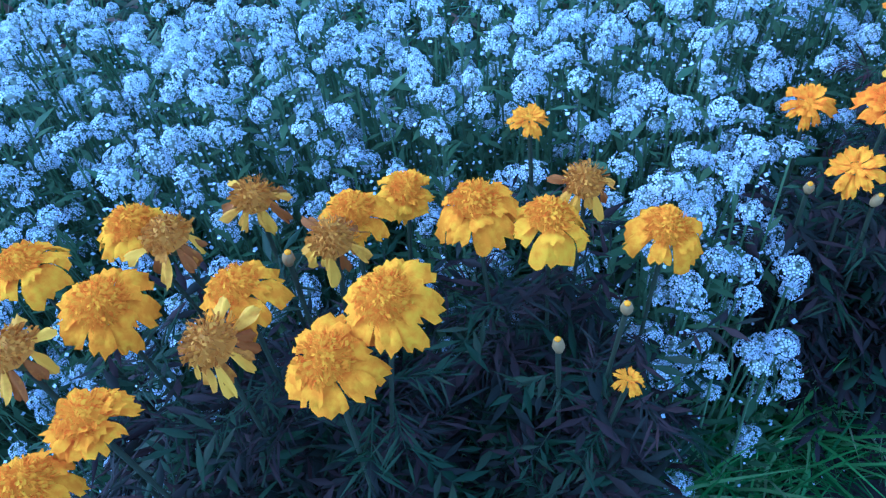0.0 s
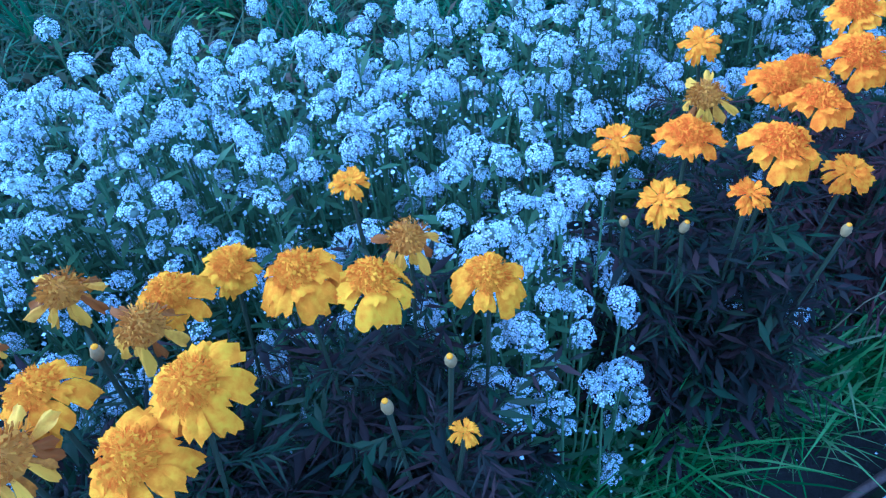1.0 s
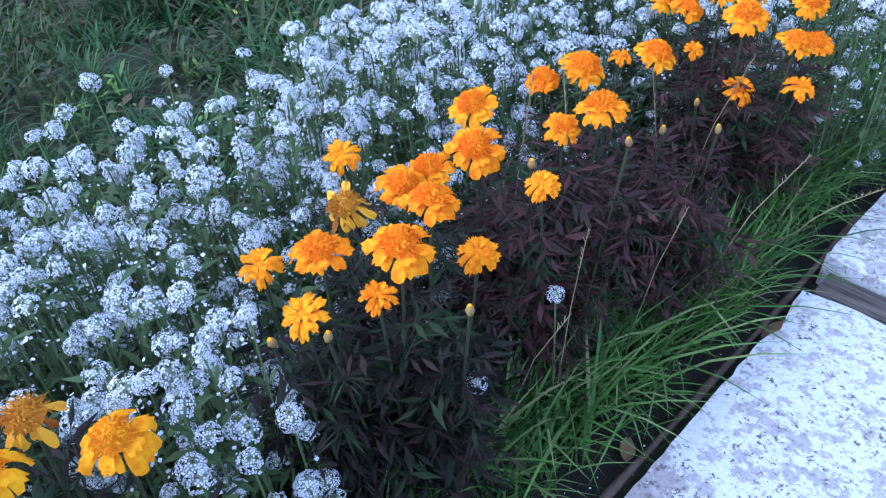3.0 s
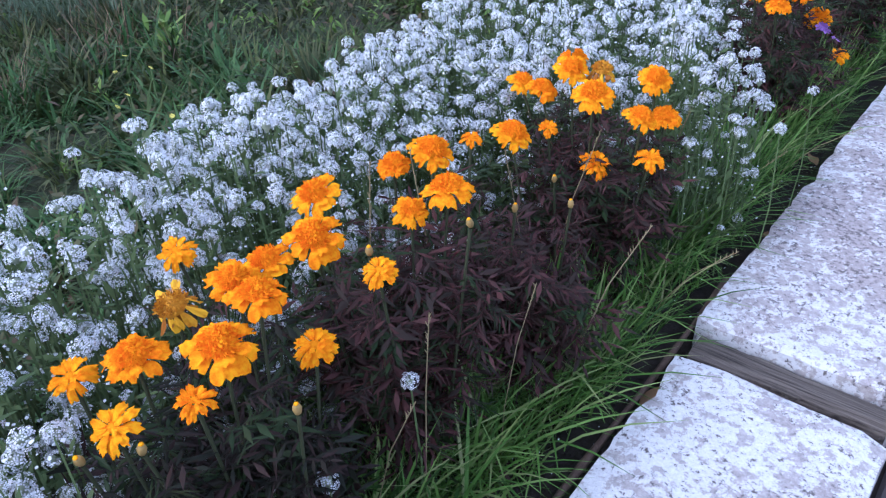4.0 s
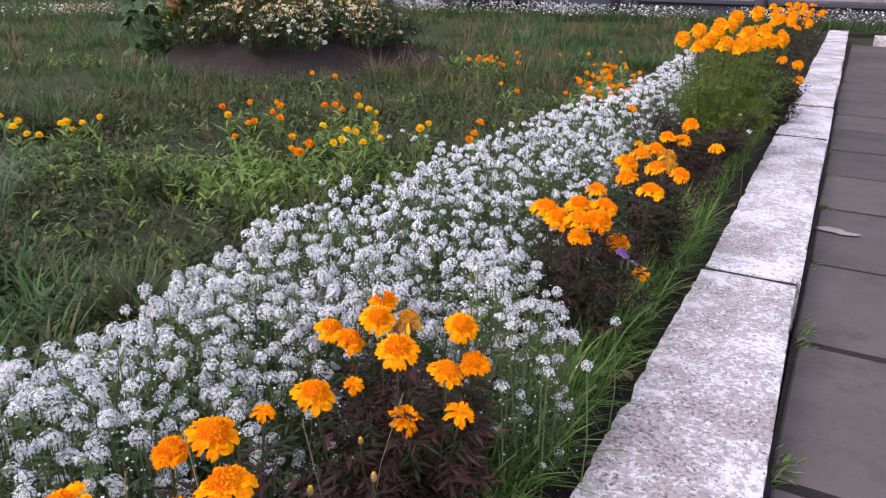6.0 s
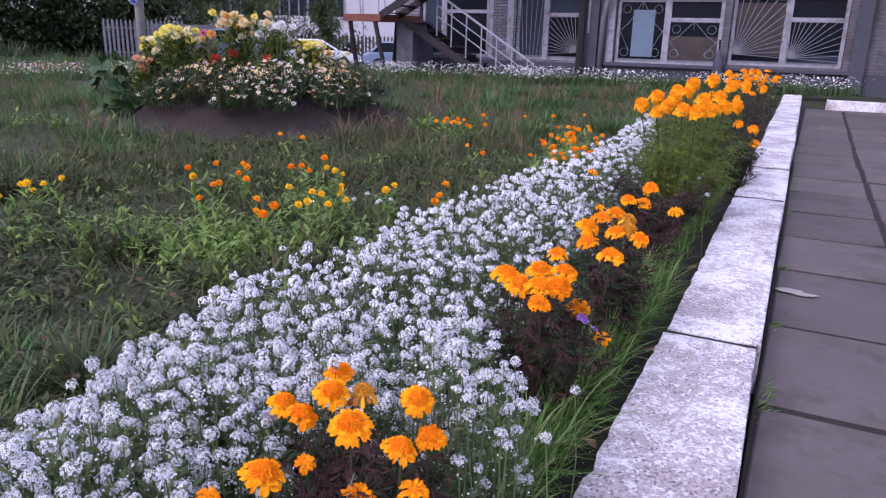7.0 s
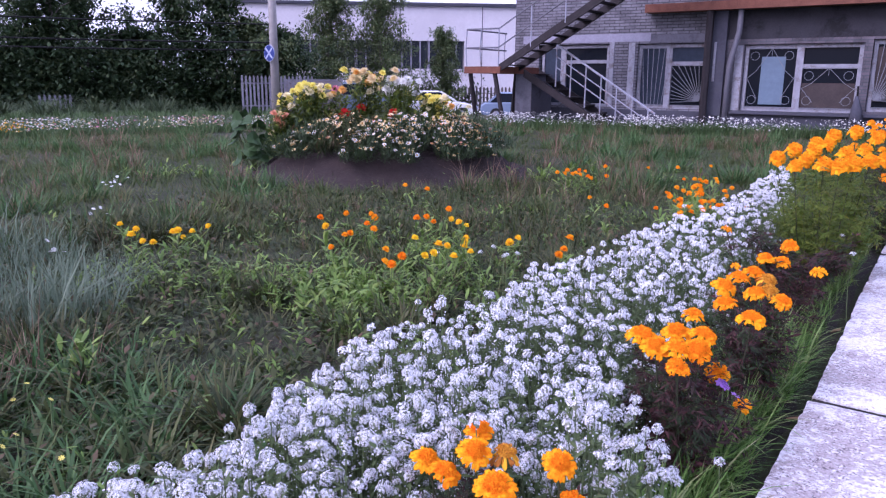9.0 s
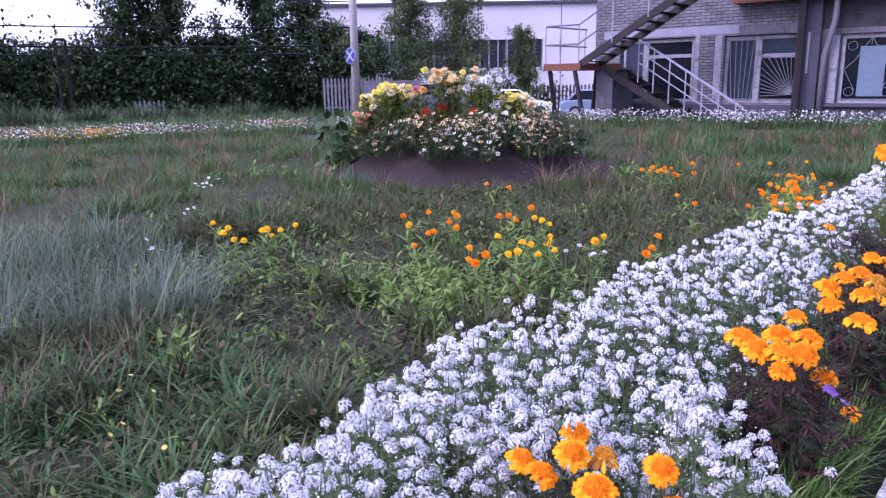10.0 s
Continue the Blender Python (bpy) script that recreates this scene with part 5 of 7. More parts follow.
def make_calendulas():
    r = random.Random(17)
    bloom = [[daisy_mesh("bloom", 13, M[key], 0.3, 0.2, 3), daisy_mesh("bloom", 11, M[key], 0.34, 0.35, 3)] for key in ("calendula", "gold_calendula")]
    hearts = [Geo().tube([(0, 0, 0.02), (0, 0, 0.2), (0, 0, 0.24)], [0.3, 0.28, 0.1], 8).mesh("heart", M[key]) for key in ("calendula", "gold_calendula")]
    lv = leaf(1, 0.22, 0.35)
    for x, y, blooms, reach, gold in ((-3.2, -0.2, 4, 0.05, 1), (-3.14, 0.0, 6, 0.08, 1), (-2.51, 0.49, 1, 0.02, 1), (-2.62, 0.93, 6, 0.1, 0), (-2.2, 0.32, 3, 0.04, 0), (-1.8, 0.17, 4, 0.05, 0), (-2.3, 1.1, 4, 0.12, 0), (-2.0, 1.1, 3, 0.12, 1), (-1.95, 0.72, 2, 0.08, 1), (-1.8, 0.72, 4, 0.06, 1), (-1.7, 0.45, 5, 0.06, 1), (-1.53, 0.88, 2, 0.02, 1), (-1.25, 0.85, 3, 0.06, 0), (-1.5, 2.1, 3, 0.15, 0), (-2.42, 3.64, 12, 0.16, 0), (-1.08, 2.5, 16, 0.1, 0), (-1.2, 2.85, 14, 0.11, 0), (-1.3, 3.2, 12, 0.11, 0), (-1.33, 3.65, 8, 0.11, 0), (-3.0, 2.0, 2, 0.3, 0), (-1.9, 4.4, 3, 0.4, 0)):
        z = ground_z(x, y)
        plant = thing("calendula", "low calendula with " + ("golden yellow" if gold else "orange") + " blooms in the lawn", "calendula", "calendulas in the lawn", at=(x, y, z))
        pos = []
        for k in range(blooms):
            bx, by, bz = r.gauss(0, reach), r.gauss(0, reach), r.uniform(0.16, 0.26)
            part("stem", Geo().tube([(0.5 * bx, 0.5 * by, 0), (0.8 * bx, 0.8 * by, 0.5 * bz), (bx, by, bz)], [0.003, 0.0025, 0.002], 4, False), M["alyssum_stem"], plant)
            s = r.uniform(0.018, 0.027)
            ob = put_part("bloom", r.choice(bloom[gold]), plant, "", Matrix.Translation((bx, by, bz)) @ pose(0, 0, 0, r.uniform(0, 40), r.uniform(5, 45), r.uniform(-40, 40)) @ Matrix.Diagonal((s, s, s, 1)))
            put_part("heart", hearts[gold], ob)
            pos += [(bx * r.uniform(0.4, 1), by * r.uniform(0.4, 1), bz * r.uniform(0.05, 0.85)) for _ in range(12)]
        n = len(pos)
        g = np.random.default_rng(blooms + int(abs(100 * x)))
        put_part("foliage", array_mesh("foliage", M["weed_leaf"], [spread(*lv, np.array(pos), g.uniform(0, 6.283, n), g.uniform(0.3, 1.3, n), g.uniform(0.05, 0.1, n))]), plant)["kind"] = "stuff"
    v = thing("violet_flower", "small violet flower beside the marigolds", "flower", at=(-0.13, -0.62, ground_z(-0.13, -0.62)))
    part("stem", Geo().tube([(0, 0, 0), (0.005, 0.01, 0.16), (0.01, 0.0, 0.30)], 0.002, 4), M["alyssum_stem"], v)
    vm = daisy_mesh("bloom", 6, M["violet"], 0.5, 0.2)
    for k in range(5):
        put_part("bloom", vm, v, "", Matrix.Translation((0.01 + r.gauss(0, 0.014), r.gauss(0, 0.014), 0.3 + r.gauss(0, 0.012))) @ pose(0, 0, 0, r.uniform(-40, 40), r.uniform(-20, 40), 0) @ Matrix.Diagonal((0.014, 0.014, 0.014, 1)))

    tiny = {c: daisy_mesh("bloom", 7, M[c], 0.4, 0.15) for c in ("yellow", "white")}
    for x, y, n, colour in ((-1.9, -1.41, 2, "yellow"), (-1.71, -1.44, 1, "yellow"), (-1.55, -1.6, 2, "yellow"), (-1.44, -1.55, 1, "yellow"), (-5.36, 1.04, 12, "white"), (-1.86, 0.67, 3, "white"), (-3.6, -0.4, 4, "white"), (-4.4, 0.3, 4, "white")):
        z = ground_z(x, y)
        weed = thing("lawn_flower", "small " + colour + " wild flower in the grass", "flower", "wild flowers in the lawn", at=(x, y, z))
        for k in range(n):
            p = Vector((r.gauss(0, 0.012 * n ** 0.7), r.gauss(0, 0.012 * n ** 0.7), r.uniform(0.1, 0.17) * (1.4 if n > 5 else 1)))
            part("stem", Geo().tube([(0.4 * p.x, 0.4 * p.y, 0), p * 0.6, p], 0.0015, 4, False), M["alyssum_stem"], weed)
            s = 0.009 if colour == "yellow" else 0.016
            put_part("bloom", tiny[colour], weed, "", Matrix.Translation(p) @ pose(0, 0, 0, r.uniform(-30, 30), r.uniform(-10, 50), 0) @ Matrix.Diagonal((s, s, s, 1)))


def make_sprigs():
    """Single alyssum stalks that stand away from the mass of the bed."""
    r = random.Random(29)
    for heads in (((-0.803, -2.451, 0.5), (-0.79, -2.43, 0.495)), ((-0.764, -2.524, 0.5), (-0.75, -2.535, 0.49)), ((-0.678, -2.477, 0.5),), ((-0.719, -2.337, 0.5),), ((-0.776, -2.279, 0.5),), ((-0.203, -2.229, 0.3),), ((-0.162, -2.186, 0.3),), ((-0.27, -2.342, 0.3), (-0.25, -2.398, 0.29)), ((-0.291, -2.455, 0.3),), ((-0.16, -2.05, 0.34),), ((-0.12, -1.0, 0.3), (-0.2, -0.95, 0.33)), ((-1.32, 0.2, 0.36), (-1.28, 0.24, 0.38)), ((-1.12, 0.05, 0.4), (-1.08, 0.0, 0.42), (-1.1, 0.12, 0.4)), ((-0.221, -2.480, 0.40),), ((-0.217, -2.426, 0.40),), ((-0.190, -2.441, 0.40),), ((-0.202, -2.389, 0.40),), ((-0.216, -2.452, 0.34),), ((-0.199, -2.470, 0.34),), ((-0.177, -2.436, 0.34),), ((-0.171, -2.404, 0.34),), ((-0.171, -2.471, 0.34),), ((-0.158, -2.437, 0.34),), ((-0.029, -1.018, 0.36),), ((-0.073, -1.137, 0.36),), ((-0.228, -1.045, 0.36),), ((-0.077, -1.274, 0.36),), ((-0.025, -1.216, 0.36),), ((-0.127, -1.112, 0.36),), ((-0.201, -1.219, 0.36),), ((-0.113, 1.498, 0.36),), ((-0.027, 1.102, 0.36),)):
        x, y = heads[0][0] + 0.01, heads[0][1] - 0.01
        z = ground_z(x, y)
        sprig = thing("alyssum_sprig", "lone sweet alyssum stalk with round white flower clusters", "alyssum", "alyssum strays", at=(x, y, z))
        for hx, hy, hz in heads:
            top = Vector((hx - x, hy - y, hz - z))
            part("stalk", Geo().tube([(0, 0, 0), top * 0.5 + Vector((r.uniform(-0.01, 0.01), 0.008, 0)), top], [0.0018, 0.0015, 0.0011], 4, False), M["alyssum_stem"], sprig)
            s = r.uniform(0.0095, 0.0135)
            ob = put_part("umbel", r.choice(FINE_MESH), sprig, "", Matrix.Translation(top) @ pose(0, 0, 0, r.uniform(-15, 15), r.uniform(0, 25), r.uniform(0, 360)) @ Matrix.Diagonal((s, s, s, 1)))
            put_part("umbel_core", CORE_MESH, ob)["kind"] = "stuff"


def make_litter():
    """Dry leaves by the kerb and petals fallen on the soil."""
    r, g = random.Random(61), np.random.default_rng(61)
    for x, y, turn in ((-0.03, -0.06, 20), (-0.02, -1.66, 70), (-0.05, -0.72, 130), (-0.025, -1.1, 250), (-0.035, 0.9, 40), (-0.06, -2.0, 300)):
        q = Geo()
        rows = 6
        for k in range(rows + 1):
            h = k / rows
            w = 0.011 * math.sin(math.pi * (0.08 + 0.88 * h))
            q.v += [(0.045 * h - 0.02, -w, 0.006 + 0.012 * h * h + 0.005 * math.sin(5 * h)), (0.045 * h - 0.02, 0, 0.002 + 0.012 * h * h), (0.045 * h - 0.02, w, 0.007 + 0.012 * h * h)]
        q.f = [(3 * k + c, 3 * k + c + 1, 3 * k + c + 4, 3 * k + c + 3) for k in range(rows) for c in (0, 1)]
        ob = tagged(part("dead_leaf", q, M["dead_leaf"], smooth=True), "curled dry brown leaf lying on the soil by the kerb", "leaf", "dry leaves by the kerb")
        ob.matrix_basis = pose(x, y, ground_z(x, y) + 0.016, r.uniform(-10, 10), r.uniform(-10, 10), turn)
    n = 260
    pos = np.column_stack([g.uniform(-0.32, -0.03, n), g.uniform(-2.9, -0.6, n), np.zeros(n)])
    pos[:, 2] = [ground_z(q[0], q[1]) + 0.03 for q in pos]
    tagged(put_part("fallen_petals", array_mesh("fallen_petals", M["white_petal"], [spread(*slip(0.8, 0.2), pos, g.uniform(0, 6.283, n), g.uniform(1.2, 1.57, n), g.uniform(0.002, 0.004, n))])), "tiny white petals fallen on the dark soil", "petals", kind="stuff")


# ---- round flower mound ----


def mound_z(x, y):
    d = math.hypot(x - MX, (y - MY))
    h = min(1.0, max(0.0, (1.62 - d) / 0.75))
    return ground_z(x, y) + 0.34 * h * h * (3 - 2 * h)


def make_mound():
    g = Geo()
    n, m = 110, 36
    for j in range(m + 1):
        for i in range(n):
            t, d = 2 * math.pi * i / n, 1.7 * j / m
            x, y = MX + d * math.cos(t), MY + d * math.sin(t)
            g.v.append((x, y, mound_z(x, y) + (0.03 * noise.noise((x * 5, y * 5, 1)) + 0.02 * noise.noise((x * 12, y * 12, 1)) + 0.014 * noise.noise((x * 30, y * 30, 4)) if j < m - 1 else -0.02)))
    g.f = [(j * n + i, j * n + (i + 1) % n, (j + 1) * n + (i + 1) % n, (j + 1) * n + i) for j in range(m) for i in range(n)]
    tagged(part("mound", g, M["mound_soil"], smooth=True), "round raised bed of bare brown earth in the lawn", "flower bed", kind="structure")
    r = random.Random(3)
    daisies = {c: daisy_mesh("bloom", 9, M[c], 0.34, 0.12) for c in ("white", "cream", "straw", "yellow", "coral")}
    heart = Geo().tube([(0, 0, 0), (0, 0, 0.2), (0, 0, 0.26)], [0.34, 0.3, 0.1], 7).mesh("heart", M["amber"])
    lv = slip(0.12, 0.3)
    for k in range(16):
        t = 2 * math.pi * k / 16 + 0.2
        d = 1.06 + 0.08 * math.sin(3 * k)
        x, y = MX + d * math.cos(t), MY + d * math.sin(t)
        z = mound_z(x, y) - 0.02
        way = (t + 0.89 + math.pi) % (2 * math.pi) - math.pi
        front = math.cos(way)
        palette, many, size, words = (("cream", "white", "cream", "straw"), 60, 0.03, "loose clump of white daisies over dark green leaves on the mound") if way < -0.8 else (("straw", "straw", "coral", "cream"), 34, 0.022, "half-withered brownish clump of straw-coloured daisies on the mound") if way < -0.45 else (("white", "white", "cream", "white", "cream", "straw"), 120, 0.03, "dense clump of white and cream daisies on the mound") if way < 0.35 else (("white", "straw", "cream", "straw", "coral"), 100, 0.027, "spreading clump of cream and straw daisies on the mound")
        plant = thing("daisy_clump", words, "daisies", "daisies round the mound", at=(x, y, z))
        tops = []
        for _ in range(many if front > -0.3 else 16):
            a, q = r.uniform(0, 6.28), 0.4 * math.sqrt(r.random())
            bx, by = q * math.cos(a), q * math.sin(a)
            if bx * math.cos(t) + by * math.sin(t) > 0.2:
                bx, by = -bx, -by
            inward = -(bx * math.cos(t) + by * math.sin(t))
            bz = 0.15 + 0.5 * max(-0.2, inward) + r.uniform(-0.04, 0.06) + 0.08 * (1 - q / 0.4)
            tops.append((bx, by, bz))
            s = size * r.uniform(0.75, 1.2)
            ob = put_part("bloom", daisies[r.choice(palette)], plant, "", Matrix.Translation((bx, by, bz)) @ pose(0, 0, 0, r.uniform(-30, 30), r.uniform(-30, 30), 0) @ pose(0, 0, 0, 14 * math.sin(t) * -1, 14 * math.cos(t), 0) @ Matrix.Diagonal((s, s, s, 1)))
            put_part("heart", heart, ob)
        gg = np.random.default_rng(90 + k)
        c = 1900
        pick = np.array(tops)[gg.integers(len(tops), size=c)] * np.column_stack([gg.uniform(0.7, 1.1, c), gg.uniform(0.7, 1.1, c), gg.uniform(0.0, 0.95, c)]) + np.outer(gg.uniform(0, 0.16, c), (math.cos(t), math.sin(t), 0))
        put_part("foliage", array_mesh("foliage", M["low_leaf" if -0.8 < way < -0.45 else "daisy_leaf"], [spread(*lv, pick, gg.uniform(0, 6.283, c), gg.uniform(0.1, 1.2, c), gg.uniform(0.05, 0.12, c))]), plant)["kind"] = "stuff"
    big = leaf(1, 0.28, 0.4)
    for x, y, top, wide, colours, count in ((-5.56, 3.5, 1.0, 0.17, ("yellow", "yellow", "yellow", "cream"), 26), (-5.72, 3.35, 0.88, 0.1, ("cream", "yellow"), 9), (-5.32, 3.7, 0.98, 0.13, ("amber", "straw", "cream"), 5), (-5.45, 3.8, 1.02, 0.03, ("pink",), 1), (-5.08, 4.0, 1.15, 0.19, ("straw", "yellow", "amber", "straw", "cream"), 26), (-4.75, 4.1, 1.06, 0.14, ("white",), 22), (-4.46, 4.3, 0.88, 0.14, ("yellow", "yellow", "cream"), 18), (-5.63, 3.2, 0.72, 0.11, ("coral", "coral", "straw"), 9), (-5.02, 3.8, 0.88, 0.03, ("red",), 1), (-4.66, 3.9, 0.85, 0.03, ("red",), 1), (-5.1, 3.6, 0.78, 0.04, ("red",), 1), (-5.2, 4.5, 0.95, 0.3, ("yellow", "white", "straw"), 12), (-4.6, 4.8, 0.85, 0.25, ("cream", "amber"), 10)):
        z = mound_z(x, y)
        plant = thing("dahlia_bush", {"yellow": "leafy dahlia bush with pale yellow blooms", "amber": "slender dahlia with amber and straw blooms", "straw": "tall dahlia bush with straw and yellow blooms", "white": "dahlia bush with white blooms", "coral": "low dahlia with coral blooms", "pink": "slender dahlia with one pink bloom", "red": "dahlia with a large red bloom", "cream": "dahlia bush with cream and amber blooms"}[colours[0]] + " on the mound", "dahlia", "dahlias on the mound", at=(x, y, z))
        tops = []
        for _ in range(count):
            bx, by, bz = r.gauss(0, wide * 0.7), r.gauss(0, wide * 0.7), top - z - abs(r.gauss(0, 0.1))
            tops.append((bx, by, bz))
            part("stem", Geo().tube([(0.3 * bx, 0.3 * by, 0), (0.7 * bx, 0.7 * by, 0.6 * bz), (bx, by, bz)], 0.004, 4, False), M["alyssum_stem"], plant)
            c = r.choice(colours)
            gq = Geo().add([(0, 0, 0)], [])
            for level in range(3):
                for k in range(9):
                    t = 2 * math.pi * (k + 0.5 * level) / 9
                    o, s2 = Vector((math.cos(t), math.sin(t), 0)), Vector((-math.sin(t), math.cos(t), 0))
                    u, ln = 0.12 + 0.3 * level, 1.0 - 0.25 * level
                    j = len(gq.v)
                    gq.v += [tuple(o * 0.6 * ln - s2 * 0.22 + Vector((0, 0, u * 0.8))), tuple(o * ln + Vector((0, 0, u))), tuple(o * 0.6 * ln + s2 * 0.22 + Vector((0, 0, u * 0.8)))]
                    gq.f.append((0, j, j + 1, j + 2))
            s = r.uniform(0.045, 0.064) * (1.25 if c == "red" else 1)
            put_part("bloom", gq.mesh("bloom", M[c]), plant, "", Matrix.Translation((bx, by, bz)) @ pose(0, 0, 0, r.uniform(15, 60), r.uniform(-10, 40), r.uniform(-30, 30)) @ Matrix.Diagonal((s, s, s, 1)))
        gg = np.random.default_rng(int(100 * abs(x)))
        c = 45 * count + 160
        pick = np.array(tops)[gg.integers(len(tops), size=c)] * np.column_stack([gg.uniform(0.5, 1.15, c), gg.uniform(0.5, 1.15, c), gg.uniform(0.05, 0.97, c)]) + gg.normal(0, 0.03, (c, 3))
        put_part("foliage", array_mesh("foliage", M["tall_leaf"], [spread(*big, pick, gg.uniform(0, 6.283, c), gg.uniform(0.4, 1.5, c), gg.uniform(0.05, 0.12, c))]), plant)["kind"] = "stuff"
    burdock = thing("broad_leaf_plant", "plant with large round dark green leaves at the mound's foot", "plant", at=(-6.02, 3.12, mound_z(-6.02, 3.12)))
    for k in range(28):
        a, h = r.uniform(0, 6.28), 0.1 + 0.018 * k
        q = Geo()
        q.add([(0, 0, 0)] + [(0.09 * math.cos(t) * (1 + 0.12 * math.sin(3 * t)), 0.075 * math.sin(t), 0.025 * math.cos(2 * t) + 0.012) for t in [6.283 * i / 12 for i in range(12)]], [(0, 1 + i, 1 + (i + 1) % 12) for i in range(12)])
        put_part("leaf", q.mesh("leaf", M["broad_leaf"]), burdock, "", Matrix.Translation((0.2 * math.cos(a), 0.2 * math.sin(a), h)) @ pose(0, 0, 0, 0, 0, math.degrees(a) + r.uniform(-30, 30)) @ pose(0, 0, 0, r.uniform(-15, 15), r.uniform(15, 75), 0))
        part("stalk", Geo().tube([(0, 0, 0), (0.12 * math.cos(a), 0.12 * math.sin(a), 0.6 * h), (0.2 * math.cos(a), 0.2 * math.sin(a), h)], 0.005, 4), M["alyssum_stem"], burdock)


def flower_strip(name, words, a, b, wide, count, tall, mats, seed, size=0.018):
    """A loose strip of far small flowers, with their leaves."""
    g = np.random.default_rng(seed)
    a, b = np.array(a), np.array(b)
    d = (b - a) / np.linalg.norm(b - a)
    side = np.array([-d[1], d[0]])
    fv, ff = np.array([(math.cos(t), math.sin(t), 0.25 * (i % 2)) for i, t in enumerate([6.283 * k / 6 for k in range(6)])]), np.array([(0, 1, 2, 3), (0, 3, 4, 5)])

    def places(n, clump):
        base = g.uniform(0, 1, max(2, n // clump))
        s = base[g.integers(len(base), size=n)] * np.linalg.norm(b - a) + g.normal(0, 0.14, n)
        p = a + d * s[:, None] + side * g.uniform(-wide / 2, wide / 2, n)[:, None]
        z = np.array([ground_z(*q) for q in p])
        return p, z
    for mat, share in mats:
        n = int(count * share)
        p, z = places(n, 14)
        pos = np.column_stack([p, z + g.uniform(0.4, 1.0, n) * tall])
        tagged(put_part(name, array_mesh(name, M[mat], [spread(fv, ff, pos, g.uniform(0, 6.283, n), np.abs(g.normal(0.4, 0.4, n)), g.uniform(0.5, 1.0, n) * size)])), words + ", " + {"white": "small white blooms", "calendula": "orange blooms", "pink": "pink blooms"}.get(mat, "pale blooms"), "flowers", kind="stuff")
    n = count * 2
    p, z = places(n, 6)
    tagged(put_part(name + "_leaves", array_mesh(name, M["verge_grass"], [spread(*blade(2, 0.06, 0.6), np.column_stack([p, z]), g.uniform(0, 6.283, n), np.abs(g.normal(0.3, 0.3, n)), g.uniform(0.5, 1.0, n) * tall)])), "green stems and leaves of the " + words, "flowers", kind="stuff")


# ---- building with outside stairs ----
WALL = 15.0


def pierced(g, x0, x1, z0, z1, holes, y0, y1):
    """A wall slab with rectangular openings right through it."""
    xs = sorted({x0, x1, *[min(max(v, x0), x1) for h in holes for v in h[:2]]})
    zs = sorted({z0, z1, *[min(max(v, z0), z1) for h in holes for v in h[2:]]})
    nx, nz = len(xs), len(zs)

    def solid(i, j):
        if not (0 <= i < nx - 1 and 0 <= j < nz - 1):
            return False
        cx, cz = (xs[i] + xs[i + 1]) / 2, (zs[j] + zs[j + 1]) / 2
        return not any(h[0] < cx < h[1] and h[2] < cz < h[3] for h in holes)

    faces, half = [], nx * nz
    for i in range(nx - 1):
        for j in range(nz - 1):
            if not solid(i, j):
                continue
            a, b, c, d = j * nx + i, j * nx + i + 1, (j + 1) * nx + i + 1, (j + 1) * nx + i
            faces += [(a, b, c, d), (d + half, c + half, b + half, a + half)]
            for p, q, open_side in ((b, a, not solid(i, j - 1)), (d, c, not solid(i, j + 1)), (a, d, not solid(i - 1, j)), (c, b, not solid(i + 1, j))):
                if open_side:
                    faces.append((p, q, q + half, p + half))
    verts = [(x, y, z) for y in (y0, y1) for z in zs for x in xs]
    used = sorted({k for q in faces for k in q})
    slot = {k: n for n, k in enumerate(used)}
    return g.add([verts[k] for k in used], [tuple(slot[k] for k in q) for q in faces])


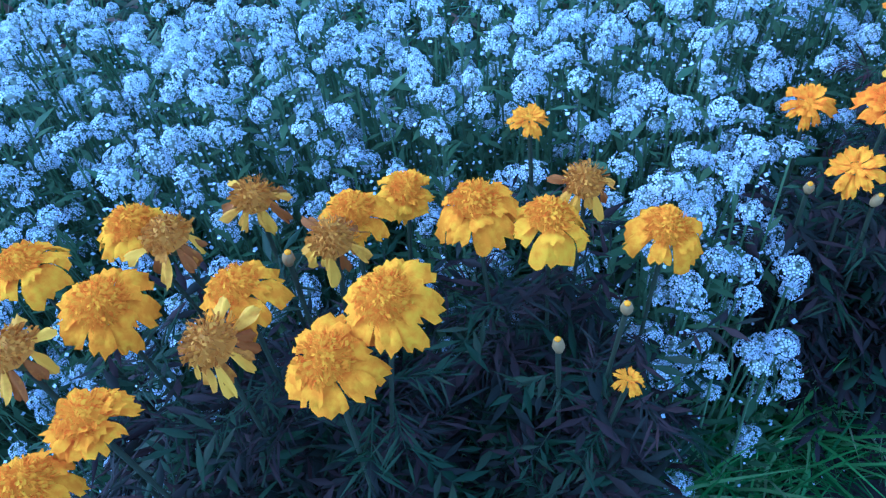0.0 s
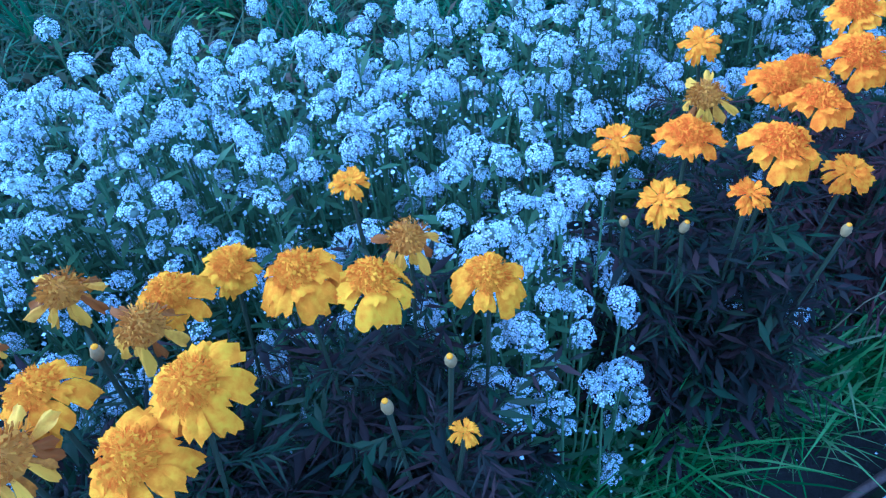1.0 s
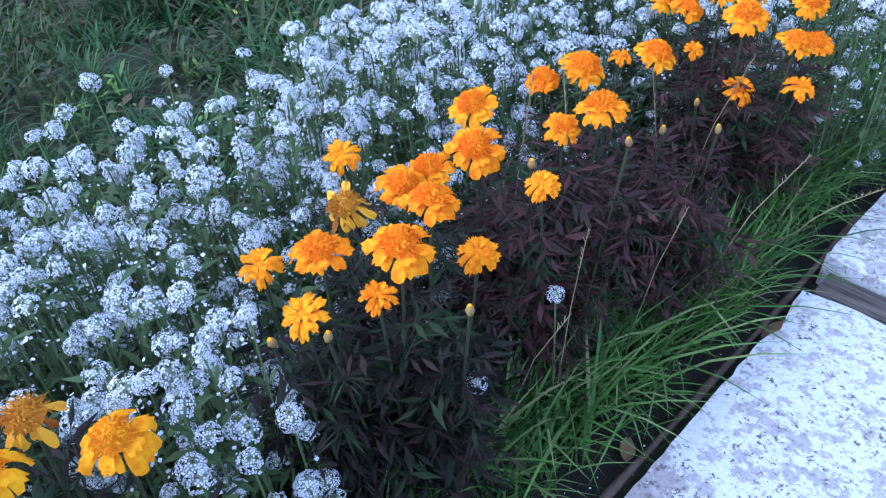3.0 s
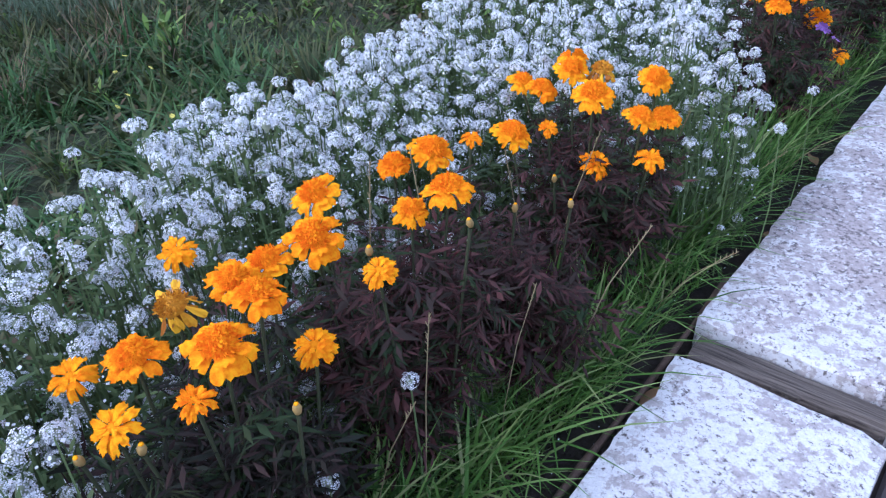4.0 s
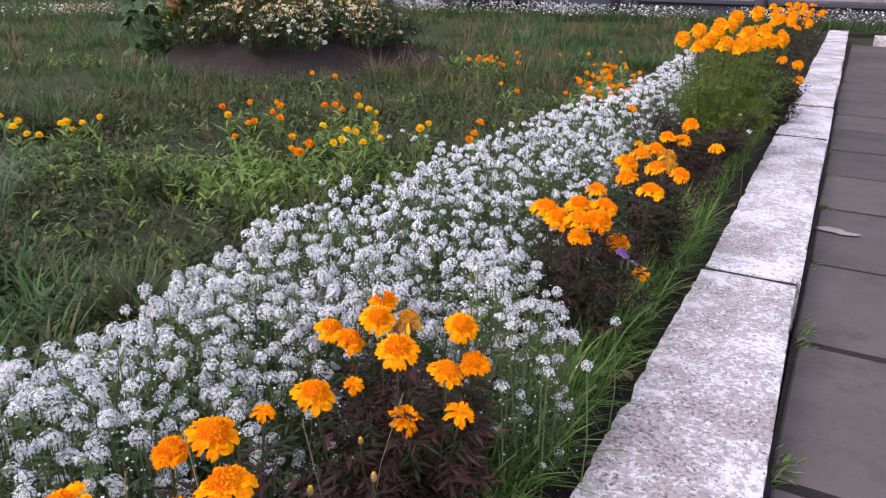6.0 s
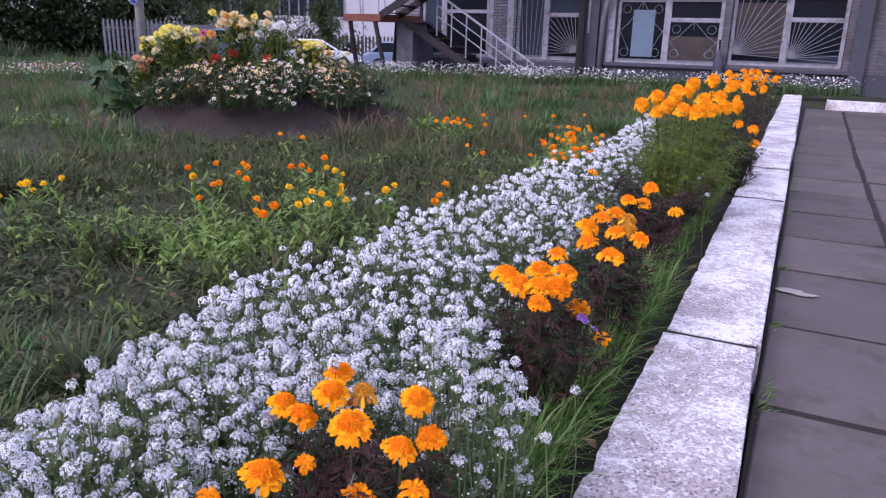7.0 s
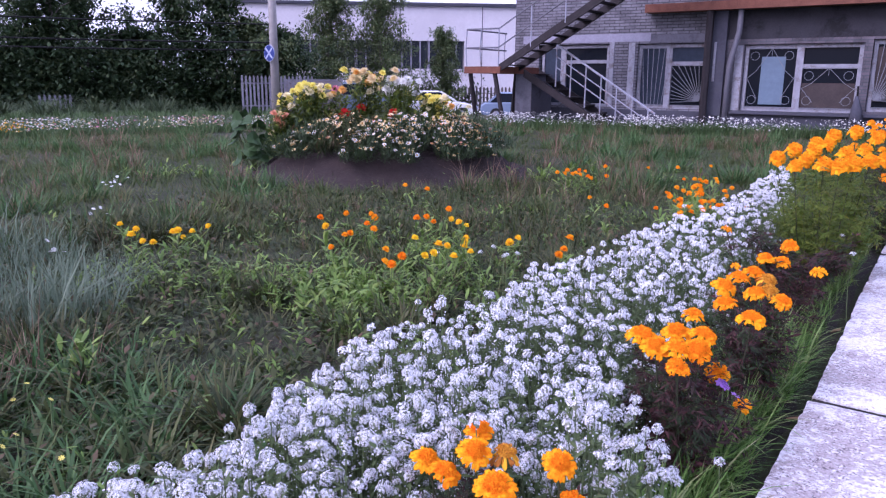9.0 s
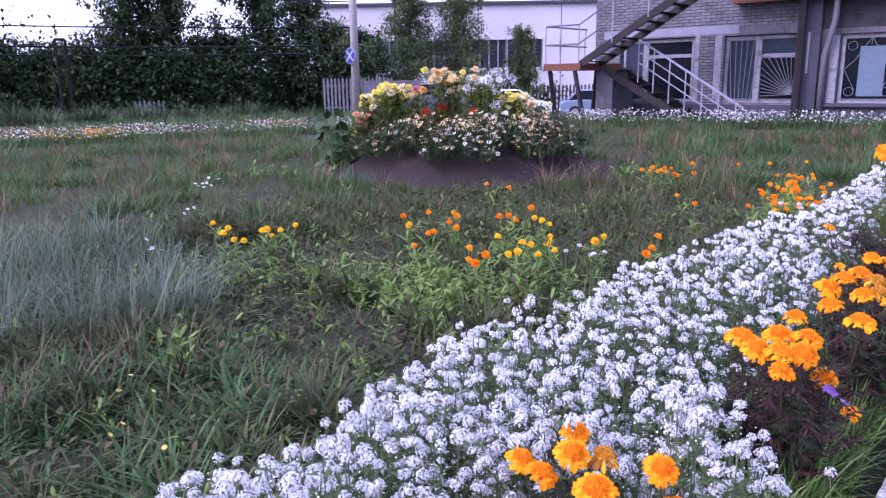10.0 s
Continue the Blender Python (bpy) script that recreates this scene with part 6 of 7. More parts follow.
def window(house, x0, x1, z0, z1, mullion, transom, left_fill, right_fill, ray_left, ray_right, label):
    """A tall double window: painted frame, mullion, transom, panes, curtains behind and a welded grille before them."""
    y = WALL + 0.1
    f = Geo()
    w = 0.075
    pierced(f, x0, x1, z0, z1, [(x0 + w, mullion - 0.07, z0 + w, z1 - w), (mullion + 0.07, x1 - w, z0 + w, transom - 0.04), (mullion + 0.07, x1 - w, transom + 0.04, z1 - w)], y, y + 0.1)
    frame_ob = part("window", f, M["white_frame"], house, label)
    for k, (a, b, fill, ray) in enumerate(((x0 + w, mullion - 0.07, left_fill, ray_left), (mullion + 0.07, x1 - w, right_fill, ray_right))):
        part("pane", Geo().box(a, b, y + 0.05, y + 0.056, z0 + w, z1 - w), M["pane"], frame_ob)
        if fill:
            mat, u0, u1, v0, v1 = fill
            part("curtain", Geo().box(a + u0 * (b - a), a + u1 * (b - a), y + 0.035, y + 0.047, z0 + w + v0 * (z1 - z0 - 2 * w), z0 + w + v1 * (z1 - z0 - 2 * w)), M[mat], frame_ob)
        if ray:
            kind, top = ray
            g = Geo()
            lo, hi = z0 + w, (z1 - w if top else transom - 0.04)
            if kind in ("sun_left", "sun_right"):
                cx = a + 0.03 if kind == "sun_left" else b - 0.03
                cz = lo + 0.12 * (hi - lo)
                for q in range(15):
                    t = math.pi * (q + 0.5) / 15 * 0.62 - 0.12
                    dx, dz = (1 if kind == "sun_left" else -1) * math.cos(t), math.sin(t)
                    reach = min((b - a - 0.04) / max(abs(dx), 1e-3), (hi - cz) / max(dz, 1e-3) if dz > 0 else (cz - lo) / max(-dz, 1e-3))
                    g.tube([(cx, y - 0.03, cz), (cx + dx * reach, y - 0.03, cz + dz * reach)], 0.008, 4)
                g.tube([(cx + (1 if kind == "sun_left" else -1) * 0.14 * math.cos(v), y - 0.034, cz + 0.14 * math.sin(v)) for v in [math.pi / 2 * i / 6 for i in range(7)]], 0.008, 4)
            elif kind == "bars":
                for q in range(7):
                    u = a + (b - a) * (q + 0.5) / 7
                    g.tube([(u, y - 0.03, lo), (u + 0.05 * (q - 3), y - 0.03, hi)], 0.008, 4)
            else:
                for cx, cz in ((a + 0.14, hi - 0.16), (b - 0.14, hi - 0.16), (a + 0.14, lo + 0.16), (b - 0.14, lo + 0.16)):
                    g.tube([(cx + 0.09 * math.cos(v), y - 0.03, cz + 0.09 * math.sin(v)) for v in [6.2832 * i / 10 for i in range(11)]], 0.006, 4)
                mx, mz = (a + b) / 2, (lo + hi) / 2
                for p, q in (((a, mz - 0.02), (a + 0.2 * (b - a), mz + 0.25 * (hi - mz))), ((b, mz - 0.02), (b - 0.2 * (b - a), mz + 0.25 * (hi - mz))), ((a, mz + 0.02), (a + 0.25 * (b - a), lo + 0.3 * (mz - lo))), ((b, mz + 0.02), (b - 0.25 * (b - a), lo + 0.3 * (mz - lo))), ((a + 0.2 * (b - a), mz + 0.25 * (hi - mz)), (mx, hi)), ((b - 0.2 * (b - a), mz + 0.25 * (hi - mz)), (mx, hi)), ((mx, hi), (mx, hi - 0.16))):
                    g.tube([(p[0], y - 0.03, p[1]), (q[0], y - 0.03, q[1])], 0.006, 4)
            for zz in (lo + 0.01, hi - 0.01):
                g.tube([(a, y - 0.028, zz), (b, y - 0.028, zz)], 0.008, 4)
            part("grille", g, M["grille"], frame_ob, "welded grille of thin bars")


def make_building():
    house = thing("brick_building", "old two-storey brick building with barred white windows", "building")
    holes = [(-8.75, -6.85, 0.42, 1.92), (-6.15, -4.55, 0.42, 1.9), (-3.75, -1.45, 0.43, 1.84), (-1.3, 0.92, 0.47, 1.9)]
    up = [(-8.6, -6.9, 3.6, 5.0), (-3.7, -1.5, 3.6, 5.0), (-1.2, 0.9, 3.6, 5.0)]
    part("brick_wall", pierced(Geo(), -9.45, -4.5, 0.38, 6.4, holes[:2] + up[:1], WALL, WALL + 0.38), M["brick"], house, "grey weathered brickwork")
    part("panel_wall", pierced(Geo(), -4.5, 9.0, 1.95, 6.4, up[1:], WALL, WALL + 0.38), M["plaster"], house, "rough brown-grey rendered panel")
    part("window_wall", pierced(Geo(), -4.5, 9.0, 0.38, 1.95, holes[2:], WALL + 0.003, WALL + 0.38), M["dark_brick"], house, "sooty brown brick between the windows")
    part("plinth", Geo().box(-9.47, 9.0, WALL - 0.03, WALL + 0.38, -0.3, 0.38), M["plinth"], house, "stained grey plinth")
    part("side_wall", Geo().box(-9.45, -9.07, WALL + 0.38, 24, -0.4, 6.4), M["brick"], house)
    part("far_side_wall", Geo().box(8.6, 9.0, WALL + 0.38, 24, -0.4, 6.4), M["brick"], house)
    part("rear_wall", Geo().box(-9.07, 8.6, 23.6, 24, -0.4, 6.4), M["brick"], house)
    part("roof", Geo().box(-9.7, 9.2, WALL - 0.3, 24.2, 6.4, 6.6), M["plinth"], house)
    part("room_floor", Geo().box(-9.07, 8.6, WALL + 0.38, 23.6, -0.1, 0.0), M["plinth"], house)
    part("storey_floor", Geo().box(-9.07, 8.6, WALL + 0.38, 23.6, 2.7, 2.9), M["plinth"], house)
    part("lintel", Geo().box(-9.2, -5.85, WALL - 0.012, WALL + 0.1, 1.95, 2.14), M["lintel"], house, "pale painted lintel band")
    part("lintel", Geo().box(-5.848, -4.5, WALL - 0.014, WALL + 0.1, 1.92, 2.1), M["pier_concrete"], house, "dark concrete lintel band")
    # sill takes the dark plinth colour to paint the shadow line below the windows
    part("sill_ledge", Geo().box(-3.92, 1.12, WALL - 0.14, WALL + 0.02, 0.36, 0.42), M["plinth"], house, "long projecting sill, coloured dark for the shadow line under the windows")
    part("pilaster", Geo().box(-4.5, -4.12, WALL - 0.1, WALL + 0.002, 0.3, 6.3), M["plinth"], house, "grey pilaster")
    part("pilaster", Geo().box(1.05, 1.32, WALL - 0.16, WALL + 0.002, 0.0, 6.3), M["plinth"], house, "grey pilaster")
    part("pier", Geo().box(-1.44, -1.31, WALL + 0.02, WALL + 0.2, 0.42, 1.95), M["plaster"], house)
    part("side_panel", Geo().box(-3.93, -3.77, WALL - 0.006, WALL + 0.1, 0.43, 1.82), M["white_frame"], house, "peeling white side panel")
    part("jamb", Geo().box(-6.36, -6.2, WALL - 0.02, WALL + 0.1, 0.42, 1.93), M["white_frame"], house, "peeling white jamb")
    part("jamb", Geo().box(-6.83, -6.72, WALL - 0.02, WALL + 0.1, 0.42, 1.95), M["white_frame"], house, "peeling white jamb")
    window(house, -8.7, -6.87, 0.42, 1.9, -8.1, 1.5, ("curtain_green", 0, 1, 0, 1), None, None, None, "white window behind the stairs")
    window(house, -6.15, -4.55, 0.42, 1.88, -5.42, 1.45, ("curtain_green", 0, 1, 0, 1), ("curtain_green", 0, 1, 0.72, 1), ("bars", True), ("sun_right", False), "white window with a sunray grille")
    window(house, -3.74, -1.46, 0.43, 1.83, -2.63, 1.38, ("curtain_blue", 0.28, 0.78, 0.05, 0.86), ("curtain_brown", 0, 1, 0, 0.42), ("rings", True), ("rings", False), "peeling white window with a blue blind")
    window(house, -1.29, 0.91, 0.47, 1.89, -0.2, 1.42, ("curtain_brown", 0, 1, 0.1, 0.95), ("curtain_green", 0, 1, 0.0, 0.15), ("sun_left", True), ("sun_left", False), "peeling white window with brown curtains")
    for a in up:
        part("upper_window", Geo().box(a[0], a[1], WALL + 0.12, WALL + 0.13, a[2], a[3]), M["pane"], house)
    pipe = Geo().tube([(-4.02, WALL - 0.12, 0.0), (-4.0, WALL - 0.14, 1.4), (-3.84, WALL - 0.2, 2.1), (-3.8, WALL - 0.2, 6.2)], 0.06, 8)
    part("downpipe", pipe, M["pipe"], house, "grey leaning downpipe", True)
    part("cable_conduit", Geo().box(-4.36, -4.31, WALL - 0.13, WALL - 0.1, 1.05, 1.9), M["white_frame"], house)
    sack = thing("sack_on_pole", "grey sack hung over a short dark pole against the wall", "sack", at=(-1.45, WALL - 0.2, 0.0))
    part("pole", Geo().tube([(0.02, 0.02, 0.05), (0, 0, 0.98)], 0.02, 6), M["wire"], sack)
    part("sack", Geo().tube([(0.02, -0.02, 0.22), (0.03, -0.02, 0.3), (0.02, -0.02, 0.52), (0.0, 0, 0.78)], [0.08, 0.13, 0.1, 0.03], 8), M["plinth"], sack, smooth=True)


def make_stairs():
    st = thing("outside_stairs", "rusty steel outside stairs with a landing and pale handrails", "stairs")
    part("landing", Geo().box(-9.72, -8.72, 13.0, 14.98, 1.2, 1.36), M["rust"], st, "rust-red landing")

    def stringer(a, b, y, thick, low, high):
        ends = [(a.x, a.z + low), (b.x, b.z + low), (b.x, b.z + high), (a.x, a.z + high)]
        part("stringer", Geo().add([(x, y, z) for x, z in ends] + [(x, y + thick, z) for x, z in ends], [(0, 1, 2, 3), (7, 6, 5, 4), (0, 4, 5, 1), (1, 5, 6, 2), (2, 6, 7, 3), (3, 7, 4, 0)]), M["dark_steel"], st)

    up0, up1 = Vector((-8.8, 0, 1.3)), Vector((-4.6, 0, 3.76))
    for y in (13.05, 13.9):
        stringer(up0, up1, y, 0.06, -0.08, 0.1)
    for k in range(15):
        p = up0.lerp(up1, (k + 0.5) / 15)
        part("tread", Geo().box(p.x - 0.11, p.x + 0.11, 13.11, 13.9, p.z, p.z + 0.025), M["dark_steel"], st)
    for k in range(6):
        p = up0.lerp(up1, k / 5)
        part("post", Geo().tube([(p.x, 13.06, p.z), (p.x, 13.06, p.z + 0.92)], 0.016, 5), M["rail_paint"], st)
    for h in (0.92, 0.5):
        part("rail", Geo().tube([(up0.x, 13.06, up0.z + h), (up1.x, 13.06, up1.z + h)], 0.018, 5), M["pipe"], st)
    for x, y in ((-9.68, 13.05), (-9.28, 13.05), (-9.68, 13.7), (-9.68, 14.9)):
        part("post", Geo().tube([(x, y, 1.36), (x - 0.03, y, 1.75), (x, y, 2.22)], 0.016, 5), M["rail_paint"], st)
    for z in (1.79, 2.22):
        part("rail", Geo().tube([(up0.x, 13.05, z), (-9.68, 13.05, z), (-9.68, 14.95, z)], 0.02, 5), M["pipe"], st)
    part("canopy_edge", Geo().box(-5.9, 3.0, 14.62, 14.98, 2.56, 2.74), M["rust"], st, "rust-red canopy edge along the wall")
    for x in (-4.46, 2.9):
        part("leg", Geo().tube([(x, 14.74, 0), (x, 14.74, 2.56)], 0.08, 6), M["dark_steel"], st)
    for a, b in (((-8.92, 13.1, 1.2), (-8.64, 13.1, -0.02)), ((-9.06, 14.4, 1.2), (-9.16, 14.4, -0.02)), ((-9.6, 13.1, 1.2), (-9.6, 13.4, -0.02))):
        part("leg", Geo().tube([a, b], 0.055, 6), M["dark_steel"], st)
    part("footing", Geo().box(-8.74, -8.3, 13.8, 14.9, -0.2, 1.19), M["pier_concrete"], st, "stained concrete pier")
    lo0, lo1 = Vector((-8.5, 0, 1.26)), Vector((-6.32, 0, 0.02))
    for y in (13.75, 14.55):
        stringer(lo0, lo1, y, 0.05, -0.14, 0.05)
    for k in range(7):
        p = lo0.lerp(lo1, (k + 0.5) / 7)
        part("tread", Geo().box(p.x - 0.15, p.x + 0.15, 13.8, 14.55, p.z, p.z + 0.03), M["dark_steel"], st)
    top0, top1 = Vector((-7.62, 13.72, 1.85)), Vector((-5.2, 13.72, 0.35))
    for h in (0.0, -0.26, -0.5):
        end = top0.lerp(top1, 1.0 if h > -0.3 else 0.9)
        part("rail", Geo().tube([top0 + Vector((0, 0, h)), end + Vector((0, 0, h))], 0.026 if h == 0 else 0.014, 5), M["rail_paint"], st, "pale handrail")
    for k in range(7):
        p = top0.lerp(top1, k / 6.4)
        part("post", Geo().tube([(p.x, 13.72, max(0.0, p.z - 0.95)), (p.x, 13.72, p.z)], 0.016, 5), M["rail_paint"], st)


# ---- road side: fences, cars, pole, factory, trees ----
def far_z(x, y):
    return 0.05 + far_drop(x, y)


def paling_fence(name, label, a, b, height, step, wide, mat, rails=(0.25, 0.8)):
    f = thing(name, label, "fence")
    a, b = Vector(a), Vector(b)
    n = max(2, int((b - a).length / step))
    d = (b - a).normalized()
    ang = math.degrees(math.atan2(d.y, d.x))
    me = Geo().add([(-wide / 2, -0.01, 0), (wide / 2, -0.01, 0), (wide / 2, -0.01, 0.94), (0, -0.01, 1), (-wide / 2, -0.01, 0.94), (-wide / 2, 0.01, 0), (wide / 2, 0.01, 0), (wide / 2, 0.01, 0.94), (0, 0.01, 1), (-wide / 2, 0.01, 0.94)], [(0, 1, 2, 3, 4), (9, 8, 7, 6, 5), (0, 5, 6, 1), (1, 6, 7, 2), (2, 7, 8, 3), (3, 8, 9, 4), (4, 9, 5, 0)]).mesh("paling", M[mat])
    for k in range(n + 1):
        p = a.lerp(b, k / n)
        put_part("paling", me, f, "", Matrix.Translation((p.x, p.y, far_z(p.x, p.y))) @ pose(0, 0, 0, 0, 0, ang) @ Matrix.Diagonal((1, 1, height, 1)))
    for r in rails:
        part("rail", Geo().tube([(a.x, a.y + 0.03, far_z(a.x, a.y) + r * height), (b.x, b.y + 0.03, far_z(b.x, b.y) + r * height)], 0.025, 4), M[mat], f)
    return f


def car(label, x, y, turn, paint):
    """A saloon car: rounded body, glazed cabin under a painted roof, wheels with rims, lamps."""
    c = thing("car", label, "car", at=(x, y, far_z(x, y)))
    c.rotation_euler = (0, 0, radians(turn))

    def loft(name, sections, mat, parent, caps=True):
        bm = bmesh.new()
        loops = [[bm.verts.new(p) for p in sec] for sec in sections]
        n = len(loops[0])
        for p, q in zip(loops, loops[1:]):
            for i in range(n):
                bm.faces.new((p[i], p[(i + 1) % n], q[(i + 1) % n], q[i]))
        bm.faces.new(loops[0][::-1])
        bm.faces.new(loops[-1])
        bmesh.ops.recalc_face_normals(bm, faces=bm.faces)
        me = bpy.data.meshes.new(name)
        bm.to_mesh(me)
        bm.free()
        me.materials.append(mat)
        return put_part(name, me, parent)

    side = [(-2.02, 0.28), (-2.1, 0.5), (-2.08, 0.76), (-1.9, 0.88), (-1.2, 0.92), (0.85, 0.92), (1.5, 0.82), (1.98, 0.68), (2.1, 0.46), (2.02, 0.28)]
    body = loft("body", [[(u * sc, yy, 0.28 + (v - 0.28) * up) for u, v in side] for yy, sc, up in ((-0.82, 0.95, 0.92), (-0.78, 0.99, 0.98), (-0.6, 1.0, 1.0), (0.6, 1.0, 1.0), (0.78, 0.99, 0.98), (0.82, 0.95, 0.92))], M[paint], c)
    loft("cabin_glass", [[(-1.62, -0.72, 0.9), (1.0, -0.72, 0.9), (1.0, 0.72, 0.9), (-1.62, 0.72, 0.9)], [(-1.12, -0.57, 1.36), (0.22, -0.57, 1.36), (0.22, 0.57, 1.36), (-1.12, 0.57, 1.36)]], M["pane"], body)
    loft("roof", [[(-1.2, -0.6, 1.35), (0.26, -0.6, 1.35), (0.26, 0.6, 1.35), (-1.2, 0.6, 1.35)], [(-1.05, -0.5, 1.41), (0.1, -0.5, 1.41), (0.1, 0.5, 1.41), (-1.05, 0.5, 1.41)]], M[paint], body)
    for s in (-1, 1):
        for foot, top in (((-1.66, 0.72), (-1.14, 0.585)), ((-0.42, 0.735), (-0.4, 0.585)), ((1.02, 0.73), (0.24, 0.585))):
            part("pillar", Geo().tube([(foot[0], s * foot[1], 0.9), (top[0], s * top[1], 1.37)], 0.035, 5), M[paint], body)
        part("headlamp", Geo().tube([(1.96, s * 0.6, 0.62), (2.09, s * 0.58, 0.6)], [0.1, 0.07], 8), M["sign_white"], body)
    for u in (-1.3, 1.3):
        for s in (-1, 1):
            w = part("wheel", Geo().tube([(u, s * 0.66, 0.31), (u, s * 0.83, 0.31)], 0.31, 16), M["rubber"], c)
            part("rim", Geo().tube([(u, s * 0.8, 0.31), (u, s * 0.845, 0.31)], 0.18, 12), M["rail_paint"], w)


FAR_LEAF = slip(0.56, 0.2)


def tree(label, x, y, height, crown, leaves, mat, size, seed, low=0.15, narrow=False, group="trees by the road"):
    """A tapered trunk, limbs, and a crown of many small leaves in clumps along the limbs."""
    r, g = random.Random(seed), np.random.default_rng(seed)
    z = far_z(x, y)
    t = thing("tree", label, "tree", group, at=(x, y, z - 0.05))
    trunk = [Vector((0.1 * r.uniform(-1, 1) * k, 0.1 * r.uniform(-1, 1) * k, height * 0.92 * k / 5)) for k in range(6)]
    part("trunk", Geo().tube(trunk, [0.02 * height * (1 - 0.16 * k) for k in range(6)], 7), M["bark"], t, smooth=True)
    limbs, spots = Geo(), []
    for k in range(26):
        h = low + (0.95 - low) * (k + r.random()) / 26
        a = k * 2.4 + r.uniform(-0.5, 0.5)
        j = min(4, int(h * 5))
        p = trunk[j].lerp(trunk[j + 1], h * 5 - j)
        reach = crown * ((1.15 - h) * 0.9 + 0.1 if narrow else math.sin(math.pi * min(1, 0.15 + 0.8 * h)) * r.uniform(0.6, 1.15))
        q = p + Vector((reach * math.cos(a), reach * math.sin(a), reach * (0.9 if narrow else 0.45) * r.uniform(0.5, 1.2)))
        m = p.lerp(q, 0.5) + Vector((0, 0, 0.12 * reach))
        limbs.tube([p, m, q], [0.006 * height * (1 - 0.6 * h), 0.004 * height * (1 - 0.6 * h), 0.004], 4, False)
        for s in range(9):
            spots.append(tuple((p.lerp(m, 0.2 + 0.16 * s) if s < 5 else m.lerp(q, (s - 4) / 4)) + Vector((r.gauss(0, 0.13 * crown), r.gauss(0, 0.13 * crown), r.gauss(-0.05, 0.1 * crown)))))
    part("branchwork", limbs, M["bark"], t)["kind"] = "stuff"
    s = np.array(spots)
    pos = s[g.integers(len(s), size=leaves)] + g.normal(0, 0.085 * crown, (leaves, 3))
    put_part("crown", array_mesh("crown", M[mat], [spread(*FAR_LEAF, pos, g.uniform(0, 6.283, leaves), g.uniform(0.3, 2.6, leaves), g.uniform(0.6, 1.3, leaves) * size)]), t)["kind"] = "stuff"
    return t


def make_roadside():
    pole = thing("lamp_pole", "tall grey concrete pole beside the road", "pole", at=(-18.8, 15.3, -0.1))
    part("shaft", Geo().tube([(0, 0, 0), (0.02, 0, 4), (0.03, 0, 9)], [0.15, 0.13, 0.1], 12), M["pole"], pole, smooth=True)
    sign = thing("no_stopping_sign", "round blue road sign with a pale cross on the pole", "road sign", at=(-18.72, 15.02, 1.85))
    sign.rotation_euler = (radians(90), 0, radians(-3))
    part("rim", Geo().tube([(0, 0, -0.012), (0, 0, 0.0)], 0.27, 24), M["sign_white"], sign)
    part("face", Geo().tube([(0, 0, -0.01), (0, 0, 0.008)], 0.25, 24), M["sign_blue"], sign)
    for a in (45, -45):
        part("bar", Geo().box(-0.23, 0.23, -0.03, 0.03, 0.004, 0.013, pose(0, 0, 0, 0, 0, a)), M["sign_white"], sign)
    wires = thing("overhead_wires", "dark cables slung from the pole along the road", "wires")
    for k, (z0, z1) in enumerate(((2.78, 2.95), (2.2, 2.35), (1.95, 2.1), (3.6, 4.1))):
        pts = [Vector((-18.8, 15.3, z0)).lerp(Vector((-27.5, 0.5, z1)), i / 12) - Vector((0, 0, 0.12 * math.sin(math.pi * i / 12))) for i in range(13)]
        part("wire", Geo().tube(pts, 0.022, 5), M["wire"], wires)
    gate = thing("pipe_frame", "black steel pipe frame beside the trees", "frame")
    for x, y in ((-24.72, 7.98), (-24.6, 8.25)):
        part("post", Geo().tube([(x, y, -0.3), (x, y, 2.45)], 0.05, 6), M["wire"], gate)
    part("beam", Geo().tube([(-24.72, 7.98, 2.45), (-24.6, 8.25, 2.45)], 0.05, 6), M["wire"], gate)
    paling_fence("paling_fence", "old pale paling fence by the road", (-20.1, 15.0, 0), (-18.55, 16.8, 0), 1.4, 0.13, 0.075, "fence_white")
    paling_fence("paling_fence", "old pale paling fence under the trees", (-28.0, 12.1, 0), (-27.5, 13.0, 0), 0.95, 0.16, 0.09, "fence_white")
    gp = thing("gate_panel", "dull grey sheet gate in a steel frame", "gate", at=(-20.7, 19.05, far_z(-20.7, 19.05)))
    gp.rotation_euler = (0, 0, radians(43.5))
    part("sheet", Geo().box(-1.05, 1.05, -0.01, 0.01, 0.05, 1.4), M["gate_panel"], gp)
    for x in (-1.1, 1.1):
        part("post", Geo().box(x - 0.04, x + 0.04, -0.04, 0.04, 0, 1.5), M["fence_white"], gp)
    part("top_rail", Geo().box(-1.06, 1.06, -0.025, 0.025, 1.4, 1.45), M["fence_white"], gp)
    paling_fence("dark_fence", "low dark brown slatted fence beyond the cars", (-25.4, 31.0, 0), (-19.4, 34.8, 0), 1.85, 0.2, 0.11, "fence_dark")
    car("white saloon car parked by the road", -21.6, 28.7, 34, "car_white")
    car("dull blue car parked by the road", -18.4, 31.8, 32, "car_blue")
    car("pale blue car parked behind the paling fence", -20.4, 20.9, 45, "car_blue")
    road = Geo()
    for k in range(30):
        for s in (0, 1):
            p = Vector((-60, 6)).lerp(Vector((-8, 52)), k / 29) + Vector((-0.66, 0.75)) * (5 * s - 2)
            road.v.append((p.x, p.y, far_z(p.x, p.y) + 0.02))
    road.f = [(2 * k, 2 * k + 2, 2 * k + 3, 2 * k + 1) for k in range(29)]
    tagged(part("road", road, M["asphalt"]), "grey asphalt road beyond the fence", "road", kind="structure")
    f = thing("factory", "long white panelled factory hall with a dark window strip", "building")
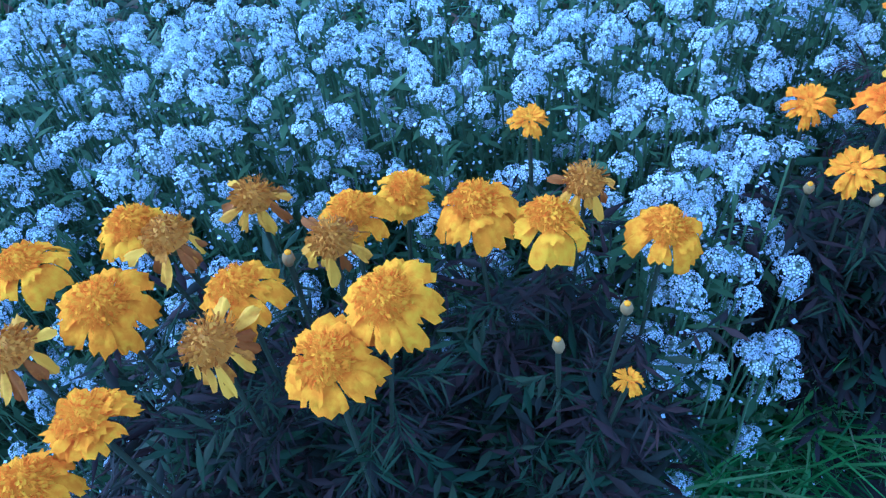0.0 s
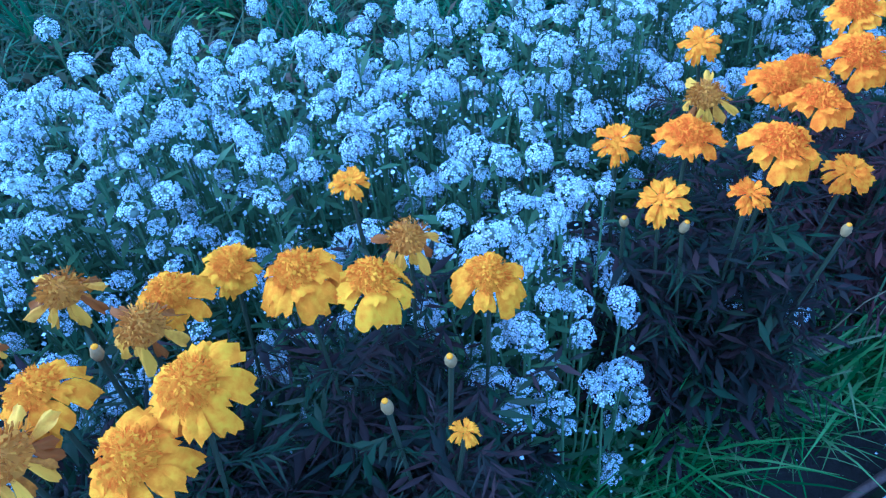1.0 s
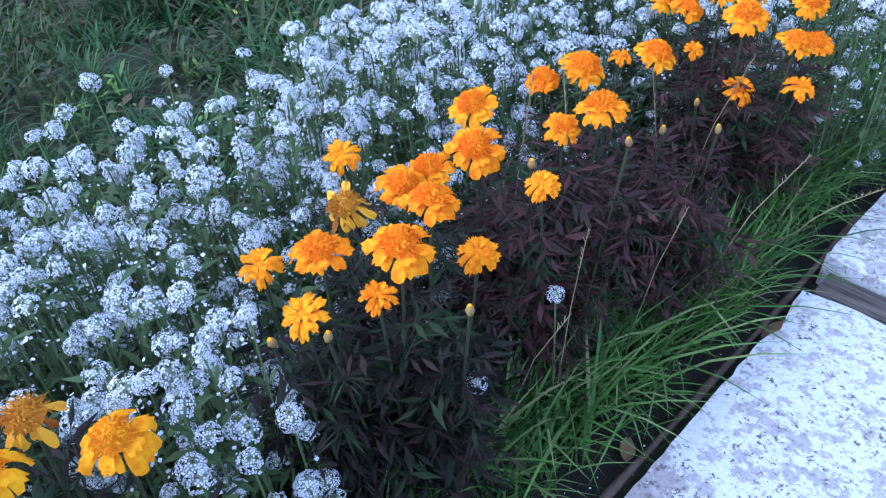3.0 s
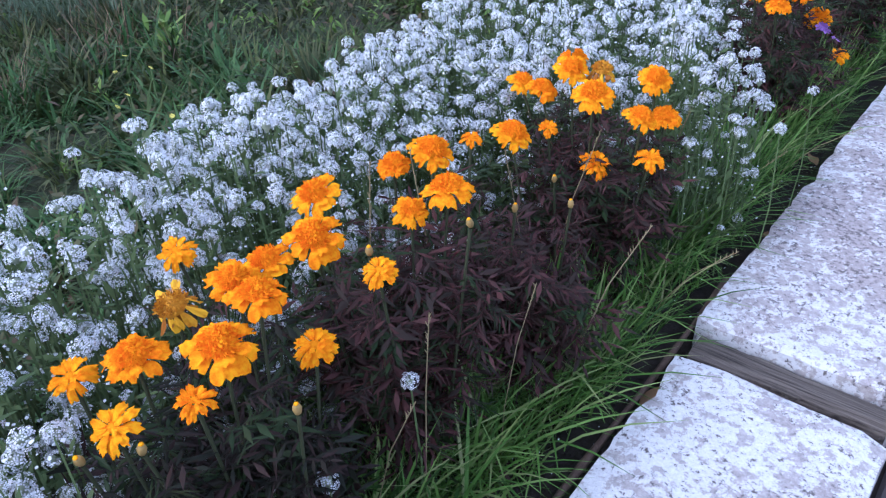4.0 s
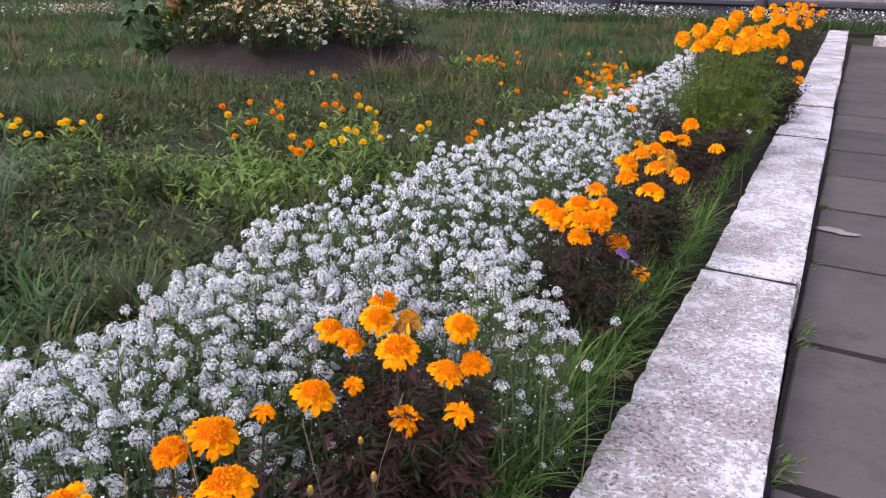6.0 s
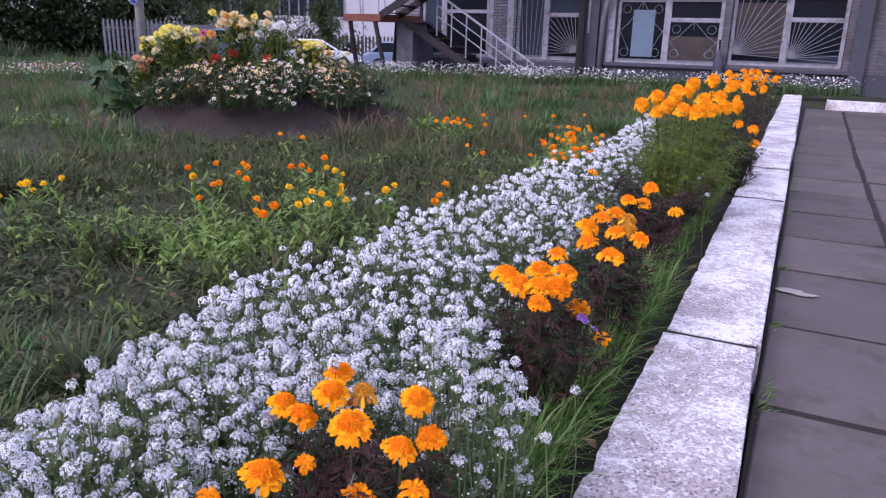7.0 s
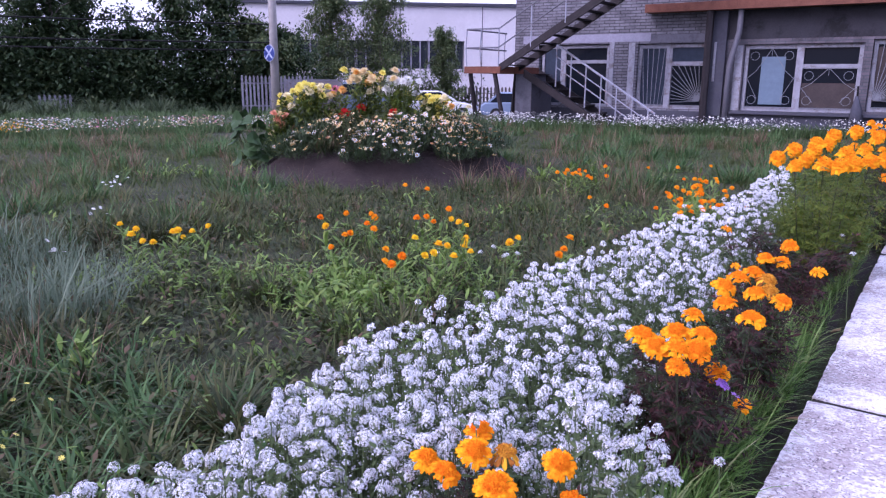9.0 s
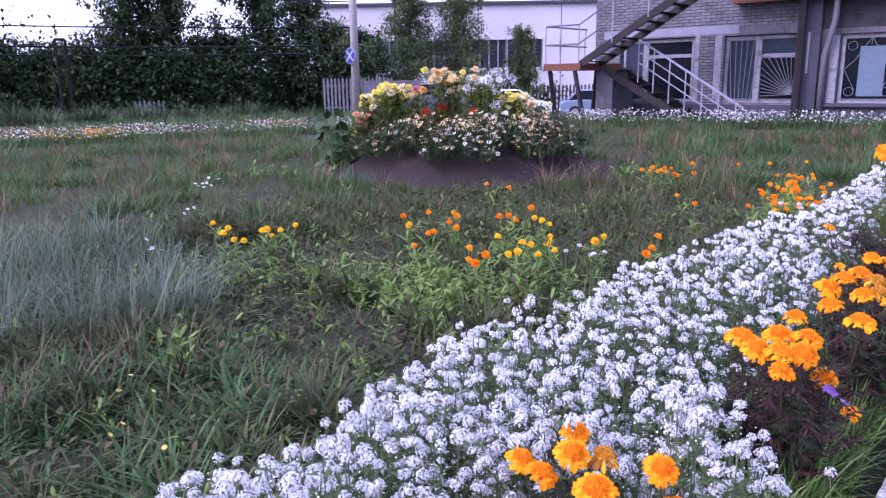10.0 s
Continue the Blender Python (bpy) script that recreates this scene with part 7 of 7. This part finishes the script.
    a, b = Vector((-39.0, 30.4)), Vector((-14, 51.5))
    d = (b - a).normalized()
    m = Matrix.Translation((a.x, a.y, -2.2)) @ pose(0, 0, 0, 0, 0, math.degrees(math.atan2(d.y, d.x)))
    length = (b - a).length
    wall = part("wall", pierced(Geo(), 0, length, 0, 7.9, [(0.8, 15.2, 3.9, 5.7)], 0, 0.3), M["factory"], f)
    wall.matrix_basis = m
    rest = part("hall", Geo().box(0, length, 0.3, 0.5, 0, 7.9).box(0, length, 14, 14.3, 0, 7.9).box(-0.01, 0.29, 0.3, 14, 0, 7.9).box(length - 0.3, length, 0.3, 14, 0, 7.9), M["factory"], f)
    rest.matrix_basis = m
    roof = part("roof", Geo().box(-0.2, length + 0.2, -0.2, 14.5, 7.9, 8.1), M["plinth"], f)
    roof.matrix_basis = m
    for k in range(6):
        x0 = 0.8 + 2.4 * k
        w = part("window", Geo().box(x0, x0 + 2.3, 0.12, 0.16, 3.9, 5.7), M["dark_glass"], f)
        w.matrix_basis = m
        mull = Geo()
        for q in range(4):
            u = x0 + 0.6 * q
            mull.box(u, u + 0.09, 0.02, 0.12, 3.9, 5.7)
        part("mullion", mull, M["lintel"], w)
    for k in range(1, 6):
        s = part("panel_joint", Geo().box(length * k / 6, length * k / 6 + 0.05, -0.004, 0.0, 0, 7.9), M["plinth"], f)
        s.matrix_basis = m
    for k, (x, y, h, c, n, mat) in enumerate(((-32.6, 7.2, 6.6, 1.9, 26000, "tree_leaf"), (-31.8, 8.9, 3.5, 2.1, 28000, "tree_leaf"), (-31.2, 10.4, 3.2, 1.9, 24000, "poplar_leaf"), (-30.9, 11.6, 3.3, 1.9, 24000, "tree_leaf"), (-32.6, 11.8, 3.3, 2.2, 22000, "tree_leaf"), (-30.0, 13.0, 3.9, 1.8, 20000, "tree_leaf"), (-30.2, 12.9, 8.2, 1.8, 24000, "tree_leaf"), (-29.8, 13.6, 8.4, 2.0, 26000, "tree_leaf"), (-29.2, 14.7, 9.2, 1.9, 30000, "tree_leaf"), (-28.9, 15.8, 4.0, 1.7, 20000, "tree_leaf"), (-28.2, 16.7, 4.1, 1.6, 20000, "tree_leaf"), (-27.0, 17.9, 6.6, 1.9, 28000, "tree_leaf"), (-26.2, 18.9, 6.0, 1.9, 22000, "tree_leaf"), (-25.2, 20.3, 4.6, 1.7, 22000, "poplar_leaf"), (-25.2, 21.6, 4.3, 1.8, 20000, "tree_leaf"))):
        tree("dark leafy birch at the edge of the road" if mat == "tree_leaf" else "small olive-green tree at the edge of the road", x, y, h, c, int(0.52 * n), mat, 0.172, 60 + k, 0.03)
    tree("tall poplar with dull green leaves before the factory", -27.3, 26.9, 7.8, 1.9, 26000, "poplar_leaf", 0.13, 81, 0.1, True)
    tree("tall poplar with dull green leaves before the factory", -25.2, 28.6, 8.2, 2.2, 27000, "poplar_leaf", 0.13, 82, 0.1, True)
    tree("small slender tree beside the factory", -22.3, 30.7, 5.2, 1.15, 14000, "poplar_leaf", 0.12, 83, 0.1, True)
    g = np.random.default_rng(77)
    n = 44000
    s = g.uniform(0, 1, n)
    p = np.array([-33.4, 5.0]) + np.array([9.6, 17.0]) * s[:, None] + g.normal(0, 0.7, (n, 2))
    pos = np.column_stack([p, [far_z(*q) for q in p] + np.abs(g.normal(0, 1.35, n))])
    tagged(put_part("undergrowth", array_mesh("undergrowth", M["tree_leaf"], [spread(*FAR_LEAF, pos, g.uniform(0, 6.283, n), g.uniform(0.3, 2.4, n), g.uniform(0.12, 0.26, n))])), "dark undergrowth below the birches", "bushes", kind="stuff")
    n = 15000
    s = g.uniform(0, 1, n)
    p = np.array([-31.0, 26.5]) + np.array([8.6, 7.2]) * s[:, None] + g.normal(0, 0.6, (n, 2))
    pos = np.column_stack([p, [far_z(*q) for q in p] + np.abs(g.normal(0, 0.9, n))])
    tagged(put_part("hedge", array_mesh("hedge", M["tree_leaf"], [spread(*FAR_LEAF, pos, g.uniform(0, 6.283, n), g.uniform(0.3, 2.4, n), g.uniform(0.12, 0.26, n))])), "unkempt dark hedge before the factory", "hedge", kind="stuff")


# ---- the place ----
make_ground()
make_building()
make_stairs()
make_roadside()
make_mound()
flower_strip("white_border", "white flowers along the building", (-8.2, 11.4), (1.1, 13.3), 0.9, 2500, 0.34, (("white", 1.0),), 51, 0.021)
flower_strip("far_border", "mixed flowers along the far verge", (-14.4, 0.6), (-10.9, 7.9), 1.2, 2000, 0.3, (("white", 0.5), ("pink", 0.22), ("straw", 0.28)), 52)
flower_strip("far_marigolds", "low patches of marigolds in the far verge", (-13.4, 2.4), (-12.6, 3.9), 0.5, 260, 0.26, (("calendula", 1.0),), 53)
make_edge_grass()
make_lawn()
make_calendulas()
make_marigolds()
make_alyssum()
make_sprigs()
make_litter()
make_kerb()
make_paving()
